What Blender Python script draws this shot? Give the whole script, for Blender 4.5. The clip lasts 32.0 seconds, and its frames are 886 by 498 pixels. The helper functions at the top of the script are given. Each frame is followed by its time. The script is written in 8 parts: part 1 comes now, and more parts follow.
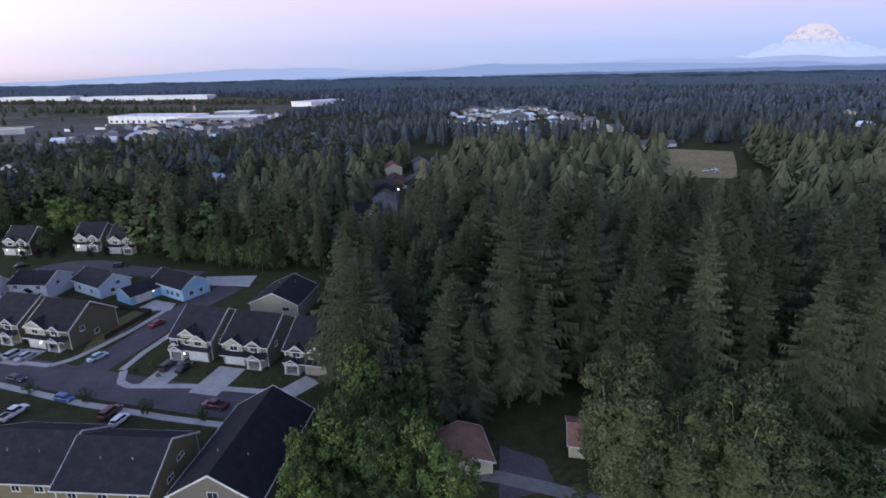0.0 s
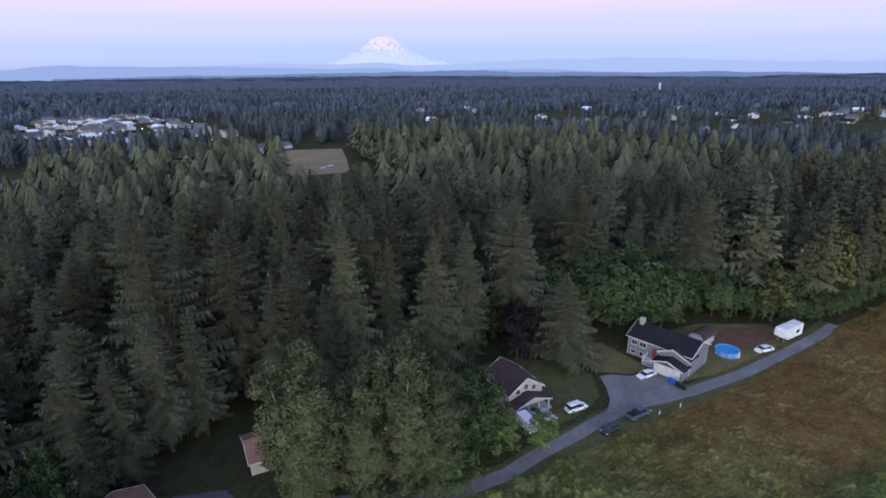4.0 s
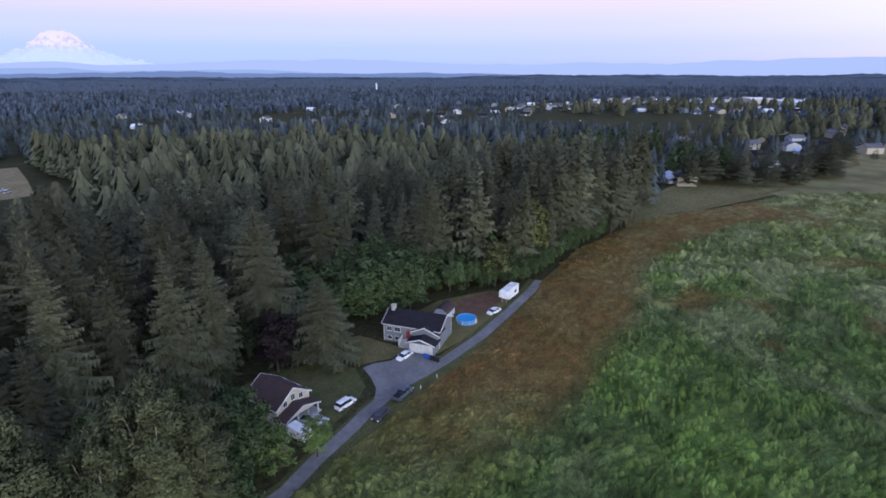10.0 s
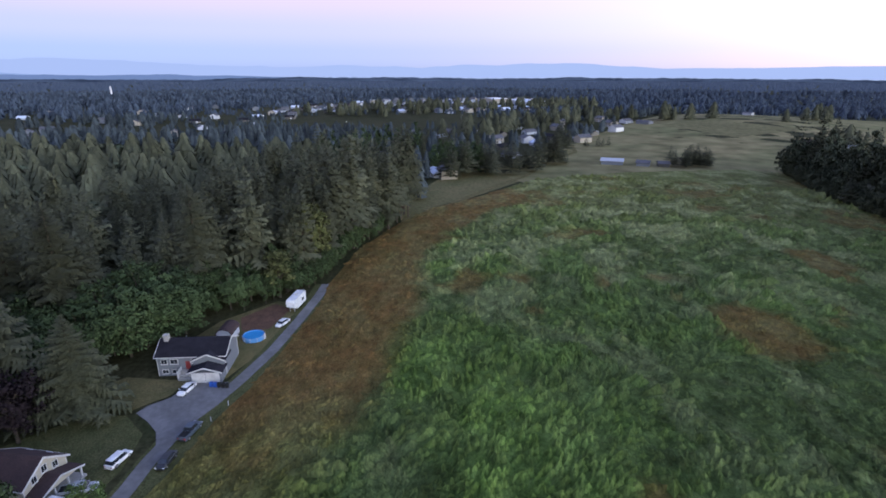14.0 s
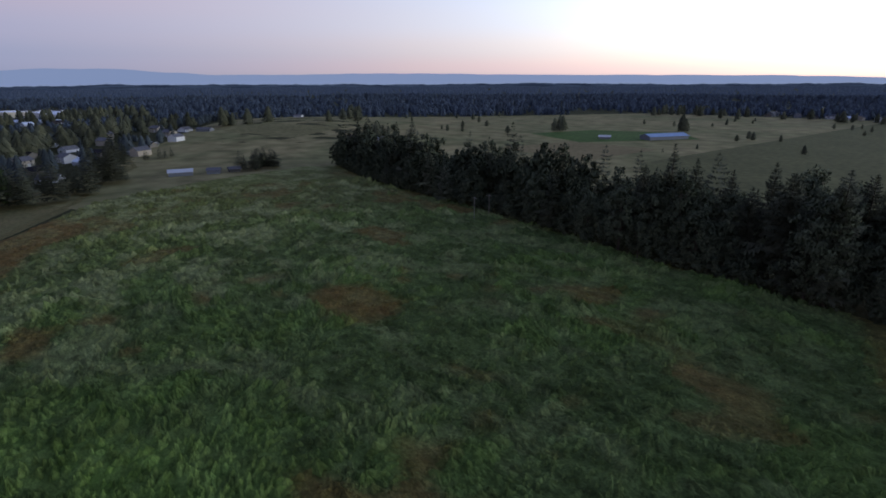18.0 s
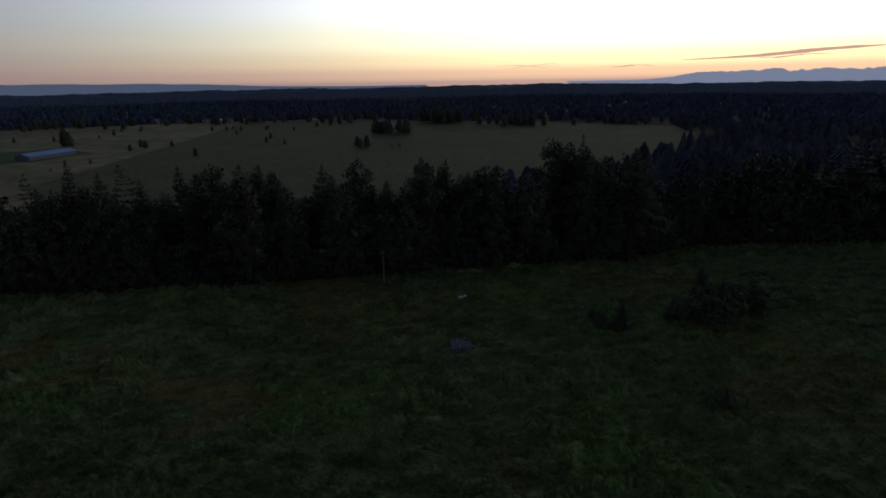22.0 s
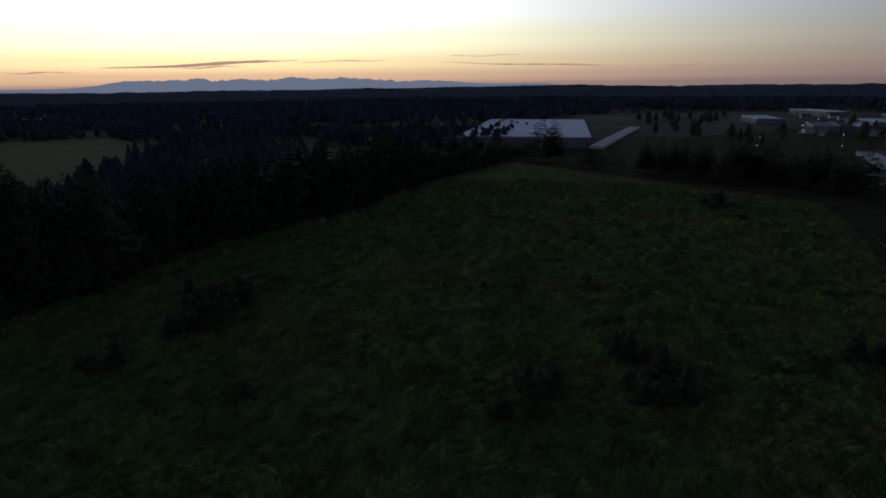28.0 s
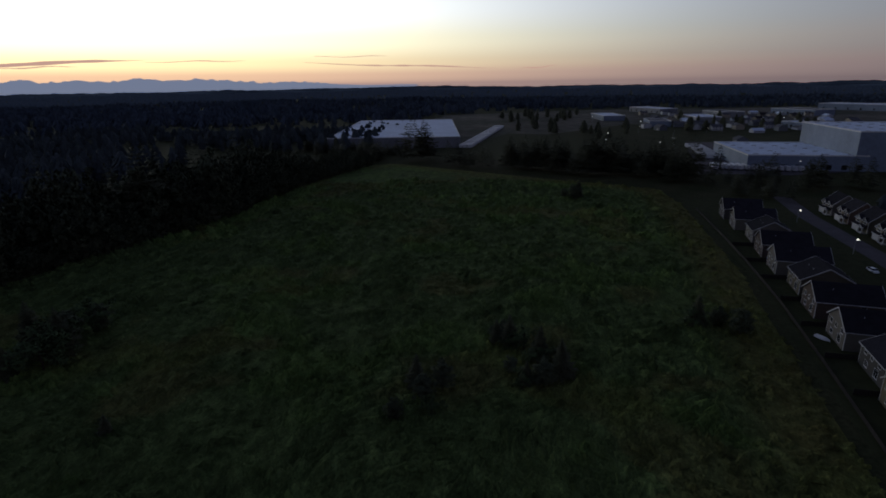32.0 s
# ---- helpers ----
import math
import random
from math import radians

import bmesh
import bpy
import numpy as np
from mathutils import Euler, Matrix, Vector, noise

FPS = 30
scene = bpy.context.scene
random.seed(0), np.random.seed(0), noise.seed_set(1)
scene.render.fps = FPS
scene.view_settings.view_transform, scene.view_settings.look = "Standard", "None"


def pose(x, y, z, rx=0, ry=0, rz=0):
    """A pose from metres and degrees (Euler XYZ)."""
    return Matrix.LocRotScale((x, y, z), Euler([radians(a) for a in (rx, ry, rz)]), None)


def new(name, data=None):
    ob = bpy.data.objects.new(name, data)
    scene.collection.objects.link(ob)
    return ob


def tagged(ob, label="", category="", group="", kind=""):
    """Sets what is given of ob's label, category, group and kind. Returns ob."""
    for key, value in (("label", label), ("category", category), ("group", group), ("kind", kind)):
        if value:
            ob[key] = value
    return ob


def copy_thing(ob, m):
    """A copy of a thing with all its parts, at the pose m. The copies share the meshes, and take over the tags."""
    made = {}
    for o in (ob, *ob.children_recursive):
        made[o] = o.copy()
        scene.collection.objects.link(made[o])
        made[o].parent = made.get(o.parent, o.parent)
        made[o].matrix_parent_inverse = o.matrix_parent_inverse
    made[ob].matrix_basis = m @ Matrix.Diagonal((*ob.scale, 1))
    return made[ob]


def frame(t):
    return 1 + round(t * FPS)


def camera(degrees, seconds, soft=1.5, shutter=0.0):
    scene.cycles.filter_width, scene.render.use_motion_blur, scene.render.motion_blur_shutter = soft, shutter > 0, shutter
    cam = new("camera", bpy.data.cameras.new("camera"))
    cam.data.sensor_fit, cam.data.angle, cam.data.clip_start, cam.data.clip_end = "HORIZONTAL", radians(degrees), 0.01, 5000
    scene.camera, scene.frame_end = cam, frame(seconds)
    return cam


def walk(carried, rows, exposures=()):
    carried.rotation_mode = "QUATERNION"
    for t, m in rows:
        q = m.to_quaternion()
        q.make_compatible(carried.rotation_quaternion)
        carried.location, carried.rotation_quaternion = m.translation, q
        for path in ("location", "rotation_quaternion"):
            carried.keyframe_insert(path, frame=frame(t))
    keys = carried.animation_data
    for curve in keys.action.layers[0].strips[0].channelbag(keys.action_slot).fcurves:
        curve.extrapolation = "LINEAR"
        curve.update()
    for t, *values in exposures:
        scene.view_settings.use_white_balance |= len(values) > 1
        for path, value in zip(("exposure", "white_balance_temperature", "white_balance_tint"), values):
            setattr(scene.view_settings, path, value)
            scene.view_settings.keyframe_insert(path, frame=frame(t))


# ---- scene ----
import itertools

# camera: hovers over the field and turns to its right
cam = camera(78.72, 32.0, soft=1.75)
H = 66.0
PATH = [
    (0.0, pose(0, 0, H, 71.92, 0.87, 0.00)),
    (0.5, pose(0, 0, H, 71.72, 0.54, -2.35)),
    (1.0, pose(0, 0, H, 71.74, 0.46, -8.35)),
    (1.5, pose(0, 0, H, 71.80, 0.35, -17.09)),
    (2.0, pose(0, 0, H, 71.85, 0.35, -25.02)),
    (2.5, pose(0, 0, H, 71.89, 0.33, -30.15)),
    (3.0, pose(0, 0, H, 71.90, 0.36, -32.97)),
    (3.5, pose(0, 0, H, 71.89, 0.36, -34.98)),
    (4.0, pose(0, 0, H, 71.91, 0.40, -38.56)),
    (4.5, pose(0, 0, H, 71.91, 0.38, -42.83)),
    (6.5, pose(0, 0, H, 71.86, 0.47, -51.38)),
    (7.0, pose(0, 0, H, 71.85, 0.41, -53.62)),
    (7.5, pose(0, 0, H, 71.85, 0.40, -55.43)),
    (8.0, pose(0, 0, H, 71.81, 0.43, -57.12)),
    (8.5, pose(0, 0, H, 71.84, 0.35, -59.32)),
    (9.0, pose(0, 0, H, 71.86, 0.30, -63.64)),
    (9.5, pose(0, 0, H, 71.86, 0.29, -65.25)),
    (10.0, pose(0, 0, H, 71.86, 0.27, -66.32)),
    (10.5, pose(0, 0, H, 71.83, 0.26, -67.77)),
    (11.0, pose(0, 0, H, 71.83, 0.22, -68.67)),
    (11.5, pose(0, 0, H, 71.83, 0.17, -70.02)),
    (12.0, pose(0, 0, H, 71.81, 0.12, -71.77)),
    (12.5, pose(0, 0, H, 71.86, 0.09, -74.81)),
    (13.0, pose(0, 0, H, 71.91, 0.05, -79.58)),
    (13.5, pose(0, 0, H, 71.97, 0.00, -84.72)),
    (14.0, pose(0, 0, H, 72.05, -0.02, -90.14)),
    (14.5, pose(0, 0, H, 72.13, -0.03, -95.78)),
    (16.5, pose(0, 0, H, 72.42, 0.05, -116.74)),
    (17.0, pose(0, 0, H, 72.49, 0.08, -121.83)),
    (17.5, pose(0, 0, H, 72.54, 0.14, -127.43)),
    (18.0, pose(0, 0, H, 72.59, 0.21, -133.54)),
    (18.5, pose(0, 0, H, 72.64, 0.25, -140.31)),
    (19.0, pose(0, 0, H, 72.70, 0.43, -147.33)),
    (19.5, pose(0, 0, H, 72.74, 0.49, -154.16)),
    (20.0, pose(0, 0, H, 72.78, 0.53, -161.08)),
    (20.5, pose(0, 0, H, 72.79, 0.55, -168.30)),
    (21.0, pose(0, 0, H, 72.82, 0.65, -175.84)),
    (21.5, pose(0, 0, H, 72.79, 0.87, -183.56)),
    (22.0, pose(0, 0, H, 72.81, 0.97, -191.63)),
    (22.5, pose(0, 0, H, 72.88, 0.87, -200.43)),
    (23.0, pose(0, 0, H, 72.95, 0.50, -209.17)),
    (23.5, pose(0, 0, H, 73.00, 0.66, -218.48)),
    (24.0, pose(0, 0, H, 72.92, 0.50, -227.96)),
    (24.5, pose(0, 0, H, 72.90, 0.50, -234.76)),
    (25.0, pose(0, 0, H, 72.92, 0.52, -237.36)),
    (25.5, pose(0, 0, H, 72.95, 0.73, -239.00)),
    (27.5, pose(0, 0, H, 72.93, 0.71, -243.29)),
    (28.0, pose(0, 0, H, 72.92, 0.66, -245.25)),
    (28.5, pose(0, 0, H, 72.89, 0.68, -246.40)),
    (29.0, pose(0, 0, H, 72.90, 0.83, -247.39)),
    (29.5, pose(0, 0, H, 72.91, 0.87, -249.60)),
    (30.0, pose(0, 0, H, 72.87, 0.80, -252.24)),
    (30.5, pose(0, 0, H, 72.84, 0.75, -254.50)),
    (31.0, pose(0, 0, H, 72.84, 0.77, -256.59)),
    (31.5, pose(0, 0, H, 72.87, 0.84, -258.16)),
    (32.0, pose(0, 0, H, 72.87, 0.81, -258.60)),
]
walk(cam, PATH, exposures=[(0, -0.05, 6520, 11), (2, 0.05, 6520, 14), (4, 0.1, 6480, 14), (9, 0.15, 6330, 14), (13.5, 0.08, 6300, 13), (16.5, -0.25, 6380, 11), (18, -0.92, 6406, 10), (20, -1.76, 6480, 10), (21.5, -2.46, 6476, 10),
                           (23, -2.93, 6490, 10), (25, -3.08, 6490, 10), (28, -3.02, 6470, 10), (32, -2.75, 6440, 10)])

# ---- sky: dusk, the sun just set behind azimuth SUN, the earth's shadow opposite ----
SUN = radians(140)                       # turned from +y towards -x
world = bpy.data.worlds.new("dusk_sky")
scene.world = world
world.use_nodes = True
wt = world.node_tree
wt.nodes.clear()


def wmath(op, a, b=None, clamp=False):
    n = wt.nodes.new("ShaderNodeMath")
    n.operation, n.use_clamp = op, clamp
    for i, v in enumerate((a, b)):
        if v is None:
            continue
        if isinstance(v, (int, float)):
            n.inputs[i].default_value = v
        else:
            wt.links.new(v, n.inputs[i])
    return n.outputs[0]


coord = wt.nodes.new("ShaderNodeTexCoord")
sep = wt.nodes.new("ShaderNodeSeparateXYZ")
wt.links.new(coord.outputs["Generated"], sep.inputs[0])
up = wmath("SQRT", wmath("MAXIMUM", sep.outputs[2], 0.0))
flat = wmath("SQRT", wmath("MAXIMUM", wmath("SUBTRACT", 1.0, wmath("MULTIPLY", sep.outputs[2], sep.outputs[2])), 1e-4))
toward = wmath("DIVIDE", wmath("ADD", wmath("MULTIPLY", sep.outputs[0], -math.sin(SUN)),
                               wmath("MULTIPLY", sep.outputs[1], math.cos(SUN))), flat)


def sky_ramp(stops):
    r = wt.nodes.new("ShaderNodeValToRGB")
    r.color_ramp.interpolation = "EASE"
    el = r.color_ramp.elements
    while len(el) < len(stops):
        el.new(0.5)
    for e, (deg_up, col) in zip(el, stops):
        e.position = math.sqrt(math.sin(radians(deg_up)))
        e.color = (*col, 1)
    wt.links.new(up, r.inputs[0])
    return r.outputs[0]


def wmix(fac, a, b):
    n = wt.nodes.new("ShaderNodeMix")
    n.data_type = "RGBA"
    wt.links.new(fac, n.inputs[0])
    wt.links.new(a, n.inputs[6])
    wt.links.new(b, n.inputs[7])
    return n.outputs[2]


sky_anti = sky_ramp([(0, (0.36, 0.48, 0.78)), (2.0, (0.47, 0.61, 1.00)), (4.0, (0.60, 0.67, 1.04)), (7.5, (0.86, 0.73, 1.00)),
                     (14, (0.66, 0.60, 0.84)), (30, (0.38, 0.46, 0.85)), (85, (0.26, 0.36, 0.77))])
sky_side = sky_ramp([(0, (0.56, 0.52, 0.66)), (2.0, (0.78, 0.69, 0.84)), (5.0, (0.95, 0.83, 0.98)), (9, (0.92, 0.83, 1.02)),
                     (16, (0.66, 0.66, 0.90)), (35, (0.42, 0.50, 0.90)), (85, (0.26, 0.36, 0.77))])
sky_sun = sky_ramp([(0, (3.6, 2.3, 1.9)), (0.8, (6.6, 4.2, 2.6)), (2.0, (9.5, 7.5, 4.0)), (4.0, (12.0, 11.0, 7.2)),
                    (7, (12.5, 12.5, 11.8)), (14, (5.6, 6.0, 6.6)), (30, (1.0, 1.25, 1.85)), (85, (0.27, 0.37, 0.78))])
east = wmath("POWER", wmath("MAXIMUM", wmath("MULTIPLY", toward, -1.0), 0.0), 0.8)
west = wmath("POWER", wmath("MAXIMUM", wmath("ADD", wmath("MULTIPLY", toward, 0.6), 0.4), 0.0), 6.0)
sky_mid = sky_ramp([(0, (2.2, 1.55, 1.48)), (1.2, (2.9, 2.15, 2.0)), (3.0, (2.8, 2.65, 2.6)), (5.5, (2.4, 2.85, 3.3)), (9, (2.1, 2.8, 3.6)), (16, (1.3, 1.8, 2.6)), (35, (0.6, 0.76, 1.2)), (85, (0.26, 0.36, 0.77))])
middle = wmath("POWER", wmath("MULTIPLY", wmath("MAXIMUM", wmath("ADD", toward, 0.80), 0.0), 0.58, True), 1.9)
sky_col = wmix(west, wmix(middle, wmix(east, sky_side, sky_anti), sky_mid), sky_sun)
bg = wt.nodes.new("ShaderNodeBackground")
bg.inputs[1].default_value = 1.0
wt.links.new(sky_col, bg.inputs[0])
wout = wt.nodes.new("ShaderNodeOutputWorld")
wt.links.new(bg.outputs[0], wout.inputs[0])

# ---- materials ----
def mat(name, col, col2=None, rough=0.85, metal=0.0, scale=1.0, fine=8.0, bump=0.0, island=0.0, per_object=0.0, stains=0.25, spec=0.3, per_tree=0.0,
        glow=None, glow_power=0.0, stretch=(1, 1, 1)):
    """A procedural surface: two colours mixed by noise at two scales, fine relief, and spread between pieces or copies."""
    m = bpy.data.materials.new(name)
    m.use_nodes = True
    t = m.node_tree
    n, l = t.nodes, t.links
    bsdf = n["Principled BSDF"]
    bsdf.inputs["Roughness"].default_value = rough
    bsdf.inputs["Metallic"].default_value = metal
    bsdf.inputs["Specular IOR Level"].default_value = spec
    tc = n.new("ShaderNodeTexCoord")
    mp = n.new("ShaderNodeMapping")
    mp.inputs["Scale"].default_value = stretch
    l.new(tc.outputs["Object"], mp.inputs[0])
    big = n.new("ShaderNodeTexNoise")
    big.inputs["Scale"].default_value = scale
    big.inputs["Detail"].default_value = 5
    big.inputs["Roughness"].default_value = 0.6
    l.new(mp.outputs[0], big.inputs["Vector"])
    grain = n.new("ShaderNodeTexNoise")
    grain.inputs["Scale"].default_value = fine
    grain.inputs["Detail"].default_value = 4
    l.new(mp.outputs[0], grain.inputs["Vector"])
    a = Vector(col)
    b = Vector(col2 if col2 else [c * 0.72 for c in col])
    ramp = n.new("ShaderNodeValToRGB")
    ramp.color_ramp.elements[0].position, ramp.color_ramp.elements[1].position = 0.33, 0.67
    ramp.color_ramp.elements[0].color = (*b, 1)
    ramp.color_ramp.elements[1].color = (*a, 1)
    l.new(big.outputs[0], ramp.inputs[0])
    hsv = n.new("ShaderNodeHueSaturation")
    l.new(ramp.outputs[0], hsv.inputs["Color"])
    val = n.new("ShaderNodeMapRange")
    val.inputs[1].default_value, val.inputs[2].default_value = 0.3, 0.7
    val.inputs[3].default_value, val.inputs[4].default_value = 1 - stains, 1 + stains
    l.new(grain.outputs[0], val.inputs[0])
    last = val.outputs[0]
    for amount, node, socket in ((island, "ShaderNodeNewGeometry", "Random Per Island"), (per_object, "ShaderNodeObjectInfo", "Random")):
        if amount:
            src = n.new(node)
            mr = n.new("ShaderNodeMapRange")
            mr.inputs[3].default_value, mr.inputs[4].default_value = 1 - amount, 1 + amount
            l.new(src.outputs[socket], mr.inputs[0])
            mul = n.new("ShaderNodeMath")
            mul.operation = "MULTIPLY"
            l.new(last, mul.inputs[0])
            l.new(mr.outputs[0], mul.inputs[1])
            last = mul.outputs[0]
    if per_tree:                                     # joined trees carry their own spread as a mesh value round 0
        src = n.new("ShaderNodeAttribute")
        src.attribute_name = "tree_tone"
        mul = n.new("ShaderNodeMath")
        mul.operation = "MULTIPLY_ADD"
        l.new(src.outputs["Fac"], mul.inputs[0])
        mul.inputs[1].default_value = per_tree
        mul.inputs[2].default_value = 1.0
        both = n.new("ShaderNodeMath")
        both.operation = "MULTIPLY"
        l.new(last, both.inputs[0])
        l.new(mul.outputs[0], both.inputs[1])
        last = both.outputs[0]
    l.new(last, hsv.inputs["Value"])
    l.new(hsv.outputs[0], bsdf.inputs["Base Color"])
    if bump:
        bp = n.new("ShaderNodeBump")
        bp.inputs["Strength"].default_value = bump
        bp.inputs["Distance"].default_value = 0.1
        l.new(grain.outputs[0], bp.inputs["Height"])
        l.new(bp.outputs[0], bsdf.inputs["Normal"])
    if glow:
        bsdf.inputs["Emission Color"].default_value = (*glow, 1)
        bsdf.inputs["Emission Strength"].default_value = glow_power
    return m


def plain_glow(name, col, power):
    m = bpy.data.materials.new(name)
    m.use_nodes = True
    m.node_tree.nodes.clear()
    e = m.node_tree.nodes.new("ShaderNodeEmission")
    e.inputs[0].default_value, e.inputs[1].default_value = (*col, 1), power
    o = m.node_tree.nodes.new("ShaderNodeOutputMaterial")
    m.node_tree.links.new(e.outputs[0], o.inputs[0])
    return m


M_floor = mat("forest_floor", (0.030, 0.036, 0.016), (0.052, 0.048, 0.025), scale=0.05, fine=0.8, stains=0.4, spec=0.02)
M_asphalt = mat("asphalt", (0.096, 0.084, 0.094), (0.068, 0.060, 0.068), rough=0.9, scale=0.15, fine=3.0, stains=0.22, spec=0.1)
M_gravel = mat("worn_gravel_drive", (0.185, 0.180, 0.185), (0.125, 0.122, 0.122), rough=0.95, scale=0.16, fine=0.9, stains=0.12, bump=0.04, spec=0.08)
M_concrete = mat("concrete", (0.36, 0.35, 0.34), (0.28, 0.27, 0.26), scale=0.3, fine=4, stains=0.15)
M_lawn = mat("lawn", (0.050, 0.052, 0.025), (0.033, 0.036, 0.018), scale=0.3, fine=5, stains=0.4, bump=0.5, spec=0.02)
M_verge = mat("verge_grass", (0.092, 0.090, 0.040), (0.058, 0.064, 0.028), scale=0.3, fine=3, stains=0.4, bump=0.5, spec=0.02)
M_dry_lawn = mat("dry_lawn", (0.155, 0.125, 0.060), (0.095, 0.092, 0.040), scale=0.25, fine=4, stains=0.35, bump=0.5, spec=0.02)
M_soil = mat("bare_soil", (0.15, 0.085, 0.058), (0.095, 0.060, 0.042), scale=0.4, fine=4, stains=0.35, bump=0.4, spec=0.03)
M_shingle = mat("dark_asphalt_shingles", (0.027, 0.025, 0.032), (0.018, 0.017, 0.022), spec=0.05, scale=0.5, fine=6, stains=0.3, per_object=0.2, stretch=(1, 1, 2.5))
M_shingle_brown = mat("brown_shingles", (0.060, 0.036, 0.034), (0.040, 0.026, 0.026), scale=0.5, fine=6, stains=0.3)
M_shingle_tan = mat("reddish_tan_shingles", (0.26, 0.14, 0.095), (0.19, 0.105, 0.075), scale=0.6, fine=6, stains=0.25)
M_shingle_red = mat("dull_red_shingles", (0.15, 0.055, 0.048), (0.11, 0.042, 0.040), scale=0.6, fine=6, stains=0.25)
M_roof_mid = mat("grey_shingles", (0.10, 0.10, 0.115), (0.072, 0.072, 0.085), scale=0.5, fine=5, per_object=0.3)
SIDING = {k: mat(k + "_siding", c, tuple(v * 0.86 for v in c), rough=0.7, scale=0.4, fine=7, stains=0.10, stretch=(0.4, 0.4, 6))
          for k, c in (("olive", (0.155, 0.132, 0.080)), ("taupe", (0.145, 0.130, 0.115)), ("olive_brown", (0.105, 0.090, 0.066)), ("gable_tan", (0.30, 0.265, 0.21)), ("deep_brown", (0.085, 0.062, 0.052)), ("beige", (0.36, 0.32, 0.26)), ("grey", (0.155, 0.165, 0.19)),
                       ("blue", (0.24, 0.42, 0.60)), ("pale_blue", (0.40, 0.50, 0.62)), ("white", (0.52, 0.53, 0.56)), ("brown", (0.15, 0.10, 0.08)),
                       ("cream", (0.42, 0.38, 0.31)), ("light_grey", (0.42, 0.44, 0.50)), ("dark", (0.075, 0.070, 0.065)))}
M_trim = mat("white_trim", (0.60, 0.59, 0.60), rough=0.6, scale=0.6, fine=8, stains=0.06)
M_garage = mat("white_garage_door", (0.56, 0.55, 0.56), rough=0.55, scale=0.6, fine=6, stains=0.06)
M_garage_tan = mat("tan_garage_door", (0.34, 0.29, 0.24), rough=0.55, scale=0.6, fine=6, stains=0.06)
M_glass = mat("window_glass", (0.025, 0.03, 0.04), rough=0.08, spec=0.8, scale=0.5, stains=0.1)
M_door = mat("red_door", (0.22, 0.03, 0.03), rough=0.5)
M_brick = mat("chimney_stone", (0.36, 0.34, 0.33), (0.24, 0.22, 0.22), scale=3, fine=9)
M_bark = mat("bark", (0.085, 0.068, 0.052), (0.050, 0.040, 0.032), scale=0.6, fine=3, stains=0.35, stretch=(1, 1, 0.2), spec=0.05)
M_bark_pale = mat("pale_bark", (0.24, 0.22, 0.18), (0.13, 0.12, 0.10), scale=0.6, fine=3, stains=0.3, stretch=(1, 1, 0.3), spec=0.08)
M_fir = mat("fir_needles", (0.074, 0.076, 0.047), (0.047, 0.050, 0.033), scale=0.08, fine=1.2, island=0.12, per_object=0.32, per_tree=0.30, stains=0.22, spec=0.04)
# lighter and bluer than M_fir: distance haze is put into the base colour
M_fir_mid = mat("haze_tinted_needles", (0.068, 0.081, 0.086), (0.045, 0.056, 0.062), scale=0.03, fine=0.5, island=0.10, per_tree=0.34, stains=0.2, spec=0.03)
M_fir_blue = mat("spruce_needles", (0.094, 0.096, 0.056), (0.060, 0.065, 0.040), scale=0.2, fine=1.2, island=0.15, per_object=0.2, stains=0.3, spec=0.05)
M_leaf = mat("broad_leaves", (0.072, 0.100, 0.042), (0.042, 0.064, 0.028), scale=0.5, fine=3, island=0.3, per_tree=0.3, per_object=0.2, stains=0.3, spec=0.08)
M_leaf_cotton = mat("cottonwood_leaves", (0.086, 0.095, 0.046), (0.053, 0.061, 0.032), scale=0.3, fine=1.5, island=0.28, stains=0.3, spec=0.1)
M_leaf_bright = mat("bright_leaves", (0.104, 0.148, 0.046), (0.064, 0.098, 0.032), scale=0.5, fine=3, island=0.5, per_object=0.15, stains=0.3, spec=0.08)
M_leaf_plum = mat("plum_leaves", (0.026, 0.018, 0.020), (0.016, 0.011, 0.013), scale=0.5, fine=3, island=0.4, stains=0.3, spec=0.08)
M_leaf_alder = mat("alder_leaves", (0.100, 0.112, 0.066), (0.060, 0.070, 0.044), scale=0.25, fine=2, island=0.3, per_tree=0.3, per_object=0.2, stains=0.35, spec=0.05)
M_leaf_yellow = mat("yellowing_leaves", (0.105, 0.108, 0.040), (0.066, 0.074, 0.030), scale=0.5, fine=3, island=0.5, stains=0.3, spec=0.08)
M_tyre = mat("tyre_rubber", (0.02, 0.02, 0.02), rough=0.9)
M_rim = mat("wheel_rim", (0.45, 0.45, 0.47), rough=0.35, metal=0.8)
M_lamp_glass = mat("headlight_glass", (0.6, 0.6, 0.62), rough=0.2, spec=0.6)
M_tail = mat("tail_light", (0.35, 0.02, 0.02), rough=0.3)
PAINT = {k: mat(k + "_car_paint", c, rough=0.28, spec=0.6, scale=0.7, fine=5, stains=0.05) for k, c in
         (("white", (0.78, 0.78, 0.80)), ("black", (0.018, 0.019, 0.022)), ("navy", (0.03, 0.05, 0.10)), ("red", (0.26, 0.02, 0.03)), ("maroon", (0.14, 0.025, 0.03)),
          ("silver", (0.42, 0.44, 0.48)), ("blue", (0.05, 0.12, 0.32)), ("pale_blue", (0.45, 0.55, 0.68)), ("slate", (0.06, 0.08, 0.11)))}
M_pool = mat("pool_liner_water", (0.05, 0.30, 0.62), (0.04, 0.24, 0.52), rough=0.12, spec=0.6, scale=1.5, stains=0.1)
M_pool_wall = mat("pool_wall", (0.10, 0.28, 0.58), rough=0.5)
M_blue_plastic = mat("blue_plastic", (0.03, 0.10, 0.42), rough=0.5)
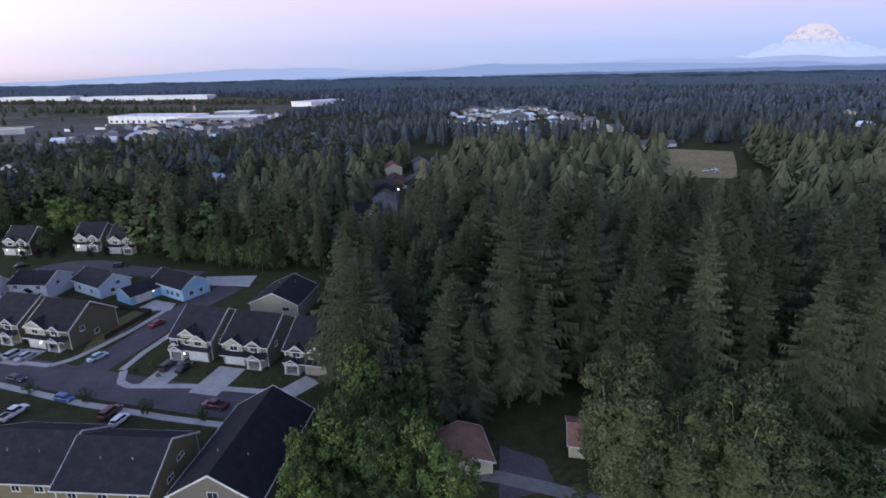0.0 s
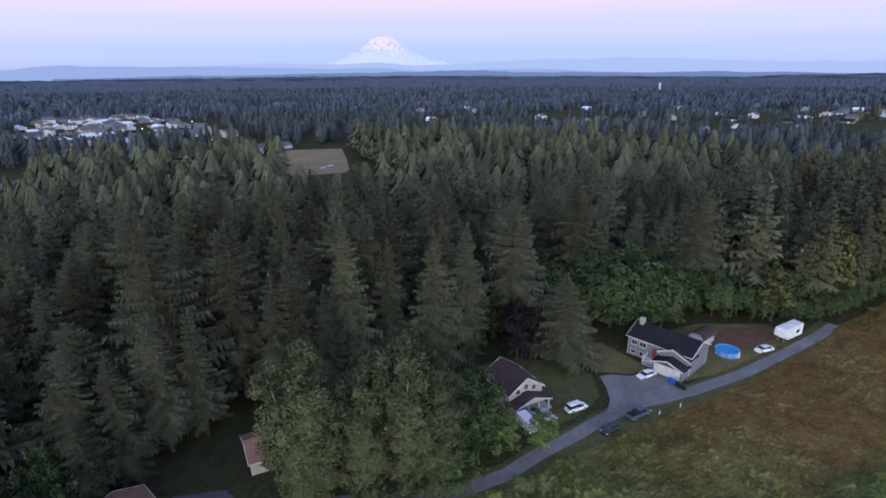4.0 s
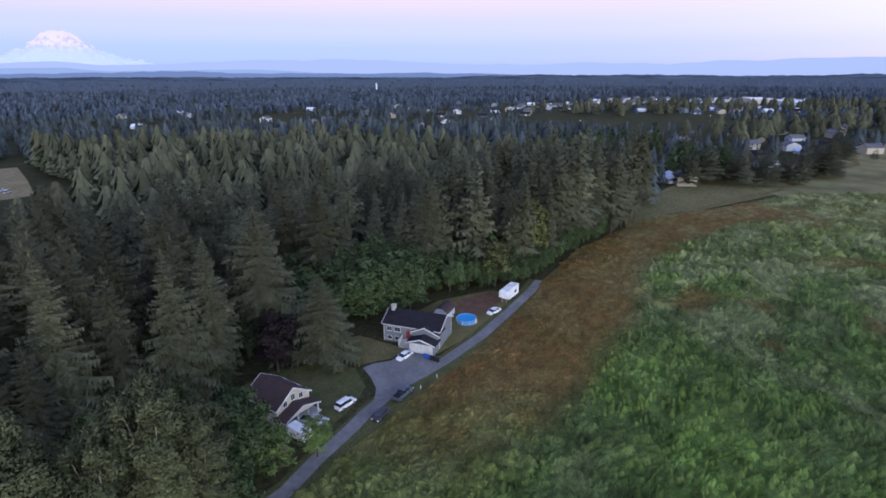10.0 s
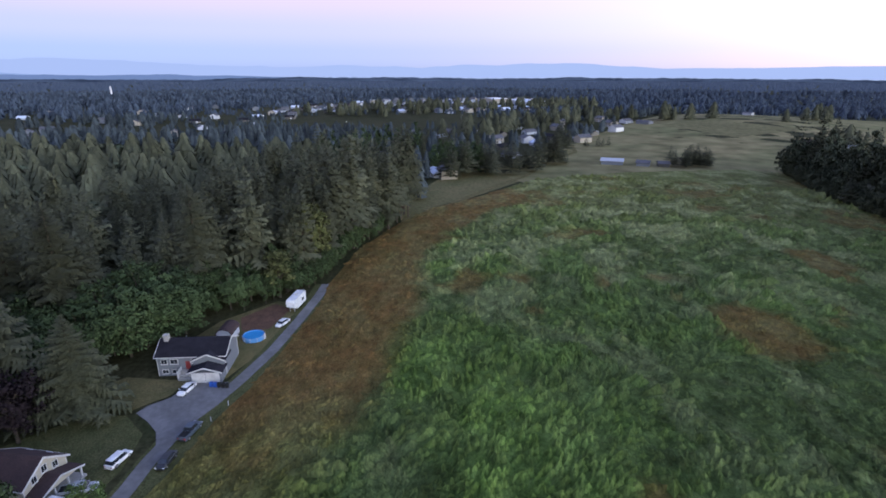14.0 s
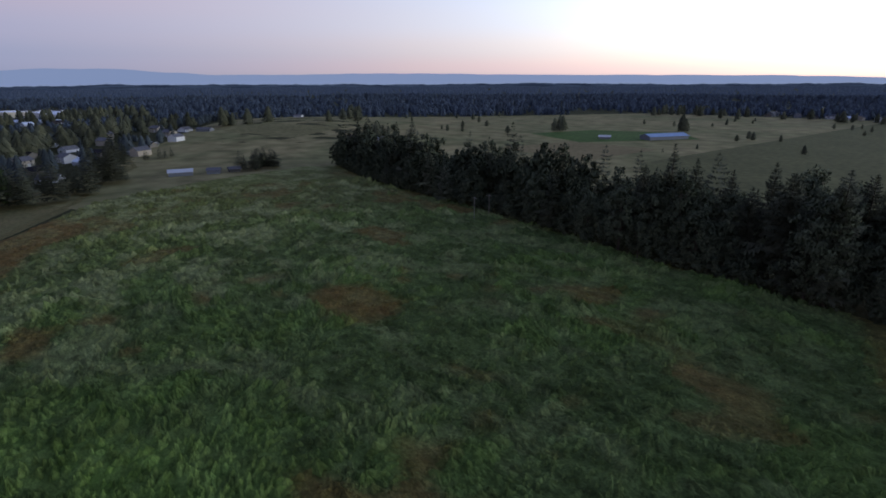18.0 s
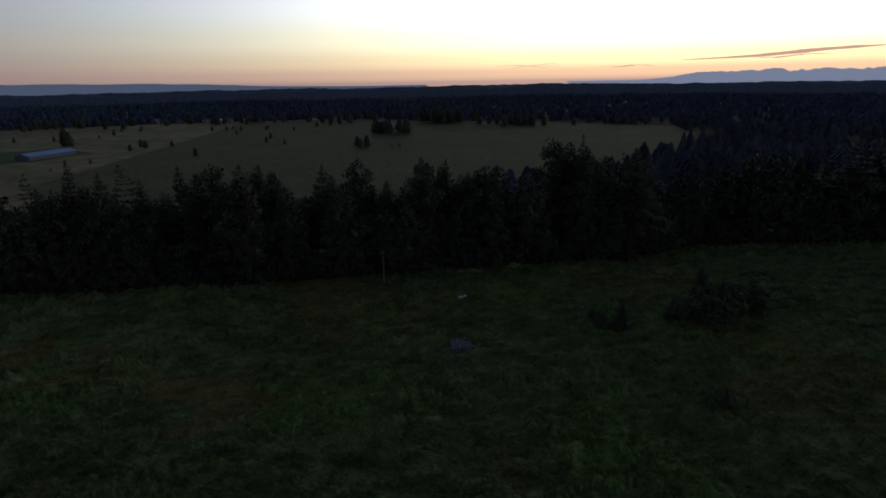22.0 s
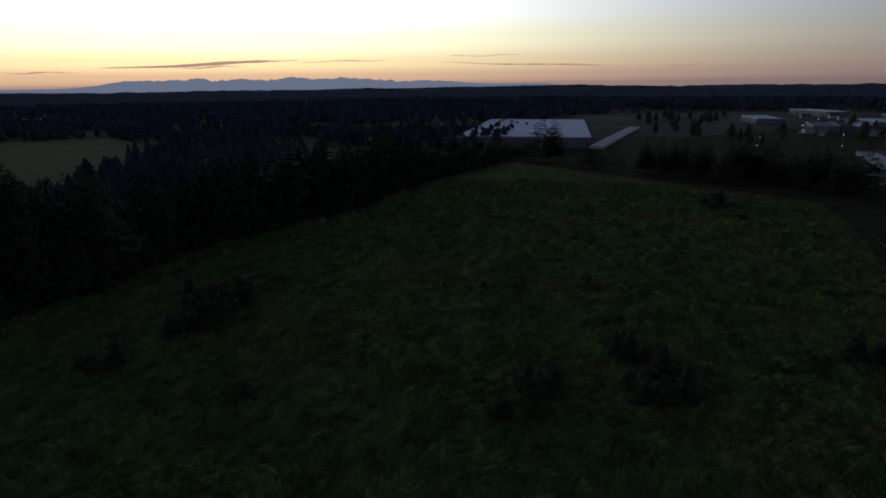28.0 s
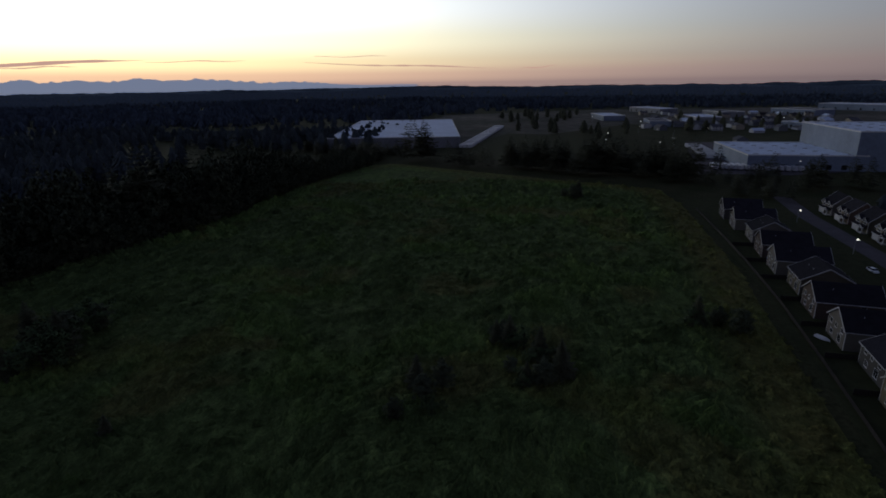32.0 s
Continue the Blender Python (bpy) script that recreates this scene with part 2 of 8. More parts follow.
M_white_metal = mat("white_metal_sheet", (0.66, 0.67, 0.70), rough=0.5, scale=0.2, fine=3, stains=0.08)
M_white_roof = mat("white_membrane_roof", (0.60, 0.67, 0.80), (0.50, 0.56, 0.68), rough=0.75, spec=0.15, scale=0.03, fine=0.4, stains=0.12)
M_blue_wall = mat("blue_grey_panel", (0.22, 0.27, 0.36), rough=0.6, scale=0.05, fine=0.6, stains=0.1)
M_grey_wall = mat("grey_concrete_panel", (0.24, 0.25, 0.28), rough=0.7, scale=0.05, fine=0.6, stains=0.1)
M_blue_roof = mat("blue_metal_roof", (0.14, 0.24, 0.46), rough=0.4, scale=0.2, fine=3, stains=0.1)
M_fence = mat("weathered_fence", (0.036, 0.030, 0.026), (0.024, 0.020, 0.018), scale=0.8, fine=5, stretch=(4, 4, 0.4))
M_board = mat("grey_weathered_boards", (0.15, 0.14, 0.16), (0.10, 0.095, 0.105), scale=1.0, fine=6, stains=0.3, per_object=0.3)
M_pole = mat("weathered_pole", (0.20, 0.18, 0.16), scale=1, fine=5)
M_steel = mat("galvanised_steel", (0.40, 0.42, 0.45), rough=0.45, metal=0.6)
M_dark = mat("dark_void", (0.015, 0.015, 0.017), rough=0.9)
M_rock = mat("grey_stone", (0.30, 0.30, 0.32), (0.20, 0.20, 0.21), scale=1.5, fine=5, bump=0.4)
M_street_light = plain_glow("street_light_glow", (1.0, 0.93, 0.80), 14.0)
M_porch_light = plain_glow("porch_light_glow", (1.0, 0.78, 0.5), 10.0)


def grass_mat(name, lift):
    """Meadow: lush green, plain green and dry brown grass, laid out by the mesh's own 'dry' and 'lush' values."""
    m = bpy.data.materials.new(name)
    m.use_nodes = True
    n, l = m.node_tree.nodes, m.node_tree.links
    bsdf = n["Principled BSDF"]
    bsdf.inputs["Roughness"].default_value = 0.9
    bsdf.inputs["Specular IOR Level"].default_value = 0.04
    tc = n.new("ShaderNodeTexCoord")

    def noise_node(scale, detail, stretch=(1, 1, 1), turn=0.5):
        mp = n.new("ShaderNodeMapping")
        mp.inputs["Scale"].default_value = stretch
        mp.inputs["Rotation"].default_value = (0, 0, turn)
        l.new(tc.outputs["Object"], mp.inputs[0])
        x = n.new("ShaderNodeTexNoise")
        x.inputs["Scale"].default_value, x.inputs["Detail"].default_value = scale, detail
        x.inputs["Roughness"].default_value = 0.65
        l.new(mp.outputs[0], x.inputs["Vector"])
        return x.outputs[0]

    def mixed(fac, a, b):
        x = n.new("ShaderNodeMix")
        x.data_type = "RGBA"
        l.new(fac, x.inputs[0])
        for i, c in ((6, a), (7, b)):
            if isinstance(c, tuple):
                x.inputs[i].default_value = (*c, 1)
            else:
                l.new(c, x.inputs[i])
        return x.outputs[2]

    def spread(src, lo, hi, to_lo=0.0, to_hi=1.0):
        r = n.new("ShaderNodeMapRange")
        for i, v in enumerate((lo, hi, to_lo, to_hi)):
            r.inputs[i + 1].default_value = v
        l.new(src, r.inputs[0])
        return r.outputs[0]

    dry, lush = n.new("ShaderNodeAttribute"), n.new("ShaderNodeAttribute")
    dry.attribute_name, lush.attribute_name = "dry", "lush"
    green = mixed(spread(noise_node(0.10, 6, (1, 2.2, 1)), 0.35, 0.65), (0.044, 0.062, 0.019), (0.082, 0.112, 0.036))
    bright = mixed(spread(noise_node(0.25, 6), 0.35, 0.65), (0.066, 0.110, 0.023), (0.120, 0.176, 0.043))
    brown = mixed(spread(noise_node(0.14, 6, (1, 1.6, 1)), 0.35, 0.65), (0.138, 0.070, 0.024), (0.108, 0.072, 0.025))
    col = mixed(dry.outputs["Fac"], mixed(lush.outputs["Fac"], green, bright), brown)
    seed_heads = n.new("ShaderNodeAttribute")
    seed_heads.attribute_name = "pale"
    col = mixed(seed_heads.outputs["Fac"], col, (0.205, 0.215, 0.094))
    pale = spread(noise_node(0.55, 7, (1, 3.0, 1), 0.9), 0.57, 0.76, 0.0, 0.22)
    col = mixed(pale, col, (0.175, 0.155, 0.085))
    hsv = n.new("ShaderNodeHueSaturation")
    l.new(col, hsv.inputs["Color"])
    val = spread(noise_node(1.3, 6, (1, 1.8, 1)), 0.3, 0.7, 0.6 * lift, 1.4 * lift)
    wide = spread(noise_node(0.22, 4, (1, 1.7, 1), 1.4), 0.32, 0.68, 0.66, 1.34)
    both = n.new("ShaderNodeMath")
    both.operation = "MULTIPLY"
    l.new(val, both.inputs[0])
    l.new(wide, both.inputs[1])
    tone = n.new("ShaderNodeAttribute")
    tone.attribute_name = "tone"
    own = n.new("ShaderNodeMath")
    own.operation = "MULTIPLY_ADD"
    own.inputs[1].default_value, own.inputs[2].default_value = 0.34, 1.0
    l.new(tone.outputs["Fac"], own.inputs[0])
    toned = n.new("ShaderNodeMath")
    toned.operation = "MULTIPLY"
    l.new(both.outputs[0], toned.inputs[0])
    l.new(own.outputs[0], toned.inputs[1])
    l.new(toned.outputs[0], hsv.inputs["Value"])
    l.new(hsv.outputs[0], bsdf.inputs["Base Color"])
    bp = n.new("ShaderNodeBump")
    bp.inputs["Strength"].default_value, bp.inputs["Distance"].default_value = 0.9, 0.5
    l.new(noise_node(1.3, 6, (1, 1.8, 1)), bp.inputs["Height"])
    l.new(bp.outputs[0], bsdf.inputs["Normal"])
    return m


M_field = grass_mat("meadow_grass", 1.08)
M_tuft = grass_mat("meadow_tufts", 1.12)

# ---- building helpers ----
rng = np.random.default_rng(7)


def mesh_ob(name, bm, material):
    me = bpy.data.meshes.new(name)
    bm.to_mesh(me)
    bm.free()
    for one in (material if isinstance(material, (list, tuple)) else (material,)):
        me.materials.append(one)
    return new(name, me)


def part(name, bm, material, parent, label=""):
    ob = mesh_ob(name, bm, material)
    ob.parent = parent
    return tagged(ob, label)


def thing(name, label, category, m=None, group="", kind=""):
    ob = new(name)
    ob.empty_display_size = 0.2
    if m is not None:
        ob.matrix_basis = m
    return tagged(ob, label, category, group, kind)


def tri_mesh(name, tris, material):
    """A mesh from an array of triangles (n, 3, 3)."""
    tris = np.asarray(tris, dtype=np.float32)
    me = bpy.data.meshes.new(name)
    n = len(tris)
    me.vertices.add(n * 3)
    me.vertices.foreach_set("co", tris.reshape(-1))
    me.loops.add(n * 3)
    me.loops.foreach_set("vertex_index", np.arange(n * 3, dtype=np.int32))
    me.polygons.add(n)
    me.polygons.foreach_set("loop_start", np.arange(0, n * 3, 3, dtype=np.int32))
    me.update(calc_edges=True)
    me.materials.append(material)
    return me


def soften(me, normals):
    """Give a mesh of loose triangles soft normals, one for each triangle."""
    n = np.asarray(normals, dtype=np.float32)
    n = n / (np.linalg.norm(n, axis=1)[:, None] + 1e-9)
    k = len(me.vertices)
    co = np.empty(k * 3, dtype=np.float32)
    me.vertices.foreach_get("co", co)
    tris = co.reshape(-1, 3, 3)
    turned = (np.cross(tris[:, 1] - tris[:, 0], tris[:, 2] - tris[:, 0]) * n).sum(1) < 0
    tris[turned] = tris[turned][:, ::-1]
    me.vertices.foreach_set("co", tris.reshape(-1))
    me.update()
    at = me.attributes.new("custom_normal", "FLOAT_VECTOR", "POINT")
    at.data.foreach_set("vector", np.repeat(n, 3, axis=0).reshape(-1))


def leaf_normals(tris, up_bias, outward, random_part):
    """Normals that point out of the crown and upwards, so that a crown is shaded as a whole."""
    tris = np.asarray(tris, dtype=np.float32)
    mid = tris.mean(1)
    face = np.cross(tris[:, 1] - tris[:, 0], tris[:, 2] - tris[:, 0])
    face /= np.linalg.norm(face, axis=1)[:, None] + 1e-9
    face *= np.where((face * (outward + np.array([0, 0, 0.6]))).sum(1) < 0, -1, 1)[:, None]
    return random_part * face + outward + np.array([0, 0, up_bias])


def box(bm, x0, y0, z0, x1, y1, z1, m=None):
    v = [bm.verts.new(p) for p in itertools.product((x0, x1), (y0, y1), (z0, z1))]
    for f in ((0, 1, 3, 2), (4, 6, 7, 5), (0, 4, 5, 1), (2, 3, 7, 6), (0, 2, 6, 4), (1, 5, 7, 3)):
        bm.faces.new([v[i] for i in f])
    if m is not None:
        bmesh.ops.transform(bm, matrix=m, verts=v)
    return bm


def boxes(*list_of):
    bm = bmesh.new()
    for b in list_of:
        box(bm, *b)
    return bm


def beam(bm, p, q, w, h):
    """A bar from p to q, w wide and h high."""
    p, q = Vector(p), Vector(q)
    d = q - p
    m = Matrix.Translation(p) @ d.to_track_quat("Y", "Z").to_matrix().to_4x4()
    return box(bm, -w / 2, 0, -h / 2, w / 2, d.length, h / 2, m)


def tube(bm, p, q, r0, r1, seg=8, cap=True):
    p, q = Vector(p), Vector(q)
    rot = (q - p).to_track_quat("Z", "Y").to_matrix()
    rings = []
    for c, r in ((p, r0), (q, r1)):
        rings.append([bm.verts.new(c + rot @ Vector((r * math.cos(a), r * math.sin(a), 0))) for a in np.linspace(0, 2 * math.pi, seg, endpoint=False)])
    for i in range(seg):
        j = (i + 1) % seg
        bm.faces.new((rings[0][i], rings[0][j], rings[1][j], rings[1][i]))
    if cap:
        bm.faces.new(rings[0][::-1])
        bm.faces.new(rings[1])
    return bm


def prism(bm, outline, lo, hi, axis="y", m=None):
    """Extrude an outline of (a, z) pairs along x or y."""
    def at(a, s, z):
        return (a, s, z) if axis == "y" else (s, a, z)
    A = [bm.verts.new(at(a, lo, z)) for a, z in outline]
    B = [bm.verts.new(at(a, hi, z)) for a, z in outline]
    k = len(outline)
    bm.faces.new(A)
    bm.faces.new(B[::-1])
    for i in range(k):
        j = (i + 1) % k
        bm.faces.new((A[j], A[i], B[i], B[j]))
    if m is not None:
        bmesh.ops.transform(bm, matrix=m, verts=A + B)
    bmesh.ops.recalc_face_normals(bm, faces=bm.faces)
    return bm


def hashed(ix, iy, seed):
    h = np.sin(ix * 127.1 + iy * 311.7 + seed * 74.7) * 43758.5453
    return h - np.floor(h)


def vnoise(x, y, size, seed=0):
    """Smooth value noise, 0 to 1, with features of that size."""
    x, y = np.asarray(x, float) / size, np.asarray(y, float) / size
    ix, iy = np.floor(x), np.floor(y)
    fx, fy = x - ix, y - iy
    fx, fy = fx * fx * (3 - 2 * fx), fy * fy * (3 - 2 * fy)
    a, b = hashed(ix, iy, seed), hashed(ix + 1, iy, seed)
    c, d = hashed(ix, iy + 1, seed), hashed(ix + 1, iy + 1, seed)
    return (a * (1 - fx) + b * fx) * (1 - fy) + (c * (1 - fx) + d * fx) * fy


def inside(x, y, poly):
    x, y = np.asarray(x, float), np.asarray(y, float)
    r = np.zeros(x.shape, bool)
    for (x0, y0), (x1, y1) in zip(poly, poly[1:] + poly[:1]):
        c = (y0 > y) != (y1 > y)
        with np.errstate(divide="ignore", invalid="ignore"):
            r ^= c & (x < (x1 - x0) * (y - y0) / (y1 - y0 if y1 != y0 else 1e-9) + x0)
    return r


def far_from(x, y, line):
    """Distance of points to an open polyline."""
    best = np.full(np.shape(x), 1e9)
    for (x0, y0), (x1, y1) in zip(line, line[1:]):
        dx, dy = x1 - x0, y1 - y0
        s = np.clip(((x - x0) * dx + (y - y0) * dy) / (dx * dx + dy * dy), 0, 1)
        best = np.minimum(best, np.hypot(x - x0 - s * dx, y - y0 - s * dy))
    return best


def smooth(v, lo, hi):
    s = np.clip((np.asarray(v, float) - lo) / (hi - lo), 0, 1)
    return s * s * (3 - 2 * s)


def ground_z(x, y):
    """The lie of the land: flat, with a low swell under the far pasture."""
    return 12.0 * np.exp(-(((np.asarray(x, float) - 720) / 190) ** 2 + ((np.asarray(y, float) + 400) / 170) ** 2))


def patch(name, poly, z, material, label, category, cell=0.0, kind="structure"):
    """A flat piece of ground with that outline, cut into cells where it follows the land."""
    bm = bmesh.new()
    bm.faces.new([bm.verts.new((x, y, 0)) for x, y in poly])
    if cell:
        xs, ys = [p[0] for p in poly], [p[1] for p in poly]
        for lo, hi, no in ((min(xs), max(xs), (1, 0, 0)), (min(ys), max(ys), (0, 1, 0))):
            for c in np.arange(lo + cell, hi, cell):
                bmesh.ops.bisect_plane(bm, geom=bm.faces[:] + bm.edges[:] + bm.verts[:], plane_co=Vector(no) * c, plane_no=no)
    bmesh.ops.recalc_face_normals(bm, faces=bm.faces)
    for v in bm.verts:
        v.co.z = z + float(ground_z(v.co.x, v.co.y))
    if bm.faces and sum(f.normal.z for f in bm.faces) < 0:
        bmesh.ops.reverse_faces(bm, faces=bm.faces)
    ob = mesh_ob(name, bm, material)
    return tagged(ob, label, category, kind=kind)


def strip(name, line, width, z, material, label, category):
    """A road along a line of points."""
    pts = [Vector((x, y, 0)) for x, y in line]
    bm = bmesh.new()
    rows_ = []
    for i, p in enumerate(pts):
        d = (pts[min(i + 1, len(pts) - 1)] - pts[max(i - 1, 0)]).normalized()
        s = Vector((-d.y, d.x, 0)) * width / 2
        rows_.append([bm.verts.new((q.x, q.y, z + float(ground_z(q.x, q.y)))) for q in (p - s, p + s)])
    for a, b in zip(rows_, rows_[1:]):
        bm.faces.new((a[0], b[0], b[1], a[1]))
    bmesh.ops.recalc_face_normals(bm, faces=bm.faces)
    if sum(f.normal.z for f in bm.faces) < 0:
        bmesh.ops.reverse_faces(bm, faces=bm.faces)
    return tagged(mesh_ob(name, bm, material), label, category, kind="structure")

# ---- the land ----
NORTH_EDGE = [(-447, -133), (-399, -32), (-352, 66), (-301, 70), (-200, 67), (-132, 60), (-98, 57), (-60, 54), (-20, 51), (20, 50), (48, 51), (56, 50.6),
              (68, 49.6), (77, 47.4), (84, 46.4), (92, 45.4), (98, 44.0), (104, 42.2), (120, 40), (153, 36.2), (163, 37.5)]
EAST_EDGE = [(163, 37.5), (202, 33), (240, 20.5), (274, 4), (300, -21), (352, -61), (380, -128), (392, -211), (378, -240)]
SOUTH_EDGE = [(378, -240), (300, -216), (190, -208), (123, -197), (67, -189), (17, -185), (-14, -185), (-104, -179), (-145, -188), (-230, -166), (-341, -167), (-437, -150)]
MEADOW = NORTH_EDGE + EAST_EDGE[1:] + SOUTH_EDGE[1:]
PASTURE = [(336, -54), (372, -40), (400, -30), (440, -60), (520, -120), (600, -165), (706, -232), (826, -330), (880, -442), (764, -668), (521, -1070), (192, -1120), (-66, -1084), (-163, -960),
           (-332, -880), (-482, -710), (-440, -600), (-300, -430), (-160, -330), (-60, -262), (120, -262), (300, -270), (372, -236), (374, -200), (364, -128)]


def big_sheet():
    radii = np.concatenate([[0.0], np.geomspace(30, 4950, 74)])
    k = 200
    bm = bmesh.new()
    centre = bm.verts.new((0, 0, float(ground_z(0, 0))))
    last = None
    for r in radii[1:]:
        ring = []
        for a in np.linspace(0, 2 * math.pi, k, endpoint=False):
            x, y = r * math.cos(a), r * math.sin(a)
            ring.append(bm.verts.new((x, y, float(ground_z(x, y)))))
        for i in range(k):
            j = (i + 1) % k
            if last is None:
                bm.faces.new((centre, ring[i], ring[j]))
            else:
                bm.faces.new((last[i], ring[i], ring[j], last[j]))
        last = ring
    return tagged(mesh_ob("ground", bm, M_floor), "dark forest floor and rough ground reaching the horizon", "ground", kind="structure")


big_sheet()


LUSH = [(66, 3), (79, 7.5), (98, 13), (116, 17), (128, 15), (140, 12.5), (146, 2), (141, -8), (130, -18), (124, -34), (110, -44), (94, -46), (72, -38), (60, -20)]


def dry_at(x, y):
    """How dry the grass is: a brown band along the drive and the wood's edge, and brown patches elsewhere."""
    edge = far_from(x, y, NORTH_EDGE[8:] + EAST_EDGE[1:5])
    reach = 25 + 4 * smooth(x, 60, 110) + 5 * (vnoise(x, y, 14, 3) - 0.5) + 3 * (vnoise(x, y, 5, 4) - 0.5)
    band = 1 - smooth(edge, reach - 5, reach + 5)
    band = band * smooth(x, -40, 20) * (0.30 + 0.70 * smooth(x + 0.6 * (30 - edge), 70, 118)) * (0.86 + 0.14 * vnoise(x, y, 7, 15))
    west_edge = 1 - smooth(far_from(x, y, NORTH_EDGE[:9]), 8, 22)
    spots = smooth(0.6 * vnoise(x, y, 28, 5) + 0.4 * vnoise(x, y, 9, 6), 0.60, 0.74)
    hollow = 1 - smooth(np.hypot((x - 130) / 1.5, y + 88) + 10 * (vnoise(x, y, 8, 16) - 0.5), 6, 15)
    far_brown = smooth(x, 190, 330) * 0.30
    return np.clip(np.maximum.reduce([band * 0.95, west_edge * 0.35, spots * (0.25 + 0.40 * smooth(x, -40, 60)), far_brown, hollow * 0.75]), 0, 1)


def lush_at(x, y):
    """Where the growth is rank and bright green: one large patch and smaller ones."""
    patchy = smooth(0.6 * vnoise(x, y, 26, 8) + 0.4 * vnoise(x, y, 8, 9), 0.48, 0.68)
    wx_, wy_ = x + 9 * (vnoise(x, y, 11, 17) - 0.5), y + 9 * (vnoise(x, y, 11, 18) - 0.5)
    inner = np.where(inside(wx_, wy_, LUSH), 1.0, 0.0) * smooth(far_from(wx_, wy_, LUSH + LUSH[:1]), 0, 3.5)
    inner = inner * (0.45 + 0.55 * smooth(0.5 * vnoise(x, y, 15, 19) + 0.5 * vnoise(x, y, 5, 20), 0.36, 0.60)) * (1 - 0.5 * smooth(x - y, 105, 175))
    return np.clip(np.maximum(patchy * 0.5, inner), 0, 1)


def pale_at(x, y):
    """How far the grass has gone to pale seed heads: mostly towards the meadow's far end, in streaks."""
    streak = smooth(0.6 * vnoise(x, y * 1.6, 13, 13) + 0.4 * vnoise(x, y * 1.6, 5, 14), 0.46, 0.70)
    return np.clip(smooth(x, 110, 310) * (0.22 + 0.5 * streak) + 0.30 * streak * smooth(x, -60, 120), 0, 1) * (1 - 0.7 * np.where(inside(x, y, LUSH), 1.0, 0.0)) * (1 - 0.8 * dry_at(x, y))


def relief(x, y):
    return 0.9 * (vnoise(x, y, 9, 11) - 0.5) + 0.5 * (vnoise(x, y, 3.2, 12) - 0.5)


def meadow():
    bm = bmesh.new()
    bm.faces.new([bm.verts.new((x, y, 0)) for x, y in MEADOW])
    for lo, hi, no in ((-447, 392, Vector((1, 0, 0))), (-240, 71, Vector((0, 1, 0)))):
        for c in np.arange(lo + 2.5, hi, 3.0):
            bmesh.ops.bisect_plane(bm, geom=bm.faces[:] + bm.edges[:] + bm.verts[:], plane_co=no * c, plane_no=no)
    if bm.faces[:][0].normal.z < 0 or sum(f.normal.z for f in bm.faces) < 0:
        bmesh.ops.reverse_faces(bm, faces=bm.faces)
    co = np.array([v.co[:] for v in bm.verts])
    ring = far_from(co[:, 0], co[:, 1], MEADOW + MEADOW[:1])
    z = 0.08 + smooth(ring, 0, 6) * (0.55 + relief(co[:, 0], co[:, 1]))
    for v, h in zip(bm.verts, z):
        v.co.z = h
    for f in bm.faces:
        f.smooth = True
    ob = mesh_ob("meadow", bm, M_field)
    for key, fn in (("dry", dry_at), ("lush", lush_at), ("pale", pale_at)):
        at = ob.data.attributes.new(key, "FLOAT", "POINT")
        at.data.foreach_set("value", fn(co[:, 0], co[:, 1]).astype(np.float32))
    return tagged(ob, "rough meadow of uneven green and brown grass", "meadow", kind="structure")


meadow()


